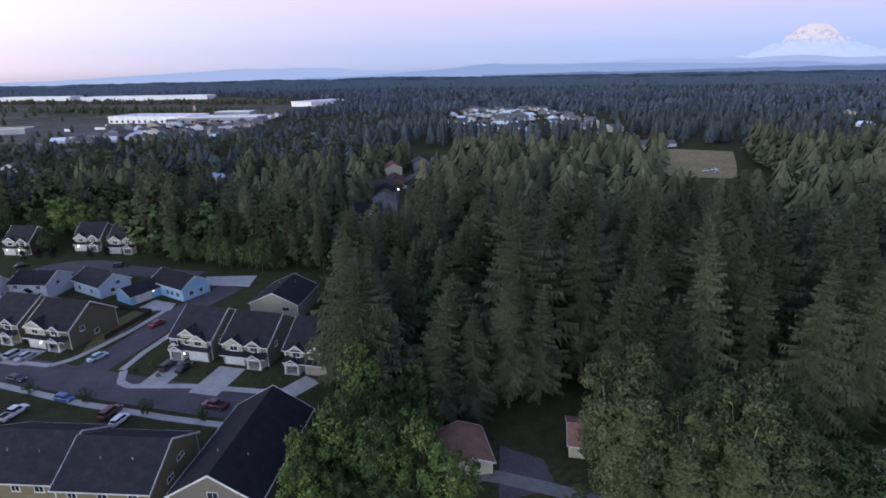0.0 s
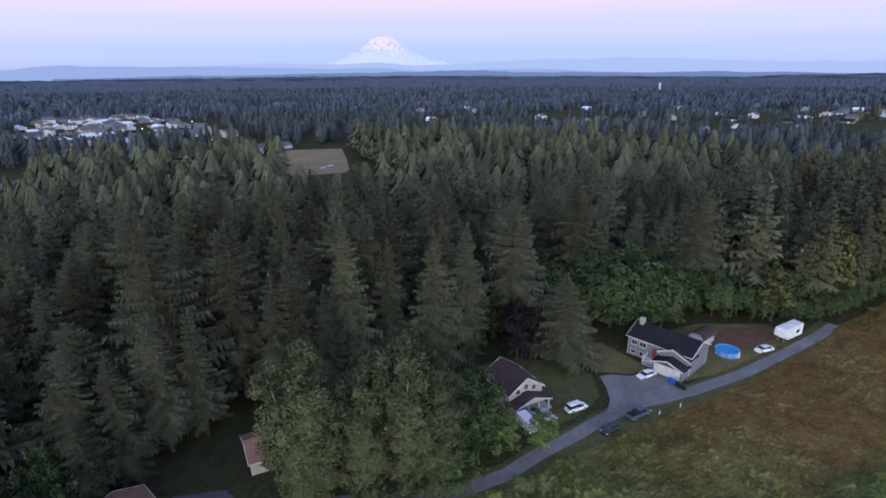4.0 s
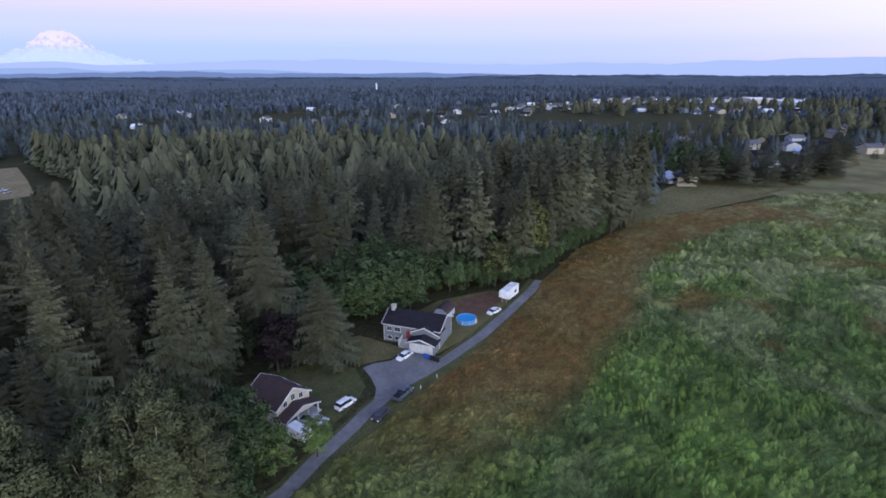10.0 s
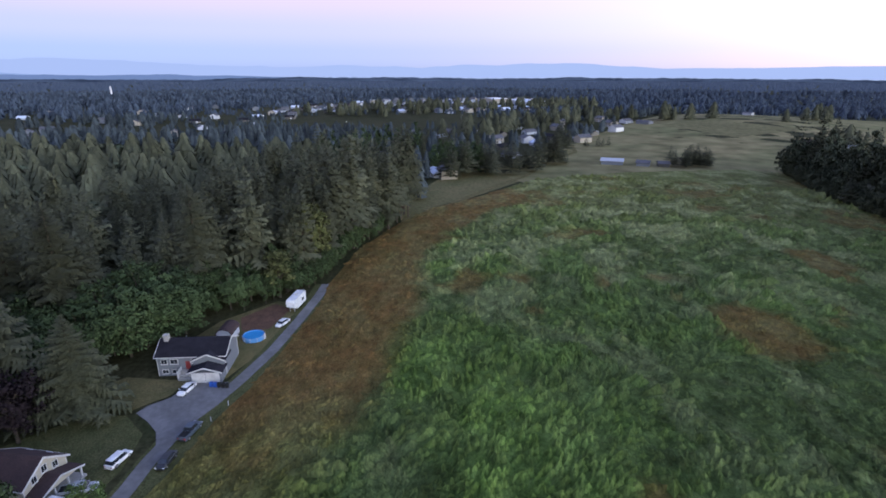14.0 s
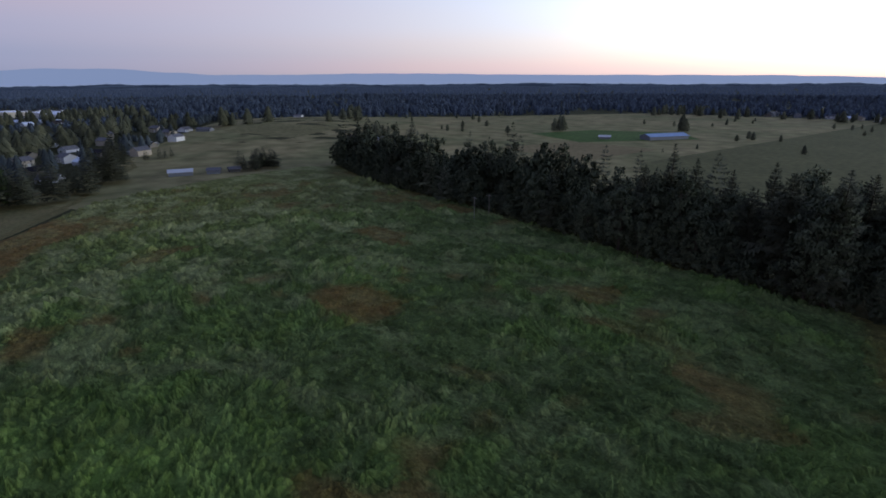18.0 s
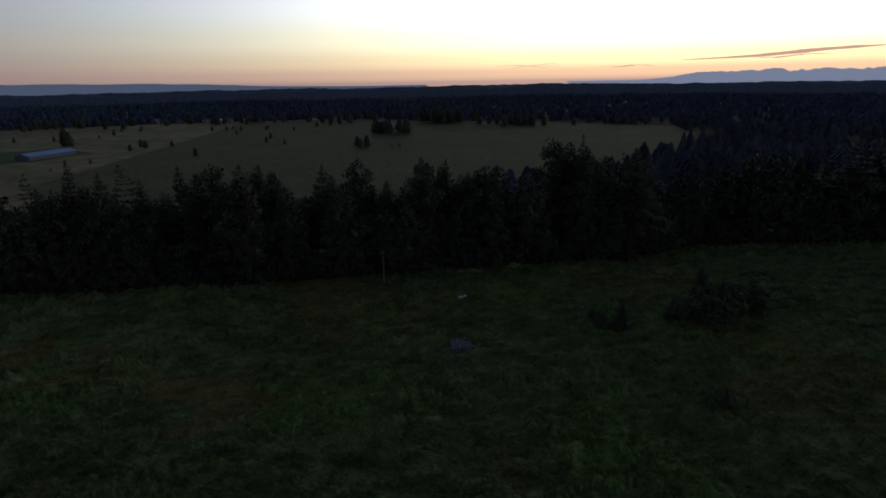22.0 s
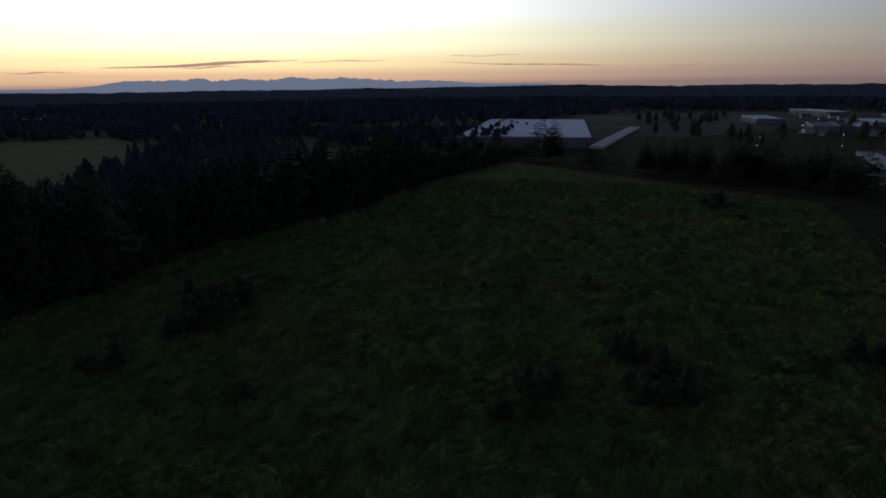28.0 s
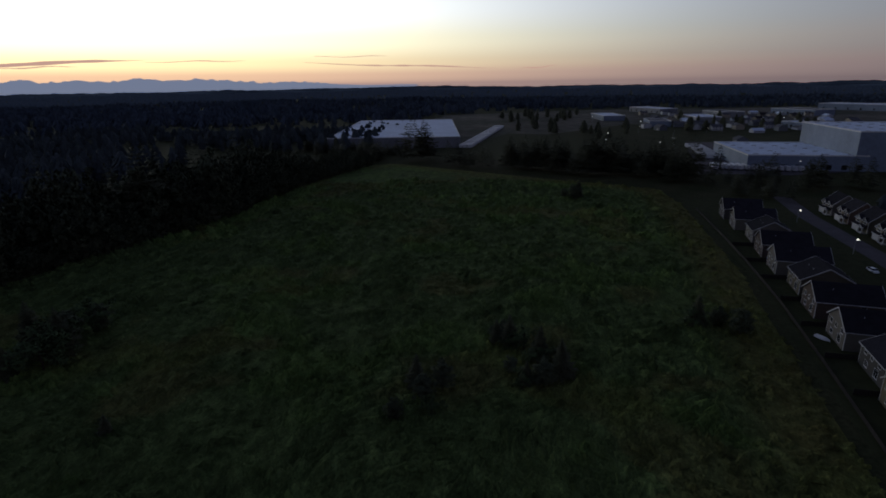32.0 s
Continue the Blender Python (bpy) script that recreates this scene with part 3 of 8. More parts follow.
def tufts(count, lodged=False):
    """Standing clumps of long grass leaning over with the wind, thinner further out."""
    r = 45 + 330 * rng.random(count * 2) ** (1.0 if lodged else 1.25)
    a = rng.random(count * 2) * 2 * math.pi
    x, y = -r * np.sin(a), r * np.cos(a)
    keep = inside(x, y, MEADOW) & (((vnoise(x, y, 7, 24) > 0.52) & (dry_at(x, y) < 0.3) & (lush_at(x, y) < 0.55)) if lodged else (rng.random(count * 2) < 0.35 + 0.65 * vnoise(x, y, 5, 21)))
    x, y = x[keep][:count], y[keep][:count]
    n = len(x)
    ring = far_from(x, y, MEADOW + MEADOW[:1])
    z = 0.08 + smooth(ring, 0, 6) * (0.55 + relief(x, y)) - 0.06
    lush = lush_at(x, y)
    tall = (0.22 + 0.34 * rng.random(n)) * (0.7 + 0.8 * vnoise(x, y, 6, 22)) * (0.8 + 0.9 * lush) * (1 - 0.68 * dry_at(x, y)) * (1 + np.hypot(x, y) / 300)
    k = 6
    big = 1.9 if lodged else 1.0
    tall = tall * (1.9 if lodged else 1.15)
    turn = 12.0 * vnoise(x, y, 26, 23) + (0.3 if lodged else 0.5) * rng.normal(size=n)
    long_, wide = big * (0.55 + 0.75 * rng.random(n)) * (1 + np.hypot(x, y) / 320), (2.2 if lodged else 1.15) * (0.28 + 0.30 * rng.random(n)) * (1 + np.hypot(x, y) / 320)
    base = np.stack([x, y, z], 1)
    peak = base + np.stack([np.cos(turn) * long_ * 0.45, np.sin(turn) * long_ * 0.45, tall * 1.25], 1)
    rim = np.zeros((n, k, 3))
    for q in range(k):
        a = 6.283 * q / k
        lx, ly = long_ * math.cos(a) * (0.7 + 0.6 * rng.random(n)), wide * math.sin(a) * (0.7 + 0.6 * rng.random(n))
        rim[:, q] = base + np.stack([lx * np.cos(turn) - ly * np.sin(turn), lx * np.sin(turn) + ly * np.cos(turn), np.zeros(n)], 1)
    tris = np.stack([rim, np.roll(rim, -1, axis=1), np.repeat(peak[:, None], k, axis=1)], 2).reshape(-1, 3, 3).astype(np.float32)
    me = tri_mesh("grass_tufts", tris, M_tuft)
    face = np.cross(tris[:, 1] - tris[:, 0], tris[:, 2] - tris[:, 0])
    face /= np.linalg.norm(face, axis=1)[:, None] + 1e-9
    soft_n = (0.95 if lodged else 0.8) * face + np.array([0, 0, 0.6])
    soft_n /= np.linalg.norm(soft_n, axis=1)[:, None]
    me.normals_split_custom_set_from_vertices(np.repeat(soft_n, 3, axis=0).tolist())
    for key, fn in (("dry", dry_at), ("lush", lush_at), ("pale", pale_at)):
        at = me.attributes.new(key, "FLOAT", "POINT")
        at.data.foreach_set("value", np.repeat(fn(x, y), 18).astype(np.float32))
    tone = 0.8 * (rng.random(n) - 0.5) + 1.6 * (vnoise(x, y, 4, 25) - 0.5)
    tone = tone * (1 - 0.6 * dry_at(x, y))
    me.attributes.new("tone", "FLOAT", "POINT").data.foreach_set("value", np.repeat(tone, 18).astype(np.float32))
    return tagged(new("grass_tufts", me), "swathes of long grass laid over by the wind" if lodged else "long uncut meadow grass standing in clumps", "grass", kind="stuff")


tufts(70000)
tufts(20000, lodged=True)

# far pasture, fields and paved places
patch("far_pasture", PASTURE, 0.10, mat("pasture", (0.215, 0.180, 0.094), (0.130, 0.130, 0.062), spec=0.02, scale=0.010, fine=0.05, stains=0.34), "wide dry pasture with faint tracks", "pasture", cell=45)
# the second, western plot darkens the pasture's colour to stand for backlit shade
for poly, col in (([(430, -560), (330, -520), (250, -640), (300, -700), (400, -660)], (0.070, 0.115, 0.036)),
                  ([(-440, -600), (-300, -430), (-160, -330), (-60, -266), (120, -266), (210, -420), (150, -1080), (-66, -1080), (-163, -955), (-330, -878), (-478, -710)], (0.100, 0.100, 0.047)),
                  ([(560, -300), (680, -270), (700, -340), (600, -400)], (0.165, 0.150, 0.074)),
                  ([(360, -420), (250, -400), (240, -520), (340, -520)], (0.185, 0.150, 0.080))):
    patch("pasture_plot", poly, 0.22, mat("plot", col, tuple(c * 0.8 for c in col), spec=0.02, scale=0.02, fine=0.2), "grass plot in the pasture, the western one darkened as backlit", "pasture", cell=30)
patch("mown_strip", [(238, 18), (275, 4), (302, -20), (356, -58), (372, -58), (400, -30), (372, -4), (340, 6), (300, 16), (268, 22)], 0.06,
      mat("mown_grass", (0.165, 0.135, 0.068), (0.105, 0.105, 0.048), spec=0.02, scale=0.05, fine=0.5), "mown grass strip beside the wood", "grass strip", cell=20)
strip("dirt_track", [(246, 13), (290, -10), (330, -34), (362, -56), (420, -80), (480, -118), (540, -128)], 4.0, 0.14, M_dry_lawn, "pale dirt track along the meadow's edge", "track")
patch("clearing_field", [(146, 345), (184, 336), (214, 396), (240, 452), (200, 472), (162, 462)], 0.06, mat("pale_field", (0.27, 0.215, 0.125), (0.20, 0.165, 0.09), spec=0.02, scale=0.05, fine=0.4), "pale grassy field in a clearing of the wood", "field")
patch("industrial_yard", [(-1480, 1800), (-700, 1830), (-230, 1400), (-280, 960), (-250, 640), (-520, 600), (-860, 420), (-900, 110), (-640, -60), (-560, -180), (-1150, -230), (-1350, 100), (-1500, 900)], 0.06,
      mat("yard_ground", (0.125, 0.108, 0.090), (0.052, 0.055, 0.042), spec=0.02, scale=0.008, fine=0.06, stains=0.35), "wide industrial ground of asphalt, gravel and rough grass", "yard", cell=120)
for poly in ([(-420, 104), (-420, 165), (-455, 245), (-640, 262), (-640, 140)],
             [(-530, 640), (-270, 660), (-260, 720), (-560, 760)]):
    patch("truck_yard", poly, 0.14, M_asphalt, "asphalt yard for trucks and trailers", "yard")
patch("gravel_lot", [(-560, 610), (-380, 560), (-300, 600), (-270, 690), (-440, 740), (-640, 790)], 0.10, mat("gravel_lots", (0.17, 0.135, 0.105), (0.085, 0.080, 0.055), spec=0.02, scale=0.02, fine=0.2, stains=0.3), "brown gravel and rough ground of the industrial lots", "lot", cell=60)
patch("excavated_lot", [(-330, 1000), (-270, 960), (-180, 1250), (-300, 1300)], 0.14, M_soil, "bare reddish soil of a cleared lot", "lot")
patch("dry_lot", [(-585, -100), (-732, -60), (-703, 62), (-508, 43), (-445, -30)], 0.14, M_lawn, "dry vacant lot beside the warehouse", "lot")

# ---- trees ----
def conifer_tris(seed, h, r, base, whorls, per, detail, shape=0.85, droop=0.35, rising=0.20):
    """Triangles of a conifer's crown: whorls of feathery, overlapping boughs, rising at the top and drooping below."""
    g = np.random.default_rng(seed)
    out = []
    lop = g.random(3)
    prof_at = lambda s: (1 - s) ** shape * min(1.0, 0.62 + 2.4 * s)
    upz = np.array([0, 0, 1.0])
    for i in range(whorls):
        s = min(0.985, ((i + 0.7 * g.random()) / whorls) ** 0.72)
        z = base + (h - base) * s
        prof = prof_at(s) * (0.80 + 0.40 * g.random())
        n = max(4, int(round(per * (0.5 + 0.6 * (1 - s)))))
        a0 = g.random() * 6.28
        for kk in range(n):
            a = a0 + 6.283 * kk / n + g.normal() * 0.22
            L = max(0.7 if s < 0.95 else 0.45, r * prof * (0.66 + 0.6 * g.random()) * (1 + 0.18 * math.sin(a + 6 * lop[0]) + 0.12 * math.sin(2 * a + 6 * lop[1])))
            d = np.array([math.cos(a), math.sin(a), 0.0])
            e = np.array([-d[1], d[0], 0.0])
            dr = L * (droop * (0.6 + 0.8 * g.random()) * (1 - 1.3 * s) - rising * s)
            lift = 0.10 * L
            root = np.array([0, 0, z])
            p = lambda q, side=0.0, dz=0.0: root + d * (L * q) + e * side + upz * (-dr * q ** 1.3 + lift * q * q * q + dz)
            w = L * (0.30 if detail == 2 else 0.34) + 0.38
            if detail == 3:                          # near trees: many narrow twigs along each bough
                w = L * 0.24 + 0.34
                for q in np.arange(0.16, 0.97, 0.095):
                    wq = math.sin(math.pi * min(1.0, 0.18 + 0.80 * q)) ** 0.7
                    j = g.random(5)
                    for sg, jj in ((-1, j[0]), (1, j[1])):
                        out.append((p(q - 0.05), p(q + 0.07), p(q + 0.05 + 0.10 * jj, sg * w * wq * (0.55 + 0.75 * jj), -w * (0.15 + 0.55 * j[2]))))
                    if j[3] < 0.5:
                        out.append((p(q - 0.05, -0.12 * w), p(q + 0.06, 0.12 * w), p(q + 0.03, 0.3 * w * (j[4] - 0.5), -0.75 * w * (0.3 + j[2]))))
                out.append((p(0.88, -0.10 * w), p(0.88, 0.10 * w), p(1.06, 0, 0.04 * L)))
            elif detail == 2:
                for q, wq in ((0.28, 0.55), (0.48, 0.90), (0.68, 0.85), (0.86, 0.52)):
                    j = g.random(4)
                    for sg, jj in ((-1, j[0]), (1, j[1])):
                        out.append((p(q - 0.17), p(q + 0.08), p(q + 0.04 + 0.15 * jj, sg * w * wq * (0.7 + 0.6 * jj), -0.42 * w * (0.35 + j[2]))))
                    if wq > 0.6:
                        out.append((p(q - 0.12, -0.2 * w), p(q + 0.12, 0.2 * w), p(q + 0.05, 0.3 * w * (j[3] - 0.5), -0.65 * w * (0.4 + j[2]))))
                out.append((p(0.80, -0.20 * w), p(0.80, 0.20 * w), p(1.08, 0, 0.06 * L)))
            else:
                j = g.random(3)
                out.append((p(0.05), p(0.62, w * (0.7 + 0.5 * j[0]), -0.40 * w), p(1.05)))
                out.append((p(0.05), p(1.05), p(0.62, -w * (0.7 + 0.5 * j[1]), -0.40 * w)))
    top = np.array([0, 0, h])
    for q in range(4):
        a = 1.57 * q
        out.append((top, np.array([0.30 * math.cos(a), 0.30 * math.sin(a), h - 1.6]), np.array([0.30 * math.cos(a + 1.6), 0.30 * math.sin(a + 1.6), h - 1.8])))
    return np.array(out)


def conifer_normals(tris):
    mid = np.asarray(tris, dtype=np.float32).mean(1)
    rad = mid * np.array([1, 1, 0])
    rad /= np.linalg.norm(rad, axis=1)[:, None] + 1e-6
    return leaf_normals(tris, 0.54, 0.42 * rad, 0.60 if len(tris) > 150 else 0.22)


def crown_normals(tris, mid_z, half, r):
    mid = np.asarray(tris, dtype=np.float32).mean(1)
    out = (mid - np.array([0, 0, mid_z])) / np.array([r, r, half])
    out /= np.linalg.norm(out, axis=1)[:, None] + 1e-6
    return leaf_normals(tris, 0.35, 0.65 * out, 0.6)


def far_conifer_tris(seed, h, r, base, rings=6, k=7):
    g = np.random.default_rng(seed)
    out = []
    for i in range(rings):
        s0 = i / rings
        z0, z1 = base + (h - base) * (s0 - 0.04), base + (h - base) * min(1.0, s0 + 1.9 / rings)
        rr = r * (1 - s0) ** 0.6 * min(1, 0.65 + 2 * s0)
        a0 = g.random() * 6.28
        for q in range(k):
            a, b = a0 + 6.283 * q / k, a0 + 6.283 * (q + 1) / k
            m = (a + b) / 2
            ra = rr * (0.75 + 0.5 * g.random())
            out.append(((0.25 * rr * math.cos(a), 0.25 * rr * math.sin(a), z1), (ra * math.cos(m), ra * math.sin(m), z0 - 0.5 * g.random()),
                        (0.25 * rr * math.cos(b), 0.25 * rr * math.sin(b), z1)))
            out.append(((0.0, 0.0, z1 + 0.3), (0.8 * ra * math.cos(a - 0.3), 0.8 * ra * math.sin(a - 0.3), z0 + 0.6), (0.8 * ra * math.cos(a + 0.5), 0.8 * ra * math.sin(a + 0.5), z0 + 0.9)))
    return np.array(out)


def trunk_tris(h, r0, r1, seg=6, bend=0.0, z0=-0.3):
    out = []
    steps = [(z0, r0 * 1.25), (1.2, r0), (h * 0.5, (r0 + r1) / 2), (h, r1)]
    rings = [[np.array([rr * math.cos(a) + bend * (z / h) ** 2 * h, rr * math.sin(a), z]) for a in np.linspace(0, 2 * math.pi, seg, endpoint=False)] for z, rr in steps]
    for A, B in zip(rings, rings[1:]):
        for i in range(seg):
            j = (i + 1) % seg
            out += [(A[i], A[j], B[j]), (A[i], B[j], B[i])]
    return out


def limb_tris(p, q, r0, r1, seg=4):
    p, q = np.array(p, float), np.array(q, float)
    d = (q - p) / max(1e-6, np.linalg.norm(q - p))
    u = np.cross(d, (0, 0, 1.0) if abs(d[2]) < 0.9 else (1.0, 0, 0))
    u /= np.linalg.norm(u)
    v = np.cross(d, u)
    A = [p + r0 * (math.cos(a) * u + math.sin(a) * v) for a in np.linspace(0, 2 * math.pi, seg, endpoint=False)]
    B = [q + r1 * (math.cos(a) * u + math.sin(a) * v) for a in np.linspace(0, 2 * math.pi, seg, endpoint=False)]
    out = []
    for i in range(seg):
        j = (i + 1) % seg
        out += [(A[i], A[j], B[j]), (A[i], B[j], B[i])]
    return out


def broadleaf(seed, h, r, base, clumps, per, leaf, spread=1.0, upright=0.0):
    """Trunk, limbs and crown triangles of a broad-leaved tree; leaves hang in clumps at the limbs' ends."""
    g = np.random.default_rng(seed)
    wood = trunk_tris(h * 0.72, 0.018 * h, 0.006 * h)
    leaves = []
    mid = (base + h) / 2
    half = (h - base) / 2
    for c in range(clumps):
        v = g.normal(size=3)
        v /= np.linalg.norm(v)
        q = g.random() ** 0.42
        lump = 0.78 + 0.44 * g.random()
        centre = np.array([v[0] * r * q * lump, v[1] * r * q * lump, mid + v[2] * half * q * (0.95 if v[2] > 0 else 0.9)])
        taper = 1 - 0.45 * upright * max(0, (centre[2] - mid) / half)
        centre[:2] *= taper
        start = np.array([0, 0, base * 0.8 + (centre[2] - base) * (0.35 + 0.25 * g.random())])
        if c % 2 == 0:
            wood += limb_tris(start, centre, 0.006 * h * (0.7 + 0.6 * g.random()), 0.02)
        cr = spread * (0.16 + 0.12 * g.random()) * r + 0.35
        n = int(per * (0.7 + 0.6 * g.random()))
        d = g.normal(size=(n, 3))
        d /= np.linalg.norm(d, axis=1)[:, None]
        pos = centre + d * (cr * g.random((n, 1)) ** 0.4) * np.array([1, 1, 0.8])
        t1 = g.normal(size=(n, 3))
        t1 /= np.linalg.norm(t1, axis=1)[:, None]
        t2 = np.cross(t1, d + 0.3 * g.normal(size=(n, 3)))
        t2 /= np.linalg.norm(t2, axis=1)[:, None] + 1e-6
        size = leaf * (0.6 + 0.8 * g.random((n, 1)))
        leaves.append(np.stack([pos - t1 * size - t2 * size * 0.4, pos + t1 * size * 0.9 - t2 * size * 0.3, pos + t2 * size * 0.9], 1))
    return np.array(wood), np.concatenate(leaves)


def tree_thing(name, wood, leaves, m_wood, m_leaf, label, group, category="tree"):
    root = thing(name, label, category, group=group)
    a = new("trunk", tri_mesh("trunk", wood, m_wood))
    b = new("crown", tri_mesh("crown", leaves, m_leaf))
    zs = leaves[:, :, 2]
    lo, hi = float(zs.min()), float(zs.max())
    soften(b.data, conifer_normals(leaves) if name in ("fir_tree", "spruce_tree") else crown_normals(leaves, lo + 0.45 * (hi - lo), 0.55 * (hi - lo), float(np.abs(leaves[:, :, :2]).max()) * 0.8))
    a.parent = b.parent = root
    return root


def put(proto, x, y, s=1.0, sz=None, turn=None, z=0.0, label=""):
    """A copy of a tree or other thing at a place, scaled and turned."""
    turn = rng.random() * 360 if turn is None else turn
    m = pose(x, y, z, 0, 0, turn) @ Matrix.Diagonal((s, s, sz or s, 1))
    ob = copy_thing(proto, m)
    return tagged(ob, label)


def drop(proto):
    """Remove a pattern once its copies stand."""
    for o in (*proto.children_recursive, proto):
        bpy.data.objects.remove(o)


# patterns, all 40 m high (firs) or 20 m (broad leaves): scaled when they are planted
FIRS, SPRUCES = [], []
for i in range(6):
    c = conifer_tris(100 + i, 40, 7.6 + 0.9 * (i % 3), 4.5 + 3.2 * (i % 3), 32, 10, 3, shape=0.66 + 0.14 * (i % 2))
    FIRS.append(tree_thing("fir_tree", np.array(trunk_tris(39, 0.46, 0.03)), c, M_bark, M_fir, "tall dark green Douglas fir with a bare lower trunk", "firs of the wood"))
for i in range(2):
    c = conifer_tris(140 + i, 40, 9.6 + i, 1.5, 38, 12, 3, shape=0.90, droop=0.40, rising=0.05)
    SPRUCES.append(tree_thing("spruce_tree", np.array(trunk_tris(39, 0.55, 0.03)), c, M_bark, M_fir_blue, "broad conical spruce with boughs down to the ground", "spruces by the houses"))


def leafy(seed, label, group, m_leaf, m_wood=M_bark, clumps=70, per=60, leaf=0.34, r=6.0, base=4.0, h=20, upright=0.0, spread=1.0, name="broadleaf_tree", category="tree"):
    w, l = broadleaf(seed, h, r, base, clumps, per, leaf, spread, upright)
    return tree_thing(name, w, l, m_wood, m_leaf, label, group, category)


def cottonwood(seed):
    """A big cottonwood: five leaning leaders, each with its own pointed, ragged crown."""
    g = np.random.default_rng(seed)
    wood, leaves = list(trunk_tris(9, 0.62, 0.45)), []
    for k in range(6):
        a = k * 1.05 + g.random()
        lean, top = (1.0 + 4.2 * g.random() if k else 0.6), 25 + 7.5 * g.random() if k else 33.0
        dx, dy = math.cos(a) * lean, math.sin(a) * lean
        wood += limb_tris((0, 0, 5), (dx * 0.6, dy * 0.6, top * 0.5), 0.34, 0.2, 5) + limb_tris((dx * 0.6, dy * 0.6, top * 0.5), (dx * 1.1, dy * 1.1, top * 0.82), 0.2, 0.04, 4)
        w, l = broadleaf(seed * 10 + k, top, 4.7, 1.5, 70, 230, 0.21, 1.1, 0.85)
        z = l[:, :, 2] / top
        l[:, :, 0] += dx * 1.2 * z
        l[:, :, 1] += dy * 1.2 * z
        n_trunk = len(trunk_tris(1, 1, 1))
        w = w[n_trunk:]
        zw = w[:, :, 2] / top
        w[:, :, 0] += dx * 1.2 * zw
        w[:, :, 1] += dy * 1.2 * zw
        wood += list(w[: len(w) // 3])
        leaves.append(l)
    return tree_thing("cottonwood_tree", np.array(wood), np.concatenate(leaves), M_bark_pale, M_leaf_cotton, "large grey-green cottonwood with pale limbs showing", "cottonwoods")


COTTON = [cottonwood(201), cottonwood(202)]
MAPLE = [leafy(211 + i, "round green maple with dense foliage", "maples by the drive", M_leaf, clumps=90, per=70, leaf=0.34, r=7.0, base=2.0) for i in range(2)]
BRIGHT = [leafy(221 + i, "light green young broad-leaved tree", "light green trees", M_leaf_bright, clumps=70, per=60, leaf=0.36, r=6.5, base=2.0) for i in range(2)]
PLUM = leafy(231, "dark purple-leaved plum tree", "", M_leaf_plum, clumps=60, per=60, leaf=0.34, r=6.0, base=2.0)
ALDER = [leafy(241 + i, "dull green alder with a narrow crown", "alders of the shelter belt", M_leaf_alder, clumps=84, per=66, leaf=0.31, r=5.2, base=1.0, upright=0.5, name="alder_tree") for i in range(3)]
YELLOW = leafy(251, "thin tree with yellowing leaves", "", M_leaf_yellow, M_bark, 64, 36, 0.34, 4.4, 4.0, upright=0.5)
BUSH = [leafy(261 + i, "low dark green leafy shrub", "shrubs", M_leaf, clumps=34, per=34, leaf=0.55, r=9.0, base=0.5, name="shrub", category="shrub") for i in range(2)]

MID_TRUNK = np.array(limb_tris((0, 0, -0.3), (0, 0, 20), 0.45, 0.25, 4))
BELT_LEAFY = [broadleaf(335 + i, 20, 6.0, 1.0, 40, 34, 0.52)[1] for i in range(3)]
MID_LEAFY = [broadleaf(330 + i, 20, 6.0, 1.5, 26, 18, 0.95)[1] for i in range(3)]
WOOD_FIRS = [conifer_tris(310 + i, 40, 7.4 + 0.9 * (i % 3), 6.0 + 2 * (i % 3), 24, 8, 2, shape=0.64 + 0.14 * (i % 2)) for i in range(5)]
FIELD_FIRS = [conifer_tris(350 + i, 40, 7.6 + 0.9 * (i % 3), 4.0, 17, 7, 2, shape=0.68 + 0.12 * (i % 2)) for i in range(4)]
FAR_FIRS = [far_conifer_tris(340 + i, 40, 9.6 + 0.9 * i, 4.0, 7, 6) for i in range(5)]
SPECK_FIRS = [far_conifer_tris(360 + i, 40, 12 + 1.5 * i, 0.0, 3, 4) for i in range(4)]


def grove(name, label, pats, places, material, kind="stuff", category="trees", soft=True):
    """Many far trees joined: places are rows of x, y, z, scale across, scale up, turn."""
    places = np.asarray(places, float)
    if not len(places):
        return None
    which = rng.integers(0, len(pats), len(places))
    out, nor, tone = [], [], []
    for i, pat in enumerate(pats):
        P = places[which == i]
        if not len(P):
            continue
        c, s = np.cos(P[:, 5]), np.sin(P[:, 5])
        v = pat.reshape(-1, 3)
        x = (v[None, :, 0] * c[:, None] - v[None, :, 1] * s[:, None]) * P[:, 3:4] + P[:, 0:1]
        y = (v[None, :, 0] * s[:, None] + v[None, :, 1] * c[:, None]) * P[:, 3:4] + P[:, 1:2]
        z = v[None, :, 2] * P[:, 4:5] + P[:, 2:3]
        out.append(np.stack([x, y, z], 2).reshape(-1, 3, 3).astype(np.float32))
        tone.append(np.repeat(rng.random(len(P)) * 2 - 1, len(v)))
        top = float(pat[:, :, 2].max())
        nv = conifer_normals(pat) if top > 30 else crown_normals(pat, 0.45 * top, 0.5 * top, 6.0)
        nor.append(np.stack([nv[None, :, 0] * c[:, None] - nv[None, :, 1] * s[:, None], nv[None, :, 0] * s[:, None] + nv[None, :, 1] * c[:, None], np.repeat(nv[None, :, 2], len(P), 0)], 2).reshape(-1, 3))
    me = tri_mesh(name, np.concatenate(out), material)
    if soft:
        soften(me, np.concatenate(nor))
    me.attributes.new("tree_tone", "FLOAT", "POINT").data.foreach_set("value", np.concatenate(tone).astype(np.float32))
    return tagged(new(name, me), label, category, kind=kind)

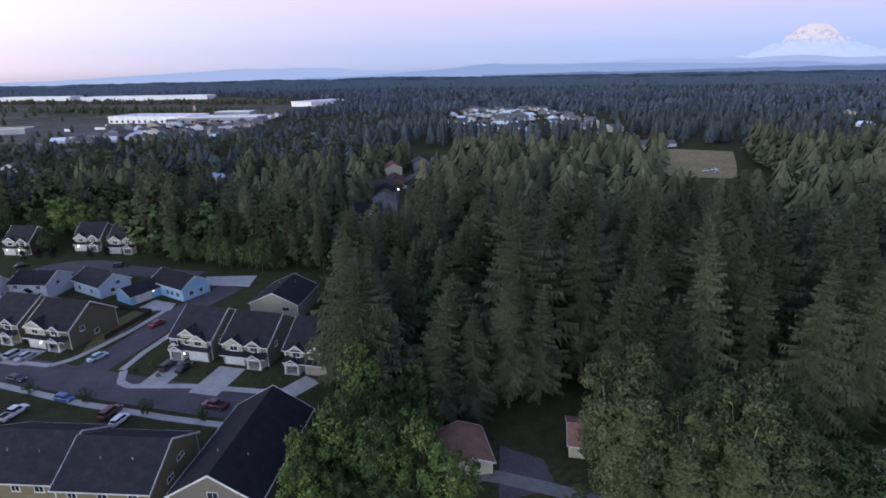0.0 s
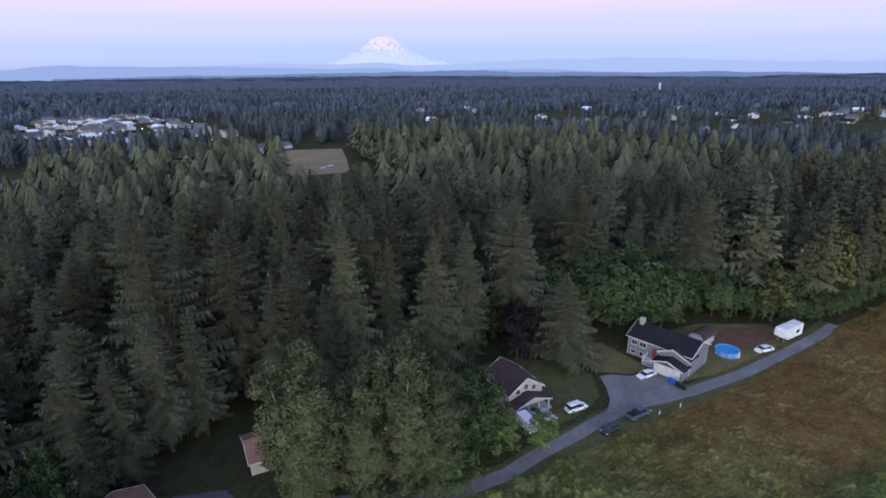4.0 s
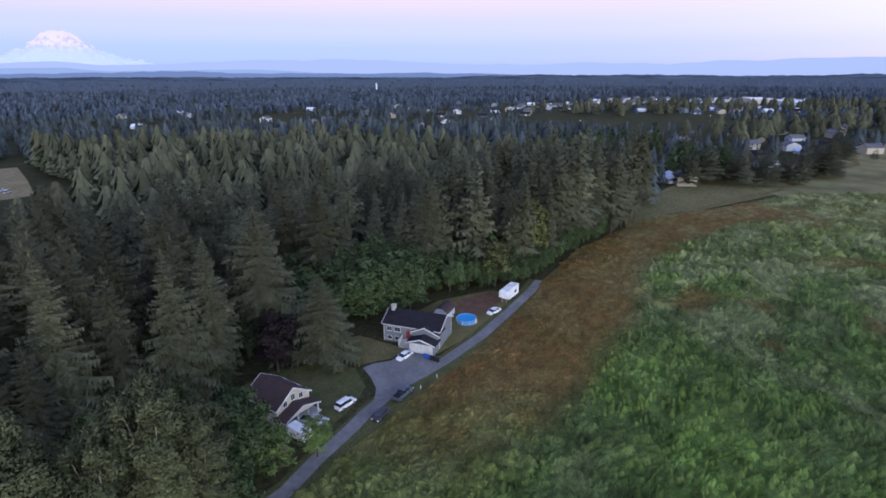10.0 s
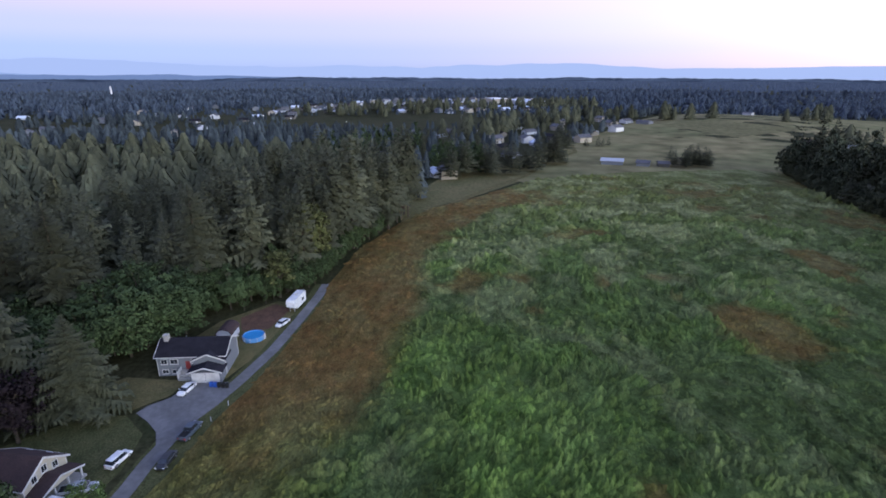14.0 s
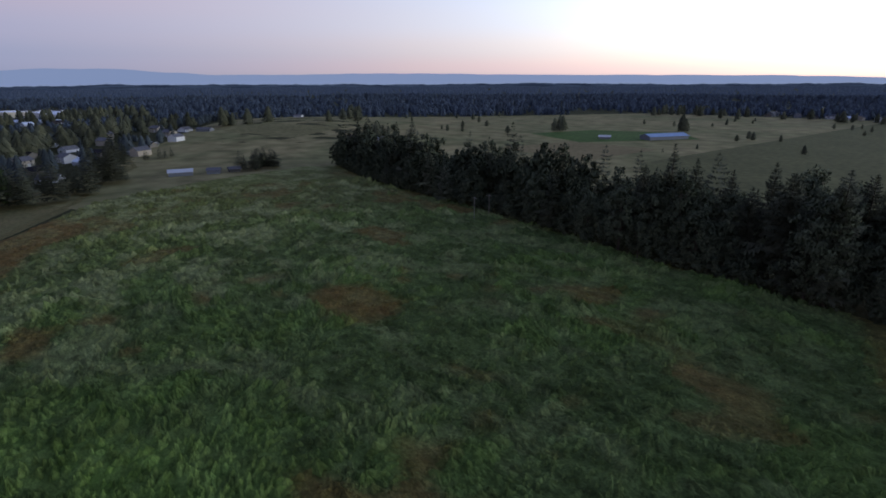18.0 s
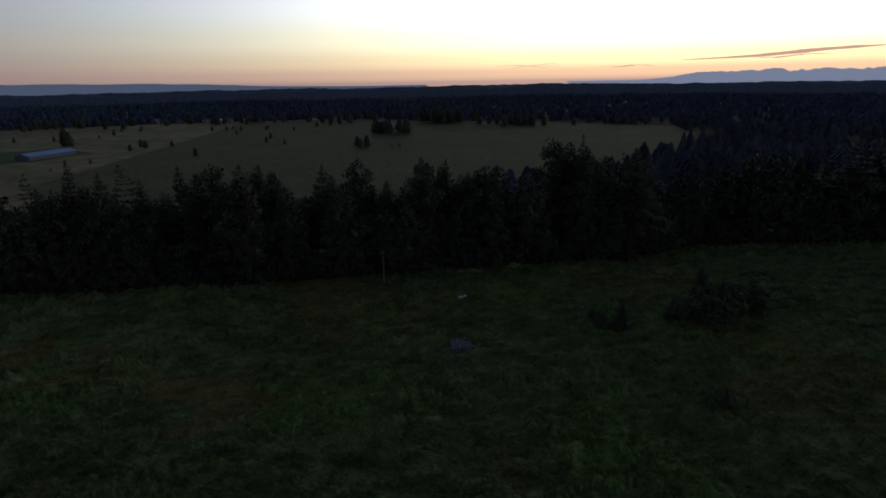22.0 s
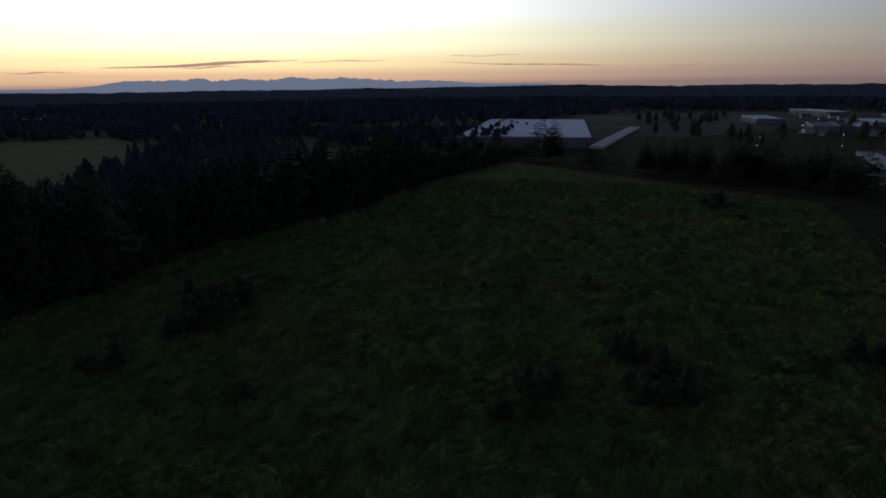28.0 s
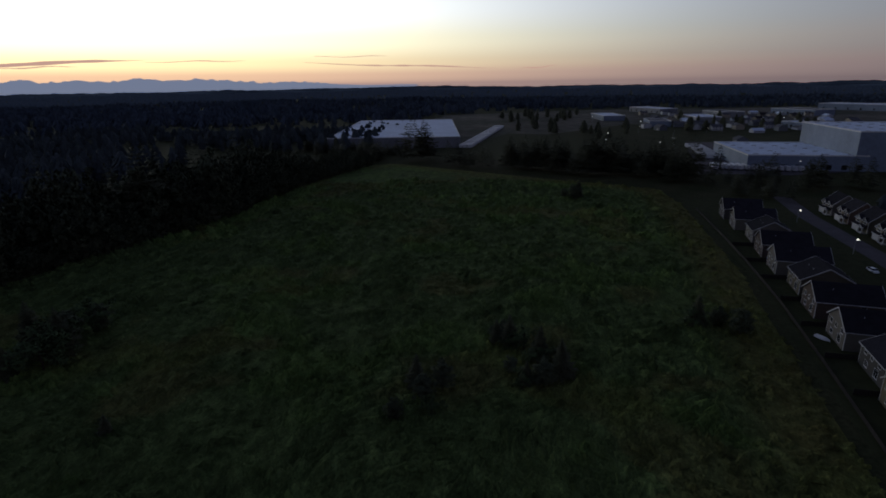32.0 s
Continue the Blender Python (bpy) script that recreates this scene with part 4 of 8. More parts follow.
# ---- the wood ----
MAPLE_STAND = [(97, 86), (112, 72), (150, 50), (158, 58), (142, 82), (114, 98)]                                  # broad-leaved trees behind the grey house
LANE = [(-32, 196), (-29, 235), (-27, 273), (-30, 330), (-22, 362), (-14, 388), (-8, 420)]        # a lane with homes behind the estate
WOOD = [(-112, 200), (-75, 184), (-38, 180), (-30, 150), (-22, 122), (-21, 96), (-14, 88), (-4, 90), (4, 92), (8, 99), (14, 103), (26, 103), (34, 94), (48, 84), (60, 84), (78, 84), (92, 90), (100, 84), (113, 80),
        (128, 70), (140, 62), (155, 50), (175, 42), (205, 33), (238, 20), (262, 12), (274, 30), (258, 66), (232, 98), (206, 124), (186, 142), (166, 158), (140, 172), (110, 184), (80, 196), (50, 203), (20, 210), (0, 212), (-20, 226), (-60, 250), (-110, 258), (-170, 256), (-225, 240), (-150, 226)]
CLEAR = [(51, 100, 8.5), (68, 89, 7.5), (79, 90, 7.5), (-34, 172, 4), (78, 115, 7), (84, 126, 9), (87, 132, 7), (-28, 190, 11), (-24, 318, 26), (-20, 290, 14), (-7, 396, 22), (85, 126, 9), (118, 58, 18), (127, 50, 12), (72, 70, 15), (122, 78, 11), (133, 73, 9), (370, 205, 16), (350, 165, 14), (-137, 243, 12), (-142, 290, 14)]


def spots(poly, spacing, seed, jitter=0.45):
    """A jittered lattice of points inside an outline."""
    g = np.random.default_rng(seed)
    xs, ys = [p[0] for p in poly], [p[1] for p in poly]
    gx, gy = np.meshgrid(np.arange(min(xs), max(xs), spacing), np.arange(min(ys), max(ys), spacing * 0.87))
    gx = gx + (np.arange(gx.shape[0]) % 2)[:, None] * spacing / 2
    x = (gx + g.normal(size=gx.shape) * spacing * jitter * 0.6).ravel()
    y = (gy + g.normal(size=gy.shape) * spacing * jitter * 0.6).ravel()
    k = inside(x, y, poly)
    return x[k], y[k], g


wx, wy, wg = spots(WOOD, 8.9, 41, 0.65)
ok = np.ones(len(wx), bool)
for cx, cy, cr in CLEAR:
    ok &= np.hypot(wx - cx, wy - cy) > cr
ok &= (far_from(wx, wy, [(12, 88), (22, 84)]) > 7) & (far_from(wx, wy, LANE) > 15)
ok &= ~inside(wx, wy, MAPLE_STAND)
wx, wy = wx[ok], wy[ok]
near_k = (np.hypot(wx, wy) < 168)
near_n = 0
for x, y in zip(wx[near_k], wy[near_k]):
    h = 24 + 15 * vnoise(x, y, 20, 31) + 8 * smooth(x, 120, 190) + 6.0 * wg.normal()
    h = min(46.0, max(13.0, float(h))) * (0.80 + 0.20 * float(smooth(math.hypot(x, y), 85, 150)))
    if wg.random() < 0.12:
        put(MAPLE[near_n % 2], x, y, h / 30, h / 36)
    else:
        put(FIRS[int(wg.integers(0, 6))], x, y, (h / 40) * (0.85 + 0.55 * wg.random() ** 1.5), h / 40)
    near_n += 1
rows_mid = []
for x, y in zip(wx[~near_k], wy[~near_k]):
    h = 22 + 9 * float(vnoise(x, y, 22, 31)) + 11 * float(smooth(x, 150, 200)) * float(1 - smooth(y, 60, 110)) + 3.5 * wg.normal()
    rows_mid.append((x, y, float(ground_z(x, y)), (h / 40) * (0.85 + 0.4 * wg.random()), h / 40, wg.random() * 6.28))
mixed_k = np.array([r[0] < -35 and wg.random() < 0.5 for r in rows_mid])
rows_mid = np.array(rows_mid)
grove("mixed_wood", "broad-leaved trees among the firs behind the estate", MID_LEAFY, rows_mid[mixed_k] * np.array([1, 1, 1, 1.7, 1.35, 1]), M_leaf)
rows_mid = rows_mid[~mixed_k]
grove("fir_wood", "dense wood of tall dark green firs", WOOD_FIRS, rows_mid, M_fir)
grove("fir_trunks", "bare lower trunks of the firs in the wood", [MID_TRUNK], rows_mid, M_bark, soft=False)
# undergrowth along the wood's near edge
ug = np.random.default_rng(44)
for (x0, y0), (x1, y1) in zip(WOOD[3:23], WOOD[4:24]):
    n = max(1, int(math.hypot(x1 - x0, y1 - y0) / 4.0))
    for i in range(n):
        q = (i + ug.random()) / n
        x, y = x0 + (x1 - x0) * q + ug.normal() * 2.0, y0 + (y1 - y0) * q + 2.5 + ug.normal() * 2.0
        s = 0.16 + 0.24 * ug.random()
        put((BUSH + MAPLE)[int(ug.integers(0, 4))], x, y, s, s * (1.1 + 0.6 * ug.random()), label="undergrowth shrub at the wood's edge")

# shrubs and young trees between the low house and the estate
for poly, seed in (([(-116, 204), (-112, 194), (-75, 180), (-38, 176), (-36, 190), (-75, 196)], 47), ([(-36, 178), (-28, 146), (-22, 122), (-16, 122), (-24, 160), (-30, 184)], 48), ([(-24, 100), (-12, 88), (0, 90), (20, 97), (22, 103), (0, 99), (-16, 98)], 49),
                   ([(150, 53), (176, 43), (205, 34), (236, 21), (242, 27), (205, 42), (160, 60)], 50)):
    ux, uy, _ = spots(poly, 4.4, seed)
    for x, y in zip(ux, uy):
        s = 0.22 + 0.28 * ug.random()
        put((MAPLE + BUSH + BUSH)[int(ug.integers(0, 6))] if ug.random() < 0.75 else FIRS[int(ug.integers(0, 6))], x, y, s, s * (1.0 + 0.7 * ug.random()), label="undergrowth at the foot of the firs")
sx, sy, _ = spots([(-25, 63), (-9, 60), (-3, 70), (-4, 90), (-20, 96)], 4.2, 46)
for x, y in zip(sx, sy):
    s = 0.28 + 0.3 * ug.random()
    put((MAPLE + BRIGHT + BUSH)[int(ug.integers(0, 6))], x, y, s, s * (1.1 + 0.7 * ug.random()), label="young leafy tree in the rough by the estate")

# ---- houses and vehicles ----
def window_part(root, side, u, z, w, h, W, D, proud=0.0):
    """A framed window on one side of a W x D house: frame with a mullion, a pane and a sill."""
    f = 0.10
    fm = bmesh.new()
    for b in ((-w / 2 - f, -0.07, z - f, w / 2 + f, 0.05, z), (-w / 2 - f, -0.07, z + h, w / 2 + f, 0.05, z + h + f), (-w / 2 - f, -0.07, z, -w / 2, 0.05, z + h),
              (w / 2, -0.07, z, w / 2 + f, 0.05, z + h), (-0.03, -0.05, z, 0.03, 0.03, z + h)):
        box(fm, *b)
    pm = boxes((-w / 2, -0.025, z, w / 2, 0.02, z + h))
    sm = boxes((-w / 2 - 0.16, -0.13, z - f - 0.06, w / 2 + 0.16, 0.04, z - f))
    at = {"front": pose(u, -proud, 0), "back": pose(u, D + proud, 0, 0, 0, 180), "left": pose(-W / 2 - proud, u, 0, 0, 0, -90), "right": pose(W / 2 + proud, u, 0, 0, 0, 90)}[side]
    frame_ob = part("window", fm, M_trim, root)
    frame_ob.matrix_basis = at
    part("pane", pm, M_glass, frame_ob)
    part("sill", sm, M_trim, frame_ob)


def roof_bm(x0, x1, y0, y1, z, rise, axis, over=0.45, th=0.22):
    """A gable roof as a solid slab folded over the ridge."""
    bm = bmesh.new()
    lo, hi = (y0, y1) if axis == "y" else (x0, x1)
    a0, a1 = (x0, x1) if axis == "y" else (y0, y1)
    mid, half = (a0 + a1) / 2, (a1 - a0) / 2
    k = rise / half
    out = [(a0 - over, z - over * k), (mid, z + rise), (a1 + over, z - over * k), (a1 + over, z - over * k + th), (mid, z + rise + th), (a0 - over, z - over * k + th)]
    return prism(bm, out, lo - over, hi + over, axis)


def rakes(root, x0, x1, y0, y1, z, rise, axis, over=0.45, ends=(True, True)):
    """White barge boards along the gables and gutters along the eaves."""
    lo, hi = (y0 - over, y1 + over) if axis == "y" else (x0 - over, x1 + over)
    a0, a1 = (x0, x1) if axis == "y" else (y0, y1)
    mid, k = (a0 + a1) / 2, rise / ((a1 - a0) / 2)
    P = (lambda a, s, q: (a, s, q)) if axis == "y" else (lambda a, s, q: (s, a, q))
    for e, s, off in ((ends[0], lo, -0.03), (ends[1], hi, 0.03)):
        if e:
            bm = bmesh.new()
            beam(bm, P(a0 - over, s + off, z - over * k + 0.10), P(mid, s + off, z + rise + 0.12), 0.07, 0.30)
            beam(bm, P(a1 + over, s + off, z - over * k + 0.10), P(mid, s + off, z + rise + 0.12), 0.07, 0.30)
            part("barge_board", bm, M_trim, root, "white barge boards")
    for a in (a0 - over - 0.06, a1 + over + 0.06):
        bm = bmesh.new()
        beam(bm, P(a, lo, z - over * k + 0.08), P(a, hi, z - over * k + 0.08), 0.13, 0.15)
        part("gutter", bm, M_trim, root, "white gutter")


def hip_bm(x0, x1, y0, y1, z, rise, over=0.45):
    bm = bmesh.new()
    x0, x1, y0, y1 = x0 - over, x1 + over, y0 - over, y1 + over
    s = min(x1 - x0, y1 - y0) / 2
    lows = [bm.verts.new(p) for p in ((x0, y0, z - 0.2), (x1, y0, z - 0.2), (x1, y1, z - 0.2), (x0, y1, z - 0.2))]
    edge = [bm.verts.new(p) for p in ((x0, y0, z), (x1, y0, z), (x1, y1, z), (x0, y1, z))]
    if x1 - x0 >= y1 - y0:
        a, b = bm.verts.new((x0 + s, (y0 + y1) / 2, z + rise)), bm.verts.new((x1 - s, (y0 + y1) / 2, z + rise))
        fs = ((edge[0], edge[1], b, a), (edge[1], edge[2], b), (edge[2], edge[3], a, b), (edge[3], edge[0], a))
    else:
        a, b = bm.verts.new(((x0 + x1) / 2, y0 + s, z + rise)), bm.verts.new(((x0 + x1) / 2, y1 - s, z + rise))
        fs = ((edge[0], edge[1], a), (edge[1], edge[2], b, a), (edge[2], edge[3], b), (edge[3], edge[0], a, b))
    for f in fs:
        bm.faces.new(f)
    for i in range(4):
        j = (i + 1) % 4
        bm.faces.new((lows[i], lows[j], edge[j], edge[i]))
    bm.faces.new(lows[::-1])
    return bm


def garage_part(root, x0, x1, y, material=None, z1=2.25):
    bm = boxes((x0, y - 0.06, 0.05, x1, y + 0.05, z1))
    for i in range(1, 4):
        box(bm, x0 + 0.05, y - 0.085, 0.05 + i * (z1 - 0.05) / 4 - 0.02, x1 - 0.05, y - 0.055, 0.05 + i * (z1 - 0.05) / 4 + 0.02)
    d = part("garage_door", bm, material or M_garage, root, "panelled garage door")
    part("door_trim", boxes((x0 - 0.14, y - 0.09, 0, x0 - 0.01, y + 0.02, z1 + 0.15), (x1 + 0.01, y - 0.09, 0, x1 + 0.14, y + 0.02, z1 + 0.15), (x0 - 0.01, y - 0.09, z1 + 0.01, x1 + 0.01, y + 0.02, z1 + 0.15)), M_trim, d)


def house(m, label, w, d, he=5.3, rise=2.8, axis="x", wall="taupe", roof=None, group="", garage=None, garage_out=1.2, garage_mat=None, porch=None, gables=(), wins=(), skirt=None, hip=False, vents=2, name="house"):
    roof = roof or M_shingle
    root = thing(name, label, "house", m, group)
    W = w / 2
    bm = bmesh.new()
    if hip:
        box(bm, -W, 0, -0.2, W, d, he)
    elif axis == "x":
        prism(bm, [(0, -0.2), (d, -0.2), (d, he), (d / 2, he + rise - 0.02), (0, he)], -W, W, "x")
    else:
        prism(bm, [(-W, -0.2), (W, -0.2), (W, he), (0, he + rise - 0.02), (-W, he)], 0, d, "y")
    part("wall", bm, SIDING[wall], root)
    if hip:
        part("roof", hip_bm(-W, W, 0, d, he, rise), roof, root)
        part("gutter", boxes((-W - 0.55, -0.56, he - 0.2, W + 0.55, -0.46, he + 0.02), (-W - 0.55, d + 0.46, he - 0.2, W + 0.55, d + 0.56, he + 0.02)), M_trim, root)
    else:
        part("roof", roof_bm(-W, W, 0, d, he, rise, axis), roof, root)
        rakes(root, -W, W, 0, d, he, rise, axis)
    for c in ((-W - 0.03, -0.03), (W - 0.12, -0.03), (-W - 0.03, d - 0.12), (W - 0.12, d - 0.12)):
        part("corner_board", boxes((c[0], c[1], 0, c[0] + 0.15, c[1] + 0.15, he - 0.05)), M_trim, root)
    for gx, gw, gz, gr, go in gables:          # cross gables on the front
        g = part("front_gable", prism(bmesh.new(), [(gx - gw / 2, 2.6), (gx + gw / 2, 2.6), (gx + gw / 2, gz), (gx, gz + gr - 0.02), (gx - gw / 2, gz)], -go, 0.6, "y"), SIDING["gable_tan" if wall in ("taupe", "olive", "olive_brown", "deep_brown", "brown") else wall], root)
        k = gr / (gw / 2)
        part("gable_roof", prism(bmesh.new(), [(gx - gw / 2 - 0.3, gz - 0.3 * k), (gx, gz + gr), (gx + gw / 2 + 0.3, gz - 0.3 * k), (gx + gw / 2 + 0.3, gz - 0.3 * k + 0.18), (gx, gz + gr + 0.18), (gx - gw / 2 - 0.3, gz - 0.3 * k + 0.18)],
                                 -go - 0.3, min(d * 0.5, 0.45 + gr / max(0.2, rise / (d / 2)) + 0.6), "y"), roof, g)
        bm = bmesh.new()
        for sg in (-1, 1):
            beam(bm, (gx + sg * (gw / 2 + 0.3), -go - 0.34, gz - 0.3 * k + 0.08), (gx, -go - 0.34, gz + gr + 0.1), 0.07, 0.26)
        box(bm, gx - gw / 2 - 0.05, -go - 0.05, gz - 0.1, gx + gw / 2 + 0.05, -go - 0.01, gz + 0.1)
        part("barge_board", bm, M_trim, g, "white barge boards")
    if garage:
        x0, x1 = garage
        part("garage_wall", boxes((x0 - 0.5, -garage_out, -0.2, x1 + 0.5, 0.02, 2.72)), SIDING[wall], root)
        garage_part(root, x0, x1, -garage_out, garage_mat)
    if skirt:
        x0, x1, out = skirt
        part("skirt_roof", prism(bmesh.new(), [(-out - 0.45, 2.66), (0.05, 3.55), (0.05, 3.75), (-out - 0.45, 2.84)], x0, x1, "x"), roof, root)
        bm = bmesh.new()
        beam(bm, (x0, -out - 0.48, 2.72), (x1, -out - 0.48, 2.72), 0.1, 0.18)
        part("gutter", bm, M_trim, root)
    if porch:
        x0, x1, out = porch
        pr = part("porch_roof", prism(bmesh.new(), [(x0 - 0.3, 2.55), ((x0 + x1) / 2, 3.6), (x1 + 0.3, 2.55), (x1 + 0.3, 2.75), ((x0 + x1) / 2, 3.8), (x0 - 0.3, 2.75)], -out - 0.3, 0.3, "y"), roof, root)
        bm = bmesh.new()
        for sg, xe in ((-1, x0 - 0.3), (1, x1 + 0.3)):
            beam(bm, (xe, -out - 0.34, 2.64), ((x0 + x1) / 2, -out - 0.34, 3.7), 0.07, 0.26)
        box(bm, x0 - 0.3, -out - 0.3, 2.35, x1 + 0.3, -out + 0.0, 2.55)
        part("barge_board", bm, M_trim, pr)
        for cx in (x0, x1):
            part("column", boxes((cx - 0.17, -out - 0.17, 0.5, cx + 0.17, -out + 0.17, 2.4), (cx - 0.28, -out - 0.28, 0, cx + 0.28, -out + 0.28, 0.55)), M_trim, root, "white porch column on a pier")
        part("porch_floor", boxes((x0 - 0.3, -out - 0.3, -0.1, x1 + 0.3, 0.0, 0.22)), M_concrete, root)
        part("front_door", boxes(((x0 + x1) / 2 - 0.47, -0.06, 0.22, (x0 + x1) / 2 + 0.47, 0.02, 2.25)), SIDING["dark"], root)
    for side, u, z, ww, hh in wins:
        window_part(root, side, u, z, ww, hh, w, d)
    for i in range(vents):
        vx, vy = -W * 0.4 + i * W * 0.7, d * 0.72
        zz = he + rise * (1 - abs(vy - d / 2) / (d / 2)) if axis == "x" else he + rise * (1 - abs(vx) / W)
        if not hip:
            part("roof_vent", tube(bmesh.new(), (vx, vy, zz), (vx, vy, zz + 0.6), 0.09, 0.09, 6), M_steel, root)
    return root


def loft(stations, mat_part=None):
    """A body from cross-sections: rows of x and a half outline (y, z) from the bottom middle round to the top middle."""
    bm = bmesh.new()
    rings = []
    for x, half in stations:
        pts = [(y, z) for y, z in half] + [(-y, z) for y, z in reversed(half)]
        rings.append([bm.verts.new((x, y, z)) for y, z in pts])
    n = len(rings[0])
    for A, B in zip(rings, rings[1:]):
        for i in range(n):
            j = (i + 1) % n
            bm.faces.new((A[i], A[j], B[j], B[i]))
    bm.faces.new(rings[0][::-1])
    bm.faces.new(rings[-1])
    bmesh.ops.recalc_face_normals(bm, faces=bm.faces)
    return bm


def car(m, paint, label, kind="sedan", group="", open_bed=False):
    """A parked car, 4.2 to 5.6 m long, standing along x with its nose at +x."""
    spec = {"sedan": (4.75, 1.82, 1.45, 0.62, (-1.75, -1.05, 0.75, 1.45)), "suv": (4.85, 1.92, 1.78, 0.72, (-2.2, -1.95, 0.75, 1.4)), "hatch": (4.2, 1.78, 1.5, 0.65, (-1.85, -1.5, 0.7, 1.3)),
            "pickup": (5.7, 2.0, 1.85, 0.8, (-0.75, -0.55, 0.95, 1.55)), "van": (5.1, 2.0, 1.9, 0.8, (-2.4, -2.25, 1.15, 1.85))}[kind]
    L, Wd, Ht, shoulder, cab = spec
    root = thing("car" if kind in ("sedan", "hatch") else {"suv": "suv", "pickup": "pickup_truck", "van": "van"}[kind], label, "car" if kind != "pickup" else "pickup truck", m, group)
    y, s = Wd / 2, shoulder + 0.28
    clr = 0.22 if kind in ("sedan", "hatch") else 0.32

    def sec(k, top):
        return [(0, clr), (y * k * 0.92, clr), (y * k, clr + 0.18), (y * k, top - 0.12), (y * k * 0.90, top), (0, top + 0.03)]
    body = loft([(-L / 2, sec(0.80, s - 0.10)), (-L / 2 + 0.12, sec(0.94, s)), (-L / 2 + 0.7, sec(1, s + 0.02)), (0, sec(1, s + 0.02)), (L / 2 - 1.2, sec(1, s)), (L / 2 - 0.35, sec(0.95, s - 0.12)), (L / 2 - 0.08, sec(0.86, s - 0.26)), (L / 2, sec(0.74, s - 0.34))])
    part("body", body, PAINT[paint], root)
    a, b, c, d = cab
    yb, yt = y * 0.90, y * 0.70

    def cs(x, z, k):
        return (x, [(0, s - 0.03), (k, s - 0.03), (k if z < s + 0.1 else k, s), (yt if z > s + 0.1 else k, z), (0, z + (0.02 if z > s + 0.1 else 0))])
    part("cab_glass", loft([cs(a, s + 0.01, yb), cs(b, Ht - 0.06, yb), cs(c, Ht - 0.06, yb), cs(d, s + 0.01, yb)]), M_glass, root, "dark car windows")
    part("roof_panel", loft([(b - 0.05, [(0, Ht - 0.09), (yt + 0.03, Ht - 0.09), (yt, Ht - 0.02), (0, Ht)]), ((b + c) / 2, [(0, Ht - 0.07), (yt + 0.03, Ht - 0.07), (yt, Ht), (0, Ht + 0.03)]), (c + 0.05, [(0, Ht - 0.09), (yt + 0.03, Ht - 0.09), (yt, Ht - 0.02), (0, Ht)])]), PAINT[paint], root)
    for px in ([(b + c) / 2] if kind != "suv" else [(b + c) / 2, b + 0.5]):
        part("pillar", boxes((px - 0.05, -yb - 0.01, s - 0.02, px + 0.05, yb + 0.01, s + 0.22)), PAINT[paint], root)
    wr = 0.33 if kind in ("sedan", "hatch") else 0.39
    for wx_ in (-L / 2 + 0.95, L / 2 - 0.92):
        for sy in (-1, 1):
            wh = part("wheel", tube(bmesh.new(), (wx_, sy * (y - 0.20), wr), (wx_, sy * (y + 0.015), wr), wr, wr, 14), M_tyre, root)
            part("rim", tube(bmesh.new(), (wx_, sy * (y + 0.005), wr), (wx_, sy * (y + 0.03), wr), wr * 0.62, wr * 0.58, 10), M_rim, wh)
    for sy in (-1, 1):
        part("headlight", boxes((L / 2 - 0.30, sy * y * 0.72 - 0.2, s - 0.40, L / 2 - 0.02, sy * y * 0.72 + 0.2, s - 0.24)), M_lamp_glass, root)
        part("tail_light", boxes((-L / 2 - 0.015, sy * y * 0.70 - 0.16, s - 0.34, -L / 2 + 0.2, sy * y * 0.70 + 0.16, s - 0.16)), M_tail, root)
        part("mirror", boxes((c + 0.25, sy * (y + 0.06) - 0.09, s + 0.02, c + 0.42, sy * (y + 0.06) + 0.09, s + 0.17)), PAINT[paint], root)
    part("bumper", boxes((L / 2 - 0.14, -y * 0.7, clr + 0.02, L / 2 + 0.03, y * 0.7, clr + 0.2), (-L / 2 - 0.03, -y * 0.74, clr + 0.05, -L / 2 + 0.14, y * 0.74, clr + 0.23)), M_tyre if kind == "pickup" else PAINT[paint], root)
    if kind == "pickup":
        part("bed_liner", boxes((-L / 2 + 0.12, -y * 0.8, s - 0.02, a - 0.1, y * 0.8, s + 0.05)), M_dark, root, "dark pickup bed")
        part("bed_rail", boxes((-L / 2 + 0.05, -y * 0.97, s - 0.05, a - 0.02, -y * 0.84, s + 0.16), (-L / 2 + 0.05, y * 0.84, s - 0.05, a - 0.02, y * 0.97, s + 0.16), (-L / 2 + 0.03, -y * 0.84, s - 0.05, -L / 2 + 0.12, y * 0.84, s + 0.16)), PAINT[paint], root)
    return root

# ---- the housing estate ----
TILT = -13.0                                         # how the estate's street lies
strip("street", [(-180, 134), (-130, 122), (-100, 113), (-70, 104.5), (-50, 99.5), (-36, 96.5)], 10.0, 0.05, M_asphalt, "dark asphalt residential street", "street")
strip("side_street", [(-86, 109), (-84, 118), (-81, 130), (-79, 143), (-76, 152), (-72.5, 159), (-71, 165)], 8.8, 0.045, M_asphalt, "asphalt side street between the houses", "street")
strip("circle_street", [(-86, 176), (-100, 179), (-118, 184), (-132, 186)], 8.5, 0.05, M_asphalt, "asphalt street leading to a turning circle", "street")
ang = np.linspace(0, 2 * math.pi, 28, endpoint=False)
patch("turning_circle", [(-134 + 17 * math.cos(a), 184 + 10.5 * math.sin(a)) for a in ang], 0.055, M_asphalt, "asphalt turning circle at the street's end", "street")
EST = [(-190, 128), (-130, 116), (-60, 97), (-34, 88), (-22, 100), (-24, 128), (-34, 176), (-80, 182), (-112, 200), (-180, 226), (-220, 200)]
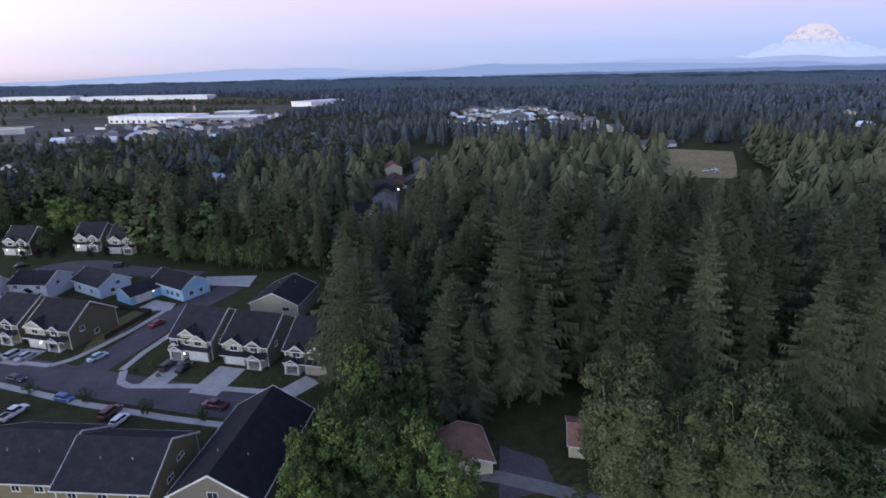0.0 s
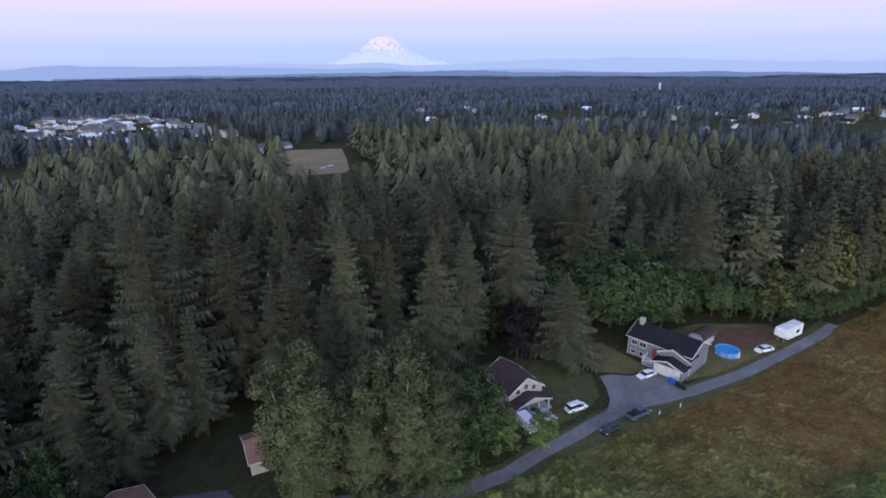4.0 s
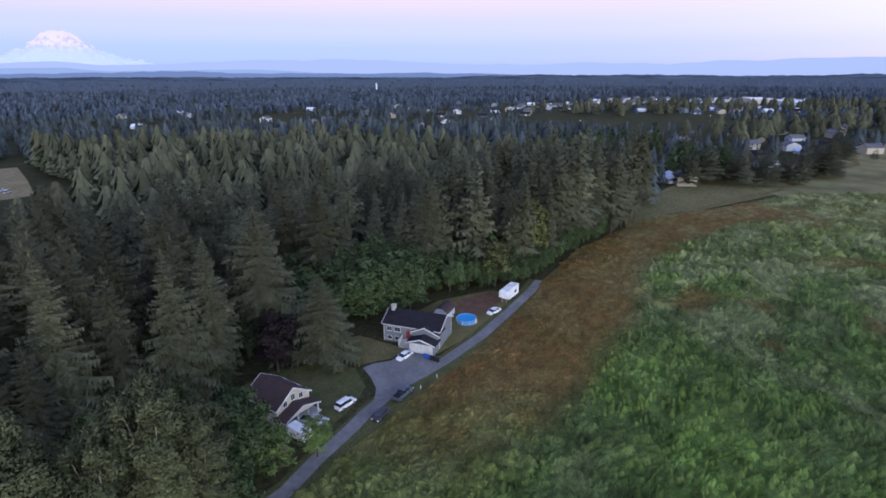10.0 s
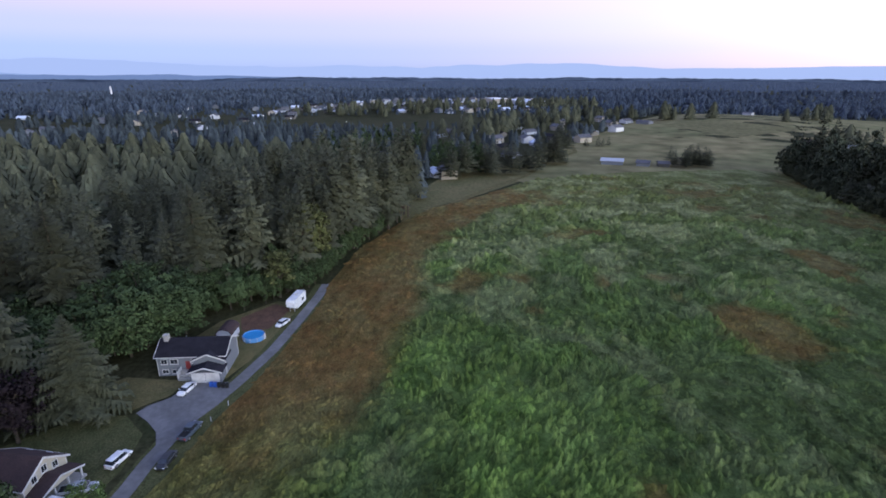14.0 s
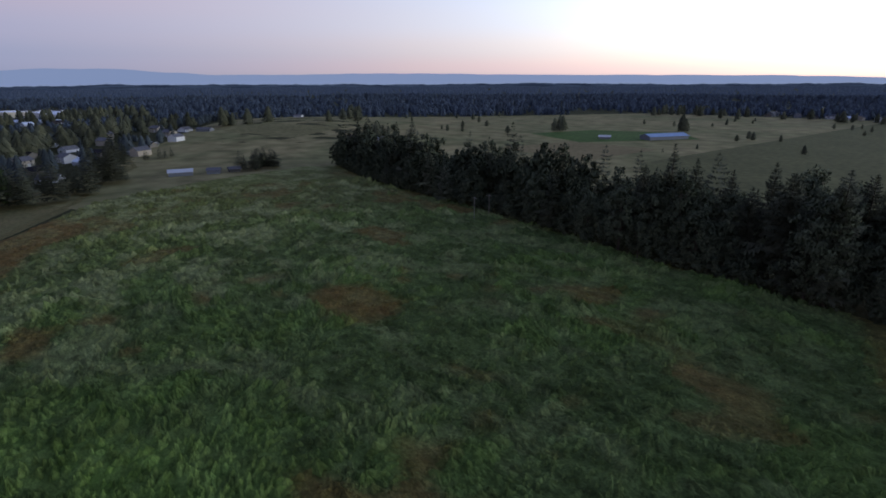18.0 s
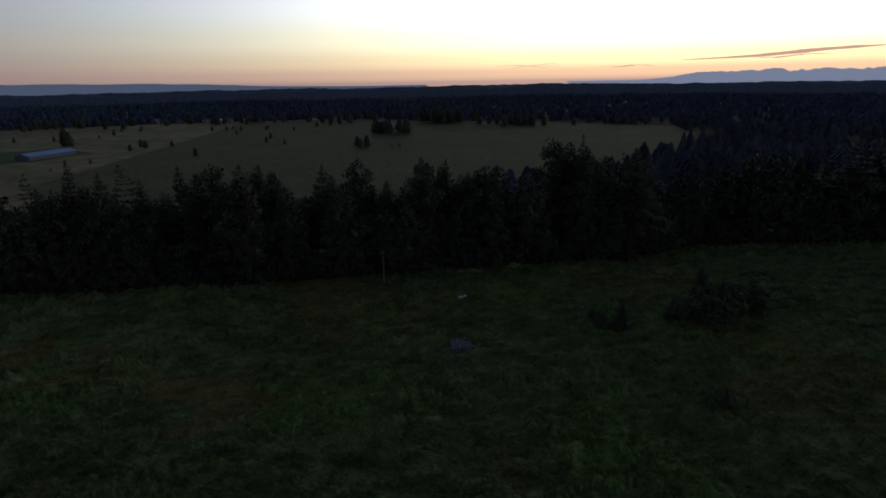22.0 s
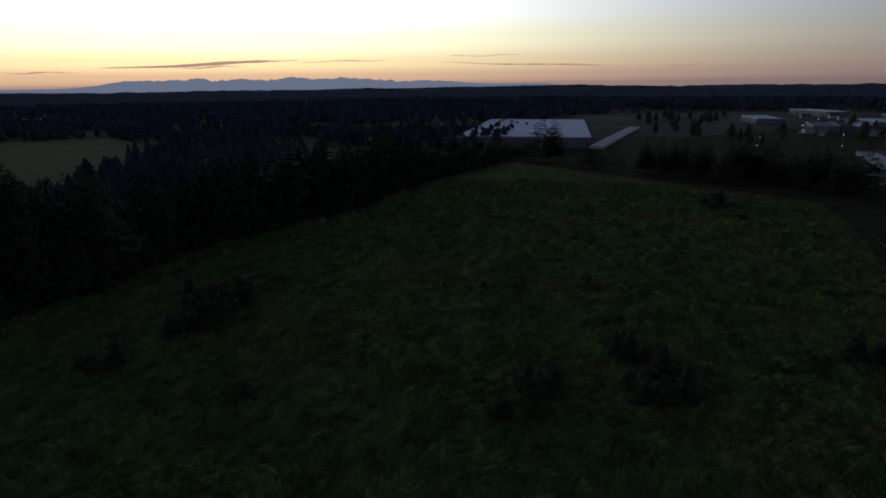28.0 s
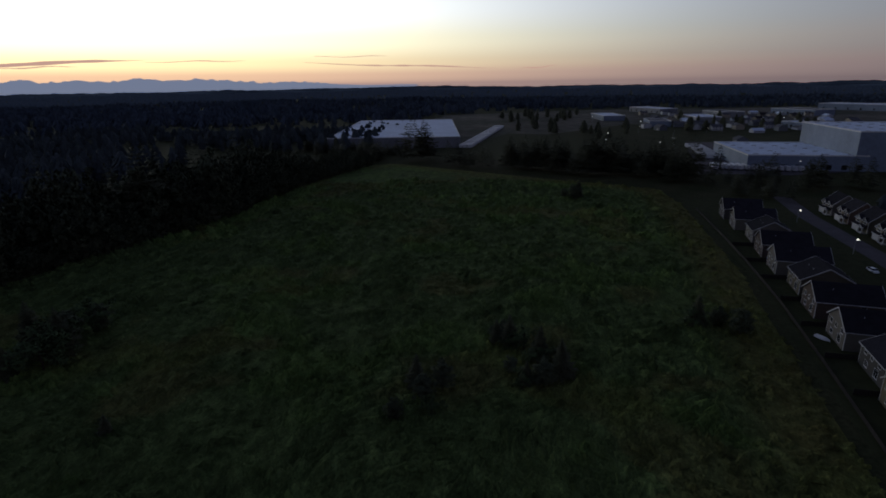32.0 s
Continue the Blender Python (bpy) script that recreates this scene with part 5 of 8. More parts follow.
patch("estate_ground", EST, 0.02, M_lawn, "lawns and beds of the housing estate", "lawn")
patch("near_yards", [(-330, 72), (-200, 70), (-132, 63), (-98, 60), (-60, 57), (-26, 60), (-30, 90), (-60, 96), (-130, 112), (-190, 126), (-330, 128)], 0.015, M_lawn, "back gardens beside the meadow", "lawn")


def pavement(line, width, name="pavement"):
    pts = [Vector((x, y, 0)) for x, y in line]
    bm = bmesh.new()
    for p, q in zip(pts, pts[1:]):
        k = max(1, int((q - p).length / 1.6))
        for i in range(k):
            a, b = p.lerp(q, i / k), p.lerp(q, (i + 0.985) / k)
            s = Vector((-(q - p).y, (q - p).x, 0)).normalized() * width / 2
            v = [bm.verts.new((c.x, c.y, z)) for z in (0, 0.14) for c in (a - s, b - s, b + s, a + s)]
            for f in ((4, 5, 6, 7), (0, 1, 5, 4), (1, 2, 6, 5), (2, 3, 7, 6), (3, 0, 4, 7)):
                bm.faces.new([v[j] for j in f])
    bmesh.ops.recalc_face_normals(bm, faces=bm.faces)
    return tagged(mesh_ob(name, bm, M_concrete), "pale concrete pavement slabs along the kerb", "pavement", kind="structure")


pavement([(-76.5, 112.5), (-74.5, 107.6), (-71.5, 105.8), (-57.9, 105.6), (-43.4, 103.4), (-34, 102)], 1.7)
pavement([(-77.2, 113), (-76.5, 121), (-74.2, 132), (-73.8, 146)], 1.6)
pavement([(-130, 128), (-104, 117), (-96, 115.5), (-92.5, 118.5), (-90, 124), (-86.4, 134), (-83.5, 147)], 1.6)
pavement([(-128, 115.5), (-100, 106.5), (-77.8, 99.2), (-57.2, 93.8), (-44, 91)], 1.7)


def drive(x, y, w, length, turn, material=None):
    r = radians(turn)
    u, v = Vector((math.cos(r), math.sin(r), 0)), Vector((-math.sin(r), math.cos(r), 0))
    p = Vector((x, y, 0))
    return patch("driveway", [((p + a * u * w / 2 - b * v * length)[0], (p + a * u * w / 2 - b * v * length)[1]) for a, b in ((-1, 0), (1, 0), (1, 1), (-1, 1))], 0.08, material or M_concrete, "light concrete driveway", "driveway")


EG = "houses of the estate"
FRONT = [("front", -2.9, 3.75, 1.7, 1.15), ("front", 2.3, 3.75, 1.5, 1.1), ("left", 3, 3.6, 1.1, 1.2), ("left", 7, 1.0, 1.4, 1.2), ("right", 4, 3.6, 1.2, 1.2), ("right", 8, 1.0, 1.3, 1.2), ("back", -3, 3.6, 1.5, 1.2), ("back", 2.5, 3.6, 1.5, 1.2), ("back", 0, 0.9, 1.8, 1.9)]


def estate_house(x, y, label, wall="taupe", turn=TILT, w=11.2, d=16.0, flip=False, **kw):
    """A two-storey estate house, its front middle at (x, y)."""
    s = -1 if flip else 1
    wins = [(a, b * (s if a in ("front", "back") else 1), c, e, f) for a, b, c, e, f in FRONT]
    gx = sorted((s * -5.0, s * -0.2))
    px = sorted((s * 1.6, s * 4.8))
    args = dict(he=5.3, rise=4.9, axis="x", wall=wall, group=EG, garage=tuple(gx), porch=(px[0], px[1], 1.7), skirt=(-w / 2, w / 2, 1.2),
                gables=((s * -2.6, 4.6, 5.3, 1.5, 0.35), (s * 2.6, 3.4, 5.3, 1.2, 0.15)), wins=[(a, b, c, e, f) for a, b, c, e, f in wins if a != "front"])
    args.update(kw)
    h = house(pose(x, y, 0.05, 0, 0, turn), label, w, d, **args)
    for gxx, gw, gz, gr, go in args["gables"]:
        window_part(h, "front", gxx, 3.75, 1.9, 1.15, w, d, proud=go)
    return h


estate_house(-62.6, 118.4, "two-storey taupe house with stacked white gables and porch", flip=True, gables=((2.4, 4.8, 5.0, 1.5, 0.5), (-0.6, 4.2, 6.2, 1.5, 0.2), (-3.9, 2.4, 3.3, 1.0, 1.0)))
estate_house(-48.2, 114.8, "two-storey taupe house with white-columned porch", flip=False, w=12.0, garage_out=0.6)
estate_house(-32.4, 111.0, "two-storey beige-grey house with tan garage door at the wood's edge", flip=True, garage_mat=M_garage_tan)
drive(-64.4, 116.5, 6.0, 11.5, TILT)
drive(-51.0, 113.4, 7.0, 11.5, TILT)
drive(-30.6, 107.8, 5.0, 9.0, TILT - 25)
estate_house(-102.4, 125.0, "two-storey olive-brown house with white window trim beside the corner", wall="olive_brown", w=13.5, d=15.0, turn=-14, gables=((-3.4, 6.4, 5.3, 2.0, 0.5), (2.6, 3.2, 5.0, 1.2, 0.3)))
estate_house(-117.5, 129.0, "two-storey olive house with white garage door", wall="olive", turn=-14)
drive(-105.2, 123.6, 6.2, 7.5, -14)
drive(-120.4, 127.2, 6.2, 7.5, -14)
house(pose(-48.5, 139.5, 0.05, 0, 0, -8), "two-storey beige house with a broad gable", 14.0, 15.0, he=4.9, rise=3.2, axis="y", wall="beige", group=EG, wins=[("front", 3.4, 3.0, 2.0, 1.0), ("right", 4, 3.3, 1.2, 1.2), ("left", 5, 3.3, 1.2, 1.2)])
blue = house(pose(-87.9, 157.5, 0.05, 0, 0, -31), "single-storey bright blue house with a low garage wing", 16.0, 9.5, he=4.0, rise=2.8, axis="x", wall="blue", group=EG,
             wins=[("front", 0.4, 1.1, 1.4, 1.3), ("front", 2.8, 1.0, 1.2, 1.4), ("front", 5.6, 1.1, 1.6, 1.3), ("right", 3.0, 1.1, 1.3, 1.3), ("right", 6.4, 1.1, 1.2, 1.3)])
part("wing_wall", prism(bmesh.new(), [(-11.2, -0.2), (-3.2, -0.2), (-3.2, 2.8), (-7.2, 4.78), (-11.2, 2.8)], -9.6, 0.5, "y"), SIDING["blue"], blue)
part("wing_roof", roof_bm(-11.2, -3.2, -9.6, 2.0, 2.8, 2.0, "y"), M_shingle, blue)
rakes(blue, -11.2, -3.2, -9.6, 1.0, 2.8, 2.0, "y", ends=(True, False))
gd = part("garage_door", boxes((-3.24, -8.2, 0.05, -3.12, -3.2, 2.25)), M_garage, blue, "white garage door")
part("wall_light", boxes((-3.3, -2.5, 2.15, -3.05, -2.25, 2.5)), M_porch_light, blue, "lit lamp beside the garage")
patch("driveway", [(-93.2, 147.2), (-90.8, 155.0), (-82.8, 152.0), (-82.0, 146.8)], 0.08, M_concrete, "light concrete driveway", "driveway")
house(pose(-114.9, 160.1, 0.05, 0, 0, -30), "pale blue house with a wide gable", 15.0, 10.0, he=3.9, rise=2.9, axis="x", wall="pale_blue", group=EG, wins=[("front", -4, 1.2, 1.5, 1.2), ("front", 3, 1.2, 1.5, 1.2), ("right", 6, 3.2, 1.4, 1.0), ("right", 4, 1.1, 1.2, 1.2)])
house(pose(-131.2, 157.0, 0.05, 0, 0, -5), "two-storey white house with small porch", 12.5, 11.0, he=5.0, rise=2.6, axis="x", wall="light_grey", group=EG, porch=(-1.5, 1.5, 1.5), wins=[("front", -4, 3.5, 1.4, 1.1), ("front", 3.8, 3.5, 1.4, 1.1), ("front", 4, 1.0, 1.6, 1.2), ("right", 5, 3.5, 1.2, 1.1)])
for bx, by, bt, bw, bl in ((-169, 203, -8, "deep_brown", "two-storey dark brown house at the turning circle"), (-143.5, 207, -6, "taupe", "two-storey taupe house at the turning circle"), (-127.5, 203, -6, "olive", "two-storey olive house at the turning circle"),
                           (-146, 150, -10, "light_grey", "two-storey light grey house"), (-134, 132, -14, "taupe", "two-storey taupe house with white trim"), (-151, 137, -14, "beige", "two-storey beige house with white trim")):
    estate_house(bx, by, bl, wall=bw, turn=bt, w=11.0, d=11.0)
# the row that turns its back to the meadow
house(pose(-69.4, 84.4, 0.05, 0, 0, 180 - 4), "two-storey olive house seen over its dark roof", 16.0, 14.5, he=5.5, rise=4.2, axis="x", wall="olive", group=EG,
      wins=[("back", -5.5, 3.7, 1.5, 1.2), ("back", -1.5, 3.7, 1.3, 1.1), ("back", 4, 3.7, 1.5, 1.2), ("back", 4, 1.0, 1.8, 1.8), ("back", -3.5, 1.0, 1.5, 1.2), ("left", 5, 3.8, 2.0, 0.7), ("left", 9, 2.5, 1.6, 0.6)])
house(pose(-52.8, 82.2, 0.05, 0, 0, 180 - 4), "two-storey olive-grey house with white-edged gable", 15.4, 14.5, he=5.4, rise=4.2, axis="x", wall="olive", group=EG,
      wins=[("back", -5, 3.7, 1.5, 1.2), ("back", 0, 3.7, 1.5, 1.2), ("back", 5, 3.7, 1.4, 1.2), ("left", 5.5, 4.6, 1.9, 0.7), ("left", 9.0, 3.0, 1.7, 0.7)])
house(pose(-33.4, 89.6, 0.05, 0, 0, 180 - 6), "two-storey house with a long dark gabled roof", 14.5, 23.5, he=5.0, rise=4.4, axis="y", wall="taupe", group=EG,
      wins=[("back", 0, 4.8, 1.6, 1.3), ("left", 8, 3.5, 1.2, 1.2), ("left", 15, 3.5, 1.2, 1.2)])
for i, (bx, by, bw, ba) in enumerate(((-92, 84, "taupe", "x"), (-109, 88, "olive", "y"), (-126, 90, "dark", "x"), (-144, 92.5, "taupe", "y"), (-164, 94, "deep_brown", "y"), (-183, 95, "olive_brown", "x"),
                                      (-202, 97, "taupe", "y"), (-222, 99, "deep_brown", "y"), (-243, 100, "taupe", "x"), (-263, 101, "taupe", "y"), (-284, 102, "dark", "y"))):
    house(pose(bx, by - 2.0, 0.05, 0, 0, 180 - 6), "two-storey %s house with its garden towards the meadow" % bw.replace("_", " "), 13.0 if ba == "x" else 12.0, 16.5 if ba == "y" else 14.5, he=5.3, rise=3.9, axis=ba, wall=bw, group="row of houses along the meadow",
          wins=[("back", -3.6, 3.7, 1.4, 1.2), ("back", 0.4, 3.7, 1.2, 1.1), ("back", 3.8, 3.7, 1.4, 1.2), ("back", -2.6, 0.9, 1.8, 2.0), ("back", 2.6, 1.0, 1.5, 1.3), ("left", 5, 3.7, 1.2, 1.1), ("right", 6, 3.7, 1.2, 1.1)])
strip("row_street", [(-340, 130), (-290, 124.5), (-222, 123.5), (-180, 121), (-150, 120), (-120, 118)], 9.0, 0.06, M_asphalt, "asphalt street behind the row of houses", "street")
for i in range(9):
    bx = -300 + i * 17.5
    estate_house(bx, 136.5 - (i * 0.4), "two-storey house across the street with white trim", wall=("taupe", "brown", "olive_brown", "deep_brown", "olive")[i % 5], turn=-2, w=11.5, d=12)

patch("vacant_lot", [(-83, 175), (-65.5, 175.4), (-64.9, 165), (-80.7, 167)], 0.06, M_concrete, "bare concrete pad of a vacant lot", "lot")
patch("dirt_verge", [(-92, 120), (-88, 134), (-86, 150), (-92, 152), (-96, 136)], 0.05, M_dry_lawn, "dry grassy verge by the side street", "verge")


def fence(x0, y0, x1, y1, h=1.5):
    """A board fence: posts, rails and boards."""
    a, b = Vector((x0, y0, 0)), Vector((x1, y1, 0))
    L = (b - a).length
    r = thing("fence", "weathered brown board fence round a garden", "fence", pose(x0, y0, 0, 0, 0, math.degrees(math.atan2(y1 - y0, x1 - x0))), "garden fences")
    k = max(1, int(L / 2.4))
    for i in range(k):
        part("panel", boxes((i * L / k + 0.07, -0.03, 0.06, (i + 1) * L / k - 0.07, 0.03, h - 0.05 * (i % 2))), M_fence, r)
        part("post", boxes((i * L / k - 0.06, -0.06, -0.2, i * L / k + 0.06, 0.06, h + 0.08)), M_fence, r)
    part("rail", boxes((0, -0.055, 0.4, L, -0.032, 0.5), (0, -0.055, h - 0.5, L, -0.032, h - 0.4)), M_fence, r)
    return r


for seg in ((-90.4, 128.5, -86.5, 145), (-86.5, 145, -100, 149), (-98, 62, -132, 66), (-132, 66, -170, 70), (-170, 70, -210, 72.5), (-210, 72.5, -250, 74), (-250, 74, -300, 75), (-60, 60, -98, 62), (-26, 62, -60, 60),
            (-118, 66, -118, 76), (-135, 67.5, -135, 79), (-154, 69.5, -154, 80), (-173, 71, -173, 81), (-193, 72, -193, 83), (-212, 73, -212, 85), (-233, 74, -233, 86)):
    fence(*seg, h=1.1 if abs(seg[3] - seg[1]) < 5 and seg[0] != -86.5 else 1.5)

# lamps beside the garages and doors, lit
for x, y, z in ((-171.9, 201.3, 2.3), (-166.6, 200.6, 2.3), (-146.6, 205.4, 2.3), (-103.0, 122.9, 2.4), (-63.5, 116.2, 2.4)):
    lamp = thing("wall_lamp", "small lit lamp on a house wall", "lamp", pose(x, y, z), "wall lamps")
    part("bracket", boxes((-0.05, -0.05, -0.12, 0.05, 0.3, -0.04)), M_steel, lamp)
    part("lamp", boxes((-0.12, -0.12, -0.04, 0.12, 0.12, 0.24)), M_porch_light, lamp, "glowing lamp glass")

# ---- middle distance and horizon ----
FAR_CLEAR = [[(240, 10), (330, 12), (430, -20), (430, -250), (350, -262), (-500, -262), (-500, -150), (-300, -160), (350, -200)], MEADOW, PASTURE, WOOD,
             [(5, 640), (80, 590), (195, 580), (225, 900), (165, 1010), (40, 1050), (-5, 800)],
             [(-1500, 1850), (-700, 1850), (-220, 1420), (-270, 980), (-240, 640), (-420, 560), (-300, 140), (-352, 60), (-440, -140), (-560, -190), (-1150, -260), (-1350, 100), (-1550, 900)],
             [(140, 330), (190, 318), (225, 390), (262, 462), (200, 500), (155, 480)], [(150, 455), (260, 460), (250, 500), (150, 505)],
             [(330, 440), (380, 430), (385, 475), (330, 480)], [(580, 440), (630, 440), (640, 490), (590, 490)],
             [(-340, 50), (-60, 50), (-20, 60), (-20, 130), (-30, 185), (-112, 205), (-190, 235), (-340, 140)],
             [(-60, 330), (10, 340), (15, 430), (-40, 430), (-60, 370)],
             [(40, 40), (165, 34), (240, 15), (260, 14), (140, 64), (90, 92), (0, 105), (-24, 105), (-24, 60)]]
GAP = [(-250, 262), (-110, 262), (-20, 232), (40, 212), (120, 190), (200, 140), (250, 85), (282, 30), (300, 16), (335, 60), (385, 160), (430, 260), (370, 340), (300, 400), (260, 440), (160, 440), (60, 410), (0, 420), (-120, 380), (-260, 330)]
TOWN = [(960, 320), (1060, 330), (1480, 120), (1500, -260), (1180, -300), (980, -60)]
EDGE_HOMES = [(330, 60), (380, 150), (480, 120), (620, 40), (760, -120), (800, -240), (700, -250), (560, -150), (400, -30), (340, 5)]
SUBURB = [(-340, 330), (-240, 230), (-110, 350), (-30, 440), (-120, 660), (-260, 620), (-420, 560)]


def scattered(count, r0, r1, power, seed, gaps=0.38):
    g = np.random.default_rng(seed)
    r = (r0 ** power + (r1 ** power - r0 ** power) * g.random(count)) ** (1 / power)
    a = g.random(count) * 2 * math.pi
    x, y = -r * np.sin(a), r * np.cos(a)
    keep = np.ones(count, bool)
    for poly in FAR_CLEAR:
        keep &= ~inside(x, y, poly)
    thin = inside(x, y, TOWN) | inside(x, y, EDGE_HOMES) | inside(x, y, SUBURB)
    keep &= ~inside(x, y, GAP) & (far_from(x, y, LANE) > 16)
    keep &= ~thin | (g.random(count) < np.where(inside(x, y, SUBURB), 0.5, np.where(inside(x, y, TOWN), 0.17, 0.34)))
    keep &= 0.7 * vnoise(x, y, 150, 51) + 0.3 * vnoise(x, y, 40, 53) > gaps
    return x[keep], y[keep], g


TOWN_VIEW = [(540, 330), (1000, 420), (1560, 170), (1560, -330), (1000, -330), (560, -120)]


def tree_rows(x, y, g, lo, hi, wide=1.0):
    lo, hi = np.where(inside(x, y, TOWN_VIEW), 0.6, 1.0) * lo, np.where(inside(x, y, TOWN_VIEW), 0.55, 1.0) * hi
    h = lo + (hi - lo) * (0.35 * vnoise(x, y, 60, 52) + 0.35 * vnoise(x, y, 260, 55) + 0.3 * g.random(len(x)))
    return np.stack([x, y, ground_z(x, y), h / 40 * wide * (0.8 + 0.5 * g.random(len(x))), h / 40, g.random(len(x)) * 6.28], 1)


fx, fy, fg = scattered(10500, 270, 950, 1.55, 61)
grove("near_far_woods", "fir woods beyond the clearing, haze tinted into the colour", FAR_FIRS, tree_rows(fx, fy, fg, 12, 31) * np.stack([np.ones(len(fx))] * 3 + [np.where(fy < -100, 1.15, 1.0), (1 - 0.36 * smooth(np.hypot(fx, fy), 430, 900)) * np.where(fy > 0, 0.5 + 0.5 * smooth(fx, -120, -20), 0.85), np.ones(len(fx))], 1), M_fir_mid, category="woods")
gx_, gy_, gg = spots(GAP, 9.0, 71, 0.8)
gk = (vnoise(gx_, gy_, 40, 54) > np.where(gx_ < -30, 0.42, 0.30)) & ~inside(gx_, gy_, [(140, 318), (188, 306), (225, 390), (258, 462), (200, 490), (152, 475)])
for cx, cy, cr in CLEAR:
    gk &= np.hypot(gx_ - cx, gy_ - cy) > cr
gk &= (far_from(gx_, gy_, LANE) > 15) & ~inside(gx_, gy_, [(100, 250), (160, 235), (208, 325), (140, 350)])
gap_rows = np.array([(x, y, 0, h / 40 * 1.4, h / 40, a) for x, y, h, a in zip(gx_[gk], gy_[gk], (15 + 13 * gg.random(gk.sum())) * (0.75 + 0.25 * smooth(gx_[gk], -60, 40)), 6.28 * gg.random(gk.sum()))])
grove("garden_firs", "firs scattered between homes beyond the wood", FAR_FIRS, np.concatenate([gap_rows[::3], gap_rows[1::3]]), M_fir)
grove("garden_trees", "broad-leaved trees scattered between homes beyond the wood", MID_LEAFY, gap_rows[2::3] * np.array([1, 1, 1, 1.6, 1.4, 1]), M_leaf_alder)
lx, ly, lg = spots([(-340, 330), (-240, 236), (-110, 266), (-30, 285), (-20, 430), (-120, 560), (-260, 520), (-420, 470)], 8.6, 72, 0.9)
lk = (lg.random(len(lx)) < 0.34) & (far_from(lx, ly, LANE) > 15)
for cx, cy, cr in CLEAR:
    lk &= np.hypot(lx - cx, ly - cy) > cr
grove("suburb_trees", "round dark green garden trees between the houses", MID_LEAFY, [(x, y, 0, hh / 17, hh / 20, a) for x, y, hh, a in zip(lx[lk], ly[lk], 6.5 + 7.5 * lg.random(lk.sum()), 6.28 * lg.random(lk.sum()))], M_leaf_alder)
fx, fy, fg = scattered(30000, 950, 2300, 1.45, 62, 0.30)
# bluer still: haze over the far woods painted into their base colour
M_far_fir = mat("haze_tinted_firs", (0.070, 0.087, 0.112), (0.048, 0.062, 0.084), scale=0.01, fine=0.06, island=0.10, per_tree=0.3, stains=0.25, spec=0.02)
grove("far_woods", "distant fir woods with haze tinted into the colour", SPECK_FIRS, tree_rows(fx, fy, fg, 6, 21, 1.7), M_far_fir, category="woods")
fx, fy, fg = scattered(20000, 2300, 4530, 1.3, 63, 0.12)
# blue base and faint emission on these trees stand in for distance haze
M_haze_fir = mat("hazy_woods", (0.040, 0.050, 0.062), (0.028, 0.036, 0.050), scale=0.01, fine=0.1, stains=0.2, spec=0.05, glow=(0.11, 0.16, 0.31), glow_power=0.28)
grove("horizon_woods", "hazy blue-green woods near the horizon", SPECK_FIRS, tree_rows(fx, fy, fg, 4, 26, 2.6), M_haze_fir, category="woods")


def ridge(name, label, r, z_at, a0, a1, step, material, depth=40):
    """A long hill along the horizon between two azimuths: crest heights in degrees above the eye's level."""
    bm = bmesh.new()
    last = None
    for a in np.arange(a0, a1 + step / 2, step):
        q = radians(a)
        u = Vector((-math.sin(q), math.cos(q), 0))
        top = H + r * math.tan(radians(z_at(a)))
        col = [bm.verts.new(u * (r - depth) + Vector((0, 0, -5))), bm.verts.new(u * r + Vector((0, 0, max(top, 1)))), bm.verts.new(u * (r + depth) + Vector((0, 0, -5)))]
        if last:
            for i in range(2):
                bm.faces.new((last[i], col[i], col[i + 1], last[i + 1]))
        last = col
    bmesh.ops.recalc_face_normals(bm, faces=bm.faces)
    return tagged(mesh_ob(name, bm, material), label, "hills", kind="structure")


def wave(a, *terms):
    return sum(h * (float(vnoise(a + 400, 3.3 * k, size, 70 + k)) - 0.5) for k, (h, size) in enumerate(terms))


def bell(a, lo, hi, soft):
    return float(smooth(a, lo, lo + soft) * (1 - smooth(a, hi - soft, hi)))


# hills and horizon line glow: distance haze is put into their emission colour
M_hill_east = plain_glow("haze_glow_hills", (0.40, 0.52, 0.86), 1.0)
M_hill_mid = plain_glow("haze_glow_mid_hills", (0.30, 0.42, 0.74), 1.0)
M_hill_near = plain_glow("haze_glow_near_hills", (0.16, 0.24, 0.46), 1.0)
M_hill_west = plain_glow("haze_glow_range", (1.1, 1.3, 1.9), 1.0)
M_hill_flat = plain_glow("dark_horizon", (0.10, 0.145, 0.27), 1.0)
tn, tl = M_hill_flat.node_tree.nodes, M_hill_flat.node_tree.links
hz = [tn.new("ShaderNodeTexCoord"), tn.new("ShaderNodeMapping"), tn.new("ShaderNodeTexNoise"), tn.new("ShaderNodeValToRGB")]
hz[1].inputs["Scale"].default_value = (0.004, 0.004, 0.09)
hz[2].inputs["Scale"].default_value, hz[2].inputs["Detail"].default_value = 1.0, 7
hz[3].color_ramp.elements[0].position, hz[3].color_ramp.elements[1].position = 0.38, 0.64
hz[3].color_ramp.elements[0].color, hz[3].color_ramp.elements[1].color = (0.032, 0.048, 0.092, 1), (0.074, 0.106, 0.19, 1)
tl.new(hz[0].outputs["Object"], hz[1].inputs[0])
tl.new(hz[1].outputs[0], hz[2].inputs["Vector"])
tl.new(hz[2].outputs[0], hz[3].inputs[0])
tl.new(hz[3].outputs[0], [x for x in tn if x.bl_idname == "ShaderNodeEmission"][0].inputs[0])
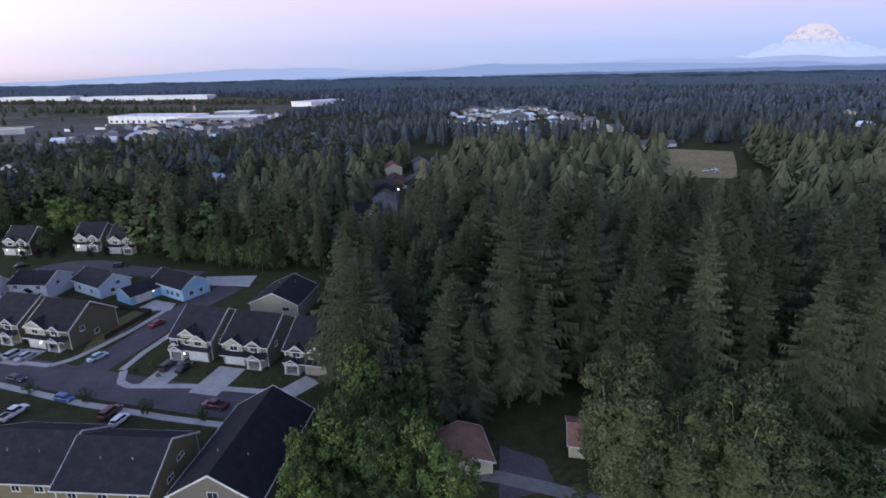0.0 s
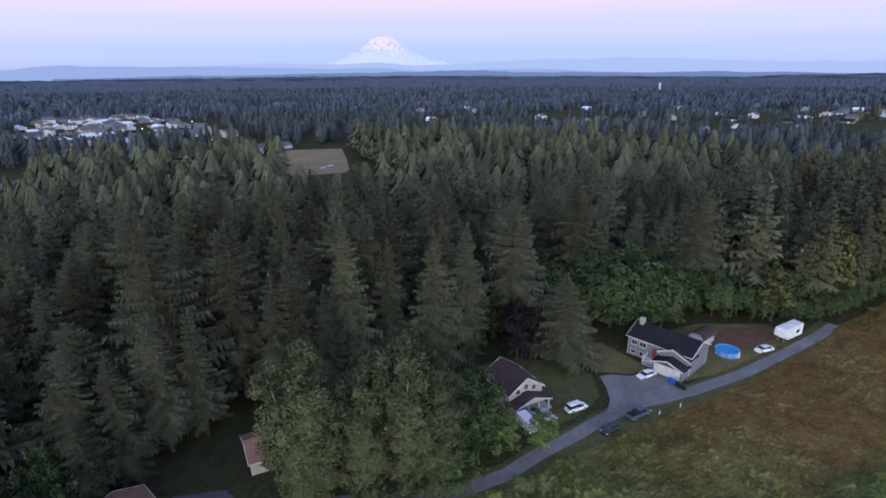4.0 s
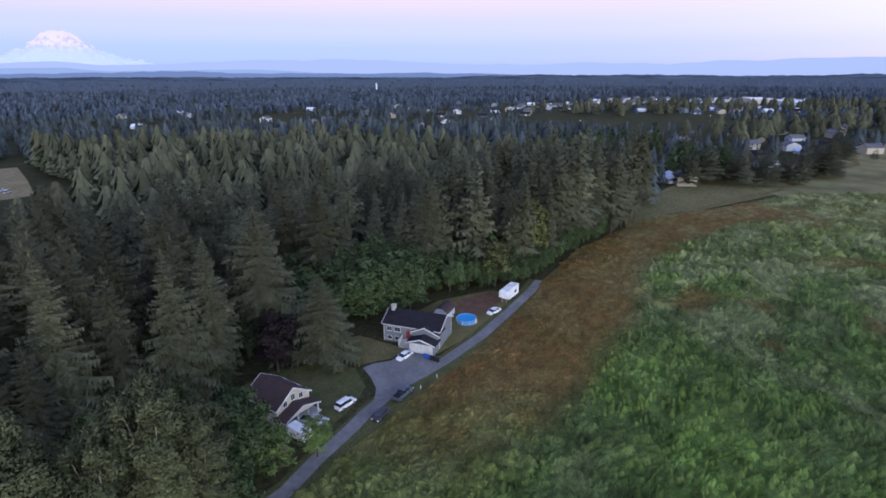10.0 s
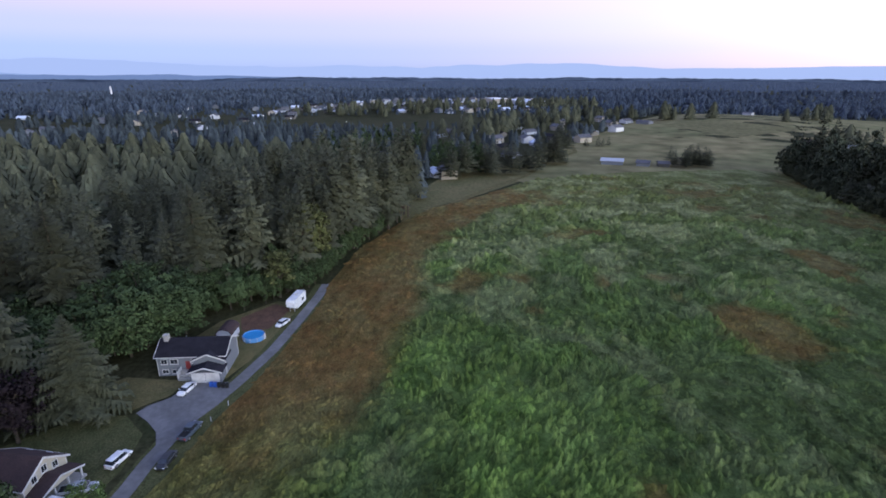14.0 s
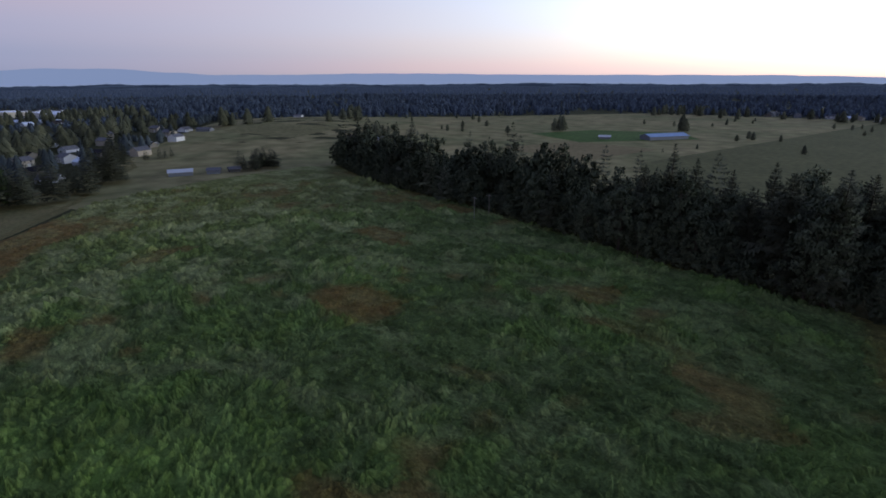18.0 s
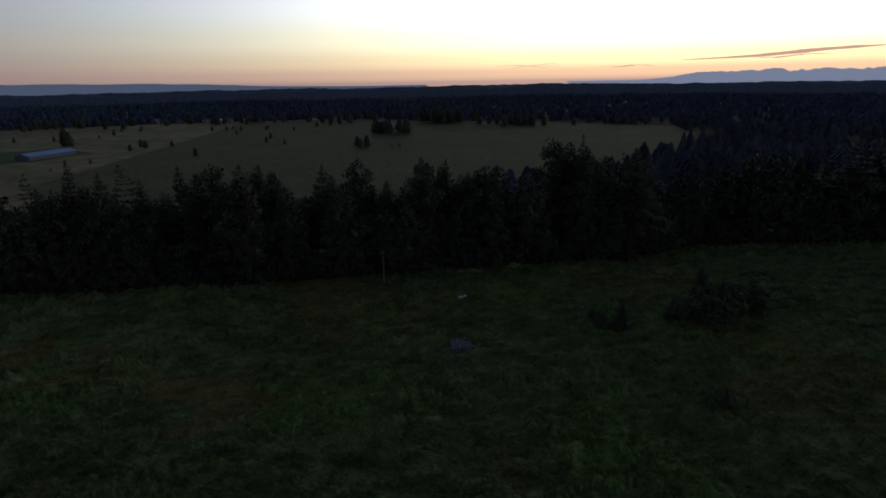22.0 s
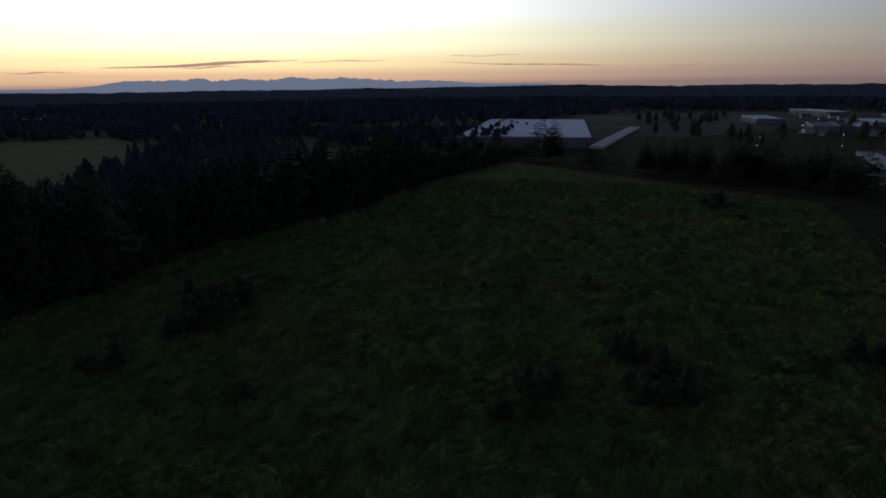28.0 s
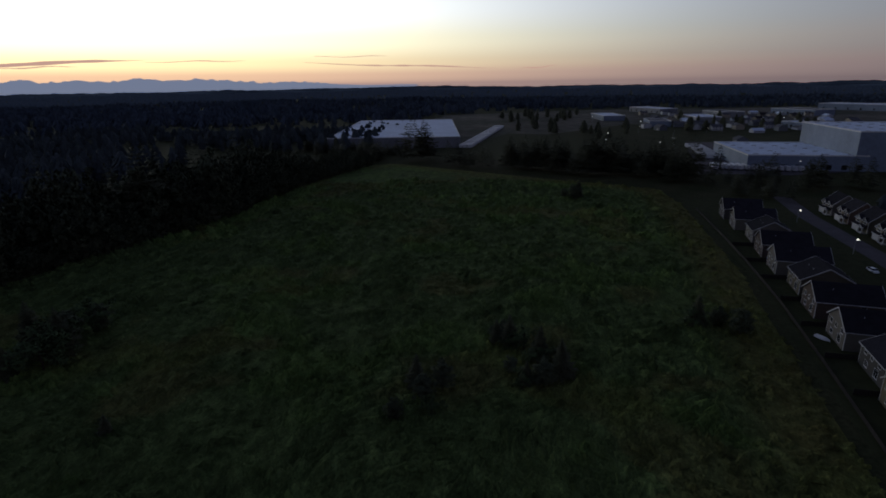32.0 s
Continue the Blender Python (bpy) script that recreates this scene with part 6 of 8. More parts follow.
ridge("far_hills_east", "hills on the eastern horizon, haze put in as pale blue glow", 4740, lambda a: (1.0 + wave(a, (0.9, 13), (0.35, 4), (0.15, 1.3))) * bell(a, -185, 40, 22) * (0.45 + 0.55 * bell(a, -120, 40, 40)) + 0.28 * bell(a, -175, -60, 30) - 0.25, -190, 45, 0.5, M_hill_east)
ridge("middle_hills_east", "hills before the volcano, haze put in as blue glow", 4690, lambda a: (0.80 + wave(a, (0.55, 15), (0.25, 4), (0.12, 1.2))) * bell(a, -60, 12, 20) - 0.25, -62, 14, 0.5, M_hill_mid)
ridge("low_hills_east", "wooded ridge before the hills, haze put in as darker glow", 4640, lambda a: 0.0 * a - 0.28 + (0.30 + wave(a, (0.35, 9), (0.2, 3), (0.10, 0.8))) * bell(a, -75, -5, 12), -76, -4, 0.5, M_hill_near)
ridge("dark_horizon", "wooded line of the horizon in dim blue haze glow", 4590, lambda a: -0.40 + wave(a, (0.20, 14), (0.12, 3), (0.07, 0.8), (0.06, 0.3)), -180, 180, 0.15, M_hill_flat)
ridge("western_range", "jagged mountain range below the afterglow, haze put in as glow", 4860, lambda a: (0.58 + wave(a, (0.25, 6), (0.30, 1.8), (0.26, 0.7), (0.16, 0.3))) * bell(a, 109, 150, 9) - 0.12, 104, 156, 0.12, M_hill_west)


PROFILE = ((-11, -7, -5, -3.9, -2.4, -1.0, -0.5, 0.4, 1.0, 2.1, 3.7, 5.9, 8, 11), (0.2, 0.6, 1.1, 1.5, 2.1, 3.25, 3.45, 3.5, 3.3, 2.4, 1.6, 1.1, 0.6, 0.1))


def volcano():
    """The snow-covered volcano, far off to the south-east."""
    r, az = 4850, radians(-32.6)
    c = Vector((-math.sin(az), math.cos(az), 0)) * r
    side = Vector((math.cos(az), math.sin(az), 0))
    deg = r * math.tan(radians(1))
    half, n = 15.0 * deg * 0.75, 90
    bm = bmesh.new()
    grid = []
    for i in range(n + 1):
        row = []
        for j in range(n // 2 + 1):
            u, v = (i / n - 0.5) * 2, (j / (n // 2) - 0.5) * 2
            flank = float(np.interp(u * 11.25, PROFILE[0], PROFILE[1]))
            cone = flank * math.exp(-(v / 0.6) ** 2)
            rough = (noise.fractal(Vector((u * 16, v * 5, 2.0)), 1.0, 2.0, 5) * 0.30) * min(1, cone) * (0.5 if abs(u) < 0.1 else 1.0)
            p = c + side * u * half + Vector((-math.sin(az), math.cos(az), 0)) * v * 90
            row.append(bm.verts.new((p.x, p.y, H + (cone + rough - 0.1) * deg * 1.0)))
        grid.append(row)
    for a, b in zip(grid, grid[1:]):
        for j in range(len(a) - 1):
            f = bm.faces.new((a[j], b[j], b[j + 1], a[j + 1]))
            f.smooth = False
    bmesh.ops.recalc_face_normals(bm, faces=bm.faces)
    m = bpy.data.materials.new("snow_rock_haze_glow")
    m.use_nodes = True
    n_, l = m.node_tree.nodes, m.node_tree.links
    bsdf = n_["Principled BSDF"]
    tc = n_.new("ShaderNodeTexCoord")
    ns = n_.new("ShaderNodeTexNoise")
    ns.inputs["Scale"].default_value, ns.inputs["Detail"].default_value = 0.035, 8
    l.new(tc.outputs["Object"], ns.inputs["Vector"])
    sp = n_.new("ShaderNodeSeparateXYZ")
    l.new(tc.outputs["Object"], sp.inputs[0])
    hi = n_.new("ShaderNodeMapRange")
    hi.inputs[1].default_value, hi.inputs[2].default_value = H + 1.0 * deg, H + 3.2 * deg
    hi.inputs[3].default_value, hi.inputs[4].default_value = -0.22, 0.16
    l.new(sp.outputs[2], hi.inputs[0])
    ad = n_.new("ShaderNodeMath")
    l.new(ns.outputs[0], ad.inputs[0])
    l.new(hi.outputs[0], ad.inputs[1])
    # pinkish evening light on the snow is put into this emission ramp
    rp = n_.new("ShaderNodeValToRGB")
    rp.color_ramp.elements[0].position, rp.color_ramp.elements[1].position = 0.40, 0.58
    rp.color_ramp.elements[0].color, rp.color_ramp.elements[1].color = (0.50, 0.56, 0.84, 1), (0.88, 0.80, 0.96, 1)
    l.new(ad.outputs[0], rp.inputs[0])
    bsdf.inputs["Base Color"].default_value = (0.04, 0.04, 0.05, 1)
    # lower flanks fade to sky blue: haze painted into the emission
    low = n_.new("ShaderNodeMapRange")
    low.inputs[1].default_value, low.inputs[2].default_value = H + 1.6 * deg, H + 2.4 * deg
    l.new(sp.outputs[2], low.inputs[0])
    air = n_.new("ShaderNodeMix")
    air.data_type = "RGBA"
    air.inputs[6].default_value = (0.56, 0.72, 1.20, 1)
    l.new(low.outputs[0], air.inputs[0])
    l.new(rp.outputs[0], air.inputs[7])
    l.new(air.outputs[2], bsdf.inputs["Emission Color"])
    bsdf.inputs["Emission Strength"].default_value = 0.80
    return tagged(mesh_ob("volcano", bm, m), "snow-covered volcano, evening light and haze painted in as glow", "mountain", kind="structure")


volcano()


def cloud(a0, e0, a1, e1, thick):
    """A thin streak of cloud low over the afterglow."""
    bm = bmesh.new()
    n = 40
    rings = []
    for i in range(n + 1):
        s = i / n
        a, e = radians(a0 + (a1 - a0) * s), e0 + (e1 - e0) * s + 0.05 * math.sin(s * 9 + a0)
        t = thick * max(0.02, math.sin(math.pi * s) ** 0.8 * (0.55 + 0.9 * float(vnoise(s * 14 + a0, e0 * 7, 1.0, 91))))
        r = 4900
        u = Vector((-math.sin(a), math.cos(a), 0)) * r
        rings.append([bm.verts.new(u + Vector((0, 0, H + r * math.tan(radians(e + dz))))) for dz in (-t / 2, t / 2)] + [bm.verts.new(u * 0.99 + Vector((0, 0, H + r * math.tan(radians(e)))))])
    for A, B in zip(rings, rings[1:]):
        for i in range(3):
            bm.faces.new((A[i], B[i], B[(i + 1) % 3], A[(i + 1) % 3]))
    bmesh.ops.recalc_face_normals(bm, faces=bm.faces)
    return tagged(mesh_ob("backdrop_cloud", bm, M_cloud), "thin grey-pink streak of evening cloud", "cloud", kind="structure")


# sunset light on the clouds is put in as their own emission
M_cloud = plain_glow("evening_cloud", (3.6, 2.2, 1.8), 1.0)
for row in ((153, 1.15, 147.5, 1.2, 0.08), (146, 1.5, 129, 2.3, 0.26), (140, 1.55, 134, 1.75, 0.10), (129, 2.1, 120.5, 2.25, 0.07), (115, 2.0, 96, 1.35, 0.12), (114, 2.55, 107, 2.6, 0.05), (94, 1.2, 90, 1.45, 0.10),
            (163, 1.35, 157, 1.5, 0.05), (162, 1.2, 156.5, 1.35, 0.04)):
    cloud(*row)


# far buildings
def hall(x, y, w, d, h, turn, wall, roof, label, bays=0, name="warehouse", group="warehouses"):
    """A flat-roofed hall with a parapet, roof lights and loading doors."""
    root = thing(name, label, "warehouse", pose(x, y, float(ground_z(x, y)), 0, 0, turn), group)
    part("wall", boxes((-w / 2, -d / 2, -0.3, w / 2, d / 2, h)), wall, root)
    part("roof", boxes((-w / 2 + 0.6, -d / 2 + 0.6, h - 0.1, w / 2 - 0.6, d / 2 - 0.6, h + 0.15)), roof, root)
    part("parapet", boxes((-w / 2 - 0.1, -d / 2 - 0.1, h - 0.2, w / 2 + 0.1, -d / 2 + 0.5, h + 0.7), (-w / 2 - 0.1, d / 2 - 0.5, h - 0.2, w / 2 + 0.1, d / 2 + 0.1, h + 0.7),
                          (-w / 2 - 0.1, -d / 2 + 0.5, h - 0.2, -w / 2 + 0.5, d / 2 - 0.5, h + 0.7), (w / 2 - 0.5, -d / 2 + 0.5, h - 0.2, w / 2 + 0.1, d / 2 - 0.5, h + 0.7)), M_white_metal, root)
    for i in range(bays):
        bx = -w / 2 + (i + 0.5) * w / bays
        part("loading_door", boxes((bx - 1.8, -d / 2 - 0.12, 1.2, bx + 1.8, -d / 2 + 0.05, 4.6)), M_dark, root)
    nx, ny = max(2, int(w / 16)), max(2, int(d / 16))
    if nx * ny <= 90:
        for i in range(nx):
            for j in range(ny):
                part("roof_light", boxes((-w / 2 + (i + 0.5) * w / nx - 1.6, -d / 2 + (j + 0.5) * d / ny - 0.9, h + 0.1, -w / 2 + (i + 0.5) * w / nx + 1.6, -d / 2 + (j + 0.5) * d / ny + 0.9, h + 0.4)), M_grey_wall, root)
    return root


hall(-693.2, -195.7, 281, 140, 11, 12.3, M_grey_wall, M_white_roof, "huge white-roofed warehouse beyond the meadow", bays=12)
hall(-488, 182, 80, 93, 11, 90, M_blue_wall, M_white_roof, "blue-grey warehouse with a pale roof and roof lights", bays=8)
hall(-492, 264, 100, 98, 28, 90, M_blue_wall, M_white_roof, "tall grey and blue high-bay warehouse")
hall(-1290, 1790, 240, 70, 12, 0, M_white_metal, M_white_roof, "long white warehouse on the far plain")
hall(-900, 1720, 370, 80, 12, 3, M_white_metal, M_white_roof, "very long white warehouse on the far plain")
hall(-280, 1270, 120, 60, 10, 60, M_white_metal, M_white_roof, "white hall beside the wood")
hall(-440, 860, 130, 60, 10, -8, M_white_metal, M_white_roof, "long white hall with loading doors", bays=14)
hall(-330, 830, 120, 40, 9, -4, M_grey_wall, M_white_roof, "grey industrial hall on the plain", bays=8)
hall(-560, 700, 60, 24, 7, 10, M_grey_wall, M_roof_mid, "low grey workshop on the plain")
hall(-360, 960, 60, 30, 8, 0, M_grey_wall, M_white_roof, "small grey hall on the plain")
for i, (x, y, w, d, h) in enumerate(((-880, 150, 60, 30, 8), (-960, 230, 80, 40, 9), (-1020, 90, 90, 36, 8), (-1100, 300, 70, 40, 9), (-830, 330, 50, 30, 8), (-1240, 200, 110, 40, 9), (-1150, 450, 90, 50, 10), (-900, 520, 80, 40, 9), (-1300, 620, 140, 60, 12))):
    hall(x, y, w, d, h, 5 * i, M_grey_wall if i % 2 else M_blue_wall, M_white_roof if i % 3 else M_roof_mid, "industrial hall on the plain", bays=6)

# trailers parked in the yards
TR = thing("trailer", "white box trailer parked in the yard", "trailer", group="trailers in the yard")
part("box", boxes((-1.3, -7, 1.1, 1.3, 7, 4.0)), M_white_metal, TR)
part("chassis", boxes((-0.5, -6.5, 0.75, 0.5, 6.6, 1.1)), M_tyre, TR)
for wy in (-5.2, -4.0):
    part("wheel", tube(bmesh.new(), (-1.2, wy, 0.5), (1.2, wy, 0.5), 0.5, 0.5, 10), M_tyre, TR)
part("landing_leg", boxes((-0.9, 4.4, 0, -0.75, 4.6, 1.1), (0.75, 4.4, 0, 0.9, 4.6, 1.1)), M_steel, TR)
for i in range(14):
    put(TR, -446 + 0.4 * i, 120 + i * 4.4 + 0.3 * rng.random(), turn=88)
for i in range(10):
    put(TR, -470, 168 + i * 4.0, turn=88)
for i in range(12):
    put(TR, -500 - i * 8, 134 + 0.2 * i, turn=3)
for i in range(44):
    if i % 7 != 5:
        put(TR, -562 - i * 6.0, -90 + 0.20 * i, turn=4)
for i in range(7):
    put(TR, -300 - 31 * i, 712 + 9.0 * (i % 3), turn=60 + 25 * (i % 2))
drop(TR)

# far homes, each a small house of its own
HOMES = []
for i, (wall, roof) in enumerate((("white", M_roof_mid), ("light_grey", M_roof_mid), ("beige", M_roof_mid), ("taupe", M_shingle), ("grey", M_roof_mid), ("light_grey", M_white_roof), ("beige", M_shingle_red), ("brown", M_shingle_brown))):
    h = thing("far_house", "small %s house far off" % wall.replace("_", " "), "house", group="far houses")
    two = i % 2 == 0
    z = 5.2 if two else 3.0
    part("wall", prism(bmesh.new(), [(0, -0.2), (11, -0.2), (11, z), (5.5, z + 2.6), (0, z)], -7, 7, "x"), SIDING[wall], h)
    part("roof", roof_bm(-7, 7, 0, 11, z, 2.7, "x"), roof, h)
    bm = bmesh.new()
    for wx_ in (-4.5, -1.2, 3.8):
        for zz in ((1.0, 3.6) if two else (1.0,)):
            box(bm, wx_ - 0.7, -0.06, zz, wx_ + 0.7, 0.03, zz + 1.2)
    part("glazing", bm, M_glass, h)
    garage_part(h, 0.8, 3.0, 0)
    HOMES.append(h)
hg = np.random.default_rng(88)


FAR_HOMES = []                                       # pattern and pose of the homes too far to pick apart


def home_rows(poly, sx, sy, turn, seed, limit, joined=False):
    x, y, g = spots(poly, sx, seed, 0.2)
    for k in g.permutation(len(x))[:limit]:
        which, t = int(g.integers(0, 6)), turn + 90 * int(g.integers(0, 4)) + 8 * g.normal()
        if joined:
            FAR_HOMES.append((HOMES[which], pose(x[k], y[k], float(ground_z(x[k], y[k])), 0, 0, t)))
        else:
            put(HOMES[which], x[k], y[k], 1.0, turn=t, z=float(ground_z(x[k], y[k])))


def join_homes(rows, name, label):
    """All the homes of those rows as one mesh that keeps their materials."""
    verts, faces, slots, mats = [], [], [], []
    for proto, m in rows:
        for p in proto.children_recursive:
            base = len(verts)
            verts += [tuple(m @ v.co) for v in p.data.vertices]
            if p.data.materials[0] not in mats:
                mats.append(p.data.materials[0])
            for f in p.data.polygons:
                faces.append([base + v for v in f.vertices])
                slots.append(mats.index(p.data.materials[0]))
    me = bpy.data.meshes.new(name)
    me.from_pydata(verts, [], faces)
    for one in mats:
        me.materials.append(one)
    me.polygons.foreach_set("material_index", slots)
    return tagged(new(name, me), label, "houses", kind="stuff")


home_rows([(12, 655), (80, 605), (190, 595), (215, 890), (160, 1000), (45, 1040), (5, 800)], 21, 21, 12, 81, 104)
home_rows(TOWN, 36, 36, 20, 82, 130, joined=True)
home_rows([(-780, 130), (-1150, 150), (-1200, 480), (-720, 420)], 46, 46, 8, 89, 64, joined=True)
home_rows(EDGE_HOMES, 56, 56, 30, 83, 36)
home_rows(SUBURB, 48, 48, 10, 84, 18)
home_rows(GAP, 44, 44, 25, 87, 16)
home_rows([(-430, 560), (-250, 600), (-262, 960), (-330, 940), (-420, 760)], 30, 30, 5, 85, 62)
home_rows([(420, 420), (900, 560), (1200, 420), (800, 180), (460, 220)], 66, 66, 15, 90, 26, joined=True)
home_rows([(300, 620), (900, 1000), (1100, 700), (520, 480)], 90, 90, 15, 91, 12, joined=True)
home_rows([(120, -1080), (330, -1110), (340, -1170), (110, -1180)], 26, 26, 15, 92, 16, joined=True)
home_rows([(-300, -960), (40, -1090), (60, -1150), (-280, -1040)], 60, 60, 15, 93, 8, joined=True)
join_homes(FAR_HOMES, "town_houses", "many small pale houses of the far town")
home_rows([(-660, 130), (-560, 320), (-420, 330), (-340, 180), (-410, 150)], 60, 60, 5, 86, 8)
for x, y, t in ((168, 478, 22), (198, 496, 15), (152, 486, 20), (347, 458, 10), (360, 450, 10), (352, 450, 5), (603, 460, 30), (372, 206, 40), (366, 178, 30), (350, 162, 20), (357, 2, 15),
                (446, 8, 10), (456, -15, 20), (551, -80, 15), (562, -96, 5)):
    put(HOMES[int(hg.integers(0, 5))], x, y, turn=180 + t)
for x, y, t, k in ((-30, 374, 100, 6), (-12, 392, 100, 4), (-26, 338, 98, 7), (-28, 303, 95, 3), (-36, 316, 10, 7), (-25, 268, 100, 4), (-38, 252, 8, 3), (-33, 208, 70, 4), (-22, 236, 95, 7)):
    put(HOMES[k], x, y, turn=t, label="low gabled home on the lane in the wood")
for h in HOMES:
    drop(h)
hall(1260, -190, 150, 50, 9, 10, M_white_metal, M_white_roof, "long white school building in the far town", name="school")
hall(1330, -130, 70, 40, 11, 10, SIDING["cream"], M_white_roof, "cream school building in the far town", name="school")
patch("playing_field", [(1180, -10), (1420, -40), (1400, -150), (1200, -120)], 0.3, M_dry_lawn, "pale playing field in the far town", "field")

# cars on the clearing and the lane
for x, y, t, paint in ((176, 362, 20, "white"), (181, 357, 25, "silver"), (184, 366, 10, "white"), (-24, 322, 80, "silver"), (-30, 285, 85, "white"), (-27, 226, 80, "black")):
    car(pose(x, y, 0.1, 0, 0, t), paint, paint + " car parked by the homes in the wood", "sedan", "cars in the wood")
strip("lane", LANE, 5.0, 0.08, M_asphalt, "narrow asphalt lane between the homes in the wood", "lane")

# farm buildings of the pasture
def barn(x, y, w, d, h, rise, turn, wall, roof, label):
    root = thing("barn", label, "barn", pose(x, y, float(ground_z(x, y)), 0, 0, turn), "farm buildings")
    part("wall", prism(bmesh.new(), [(-d / 2, -0.3), (d / 2, -0.3), (d / 2, h), (0, h + rise - 0.02), (-d / 2, h)], -w / 2, w / 2, "x"), wall, root)
    part("roof", roof_bm(-w / 2, w / 2, -d / 2, d / 2, h, rise, "x", 0.6, 0.25), roof, root)
    part("barn_door", boxes((-2.2, -d / 2 - 0.1, 0, 2.2, -d / 2 + 0.02, min(3.4, h - 0.2))), M_dark, root)
    part("window", boxes((-w / 2 + 2, -d / 2 - 0.06, 1.2, -w / 2 + 3.4, -d / 2 + 0.02, 2.2), (w / 2 - 3.4, -d / 2 - 0.06, 1.2, w / 2 - 2, -d / 2 + 0.02, 2.2)), M_glass, root)
    return root


barn(415, -131, 16, 8, 3.0, 1.6, 70, SIDING["grey"], SIDING["light_grey"], "long pale metal barn at the meadow's end")
barn(407, -152, 9, 7, 2.8, 1.5, 60, SIDING["grey"], M_roof_mid, "small grey shed by the barn")
barn(404, -166, 8, 6, 2.6, 1.4, 80, SIDING["dark"], M_roof_mid, "small dark shed by the barn")
barn(490, -340, 24, 12, 4.5, 3.0, 55, SIDING["brown"], M_shingle_brown, "brown farmhouse among trees in the pasture")
barn(480, -358, 14, 9, 3.2, 1.8, 40, M_white_metal, M_white_roof, "white shed beside the farmhouse")
barn(281, -616, 52, 18, 4.0, 2.6, 64, SIDING["grey"], M_blue_roof, "long barn with a blue metal roof")
barn(330, -570, 13, 8, 2.8, 1.5, 30, SIDING["grey"], SIDING["light_grey"], "white machinery shed in the pasture")
barn(565, -140, 12, 8, 3.0, 1.8, 20, SIDING["grey"], M_white_roof, "white house at the field's edge")
barn(620, -172, 12, 7, 2.8, 1.5, 10, SIDING["light_grey"], M_white_roof, "white long shed at the field's edge")
barn(702, -258, 20, 9, 2.8, 1.6, 30, SIDING["grey"], M_roof_mid, "cream stable at the field's edge")
barn(850, -470, 14, 8, 2.8, 1.6, 30, SIDING["light_grey"], M_roof_mid, "white farm house on the rise")

single = []
belts = np.random.default_rng(98)
for x0, y0, x1, y1, wide, count, h in ((-1230, 1560, -350, 1330, 40, 300, 13), (-800, 1130, -360, 1010, 26, 170, 13), (-930, 1200, -560, 1060, 40, 60, 12), (-290, 560, -190, 520, 30, 30, 12),
                                       (-430, 500, -240, 400, 50, 70, 14), (-520, 540, -400, 450, 40, 30, 14), (-600, 420, -380, 330, 50, 70, 12), (-420, 300, -230, 250, 40, 90, 15), (-440, -40, -395, 95, 6, 24, 24),
                                       (-525, -250, -500, -140, 8, 70, 12), (380, 40, 700, -90, 40, 80, 20), (700, -110, 840, -240, 45, 60, 20), (960, 200, 1200, -330, 90, 150, 20)):
    for _ in range(count):
        q, hh = belts.random(), h * (0.55 + 0.6 * belts.random())
        x, y = x0 + (x1 - x0) * q + wide * 0.5 * belts.normal(), y0 + (y1 - y0) * q + wide * 0.5 * belts.normal()
        single.append((x, y, float(ground_z(x, y)), hh / 40 * (1.1 + 0.6 * belts.random()), hh / 40, belts.random() * 6.28))
sg = np.random.default_rng(97)
for x, y, h, n, spread_ in ((408, -187, 15, 14, 7), (365, -12, 24, 7, 8), (380, -40, 24, 8, 8), (394, -64, 22, 7, 7), (418, -84, 27, 5, 5), (425, -96, 12, 3, 4), (489, -103, 26, 6, 7), (513, -140, 10, 4, 8), (724, -285, 24, 9, 30),
                            (700, -492, 20, 8, 22), (306, -714, 22, 3, 4), (421, -605, 20, 3, 4), (500, -365, 18, 8, 10), (200, -700, 10, 4, 30), (60, -640, 8, 4, 40), (-40, -560, 12, 5, 20), (-75, -748, 20, 12, 12), (-193, -926, 26, 26, 20), (330, -860, 7, 10, 60), (100, -900, 8, 8, 60), (520, -520, 9, 6, 30), (640, -640, 10, 6, 40), (150, -480, 6, 6, 50), (-60, -1040, 18, 26, 60), (420, -1040, 18, 24, 50), (160, -1090, 16, 20, 50), (-300, -820, 18, 24, 30),
                            (-470, -109, 36, 5, 7), (-446, -78, 22, 6, 10), (-434, -29, 25, 9, 9), (-419, 2, 24, 8, 9), (-414, 23, 25, 9, 8), (-416, 45, 27, 10, 9), (-412, 70, 24, 8, 9), (-396, 87, 30, 7, 8), (-367, 158, 20, 8, 12),
                            (-520, -200, 15, 12, 18), (-470, -168, 20, 12, 12), (-380, 118, 16, 6, 10), (-340, 120, 14, 5, 10), (-760, 40, 16, 14, 50), (-860, 260, 18, 20, 60), (-700, 420, 18, 16, 50), (-1000, -20, 18, 16, 60),
                            (-560, 520, 12, 12, 60), (-420, 420, 13, 14, 50), (-460, 640, 10, 6, 40), (-800, 900, 11, 14, 90), (-600, 980, 11, 16, 90), (-1000, 1300, 13, 26, 120), (-560, 1480, 13, 26, 120), (-350, 520, 12, 10, 40)):
    for _ in range(n):
        hh = h * (0.7 + 0.4 * sg.random())
        single.append((x + spread_ * sg.normal(), y + spread_ * sg.normal(), float(ground_z(x, y)), hh / 40 * (1.1 + 0.5 * sg.random()), hh / 40, sg.random() * 6.28))
single = np.array(single) * np.array([1, 1, 1, 1.25, 1, 1])
close = np.hypot(single[:, 0], single[:, 1]) < 580
grove("field_firs", "groups of dark firs standing in fields and yards", FIELD_FIRS, single[close], M_fir)
grove("scattered_firs", "groups of firs standing on the far plain", FAR_FIRS, single[~close], M_fir)
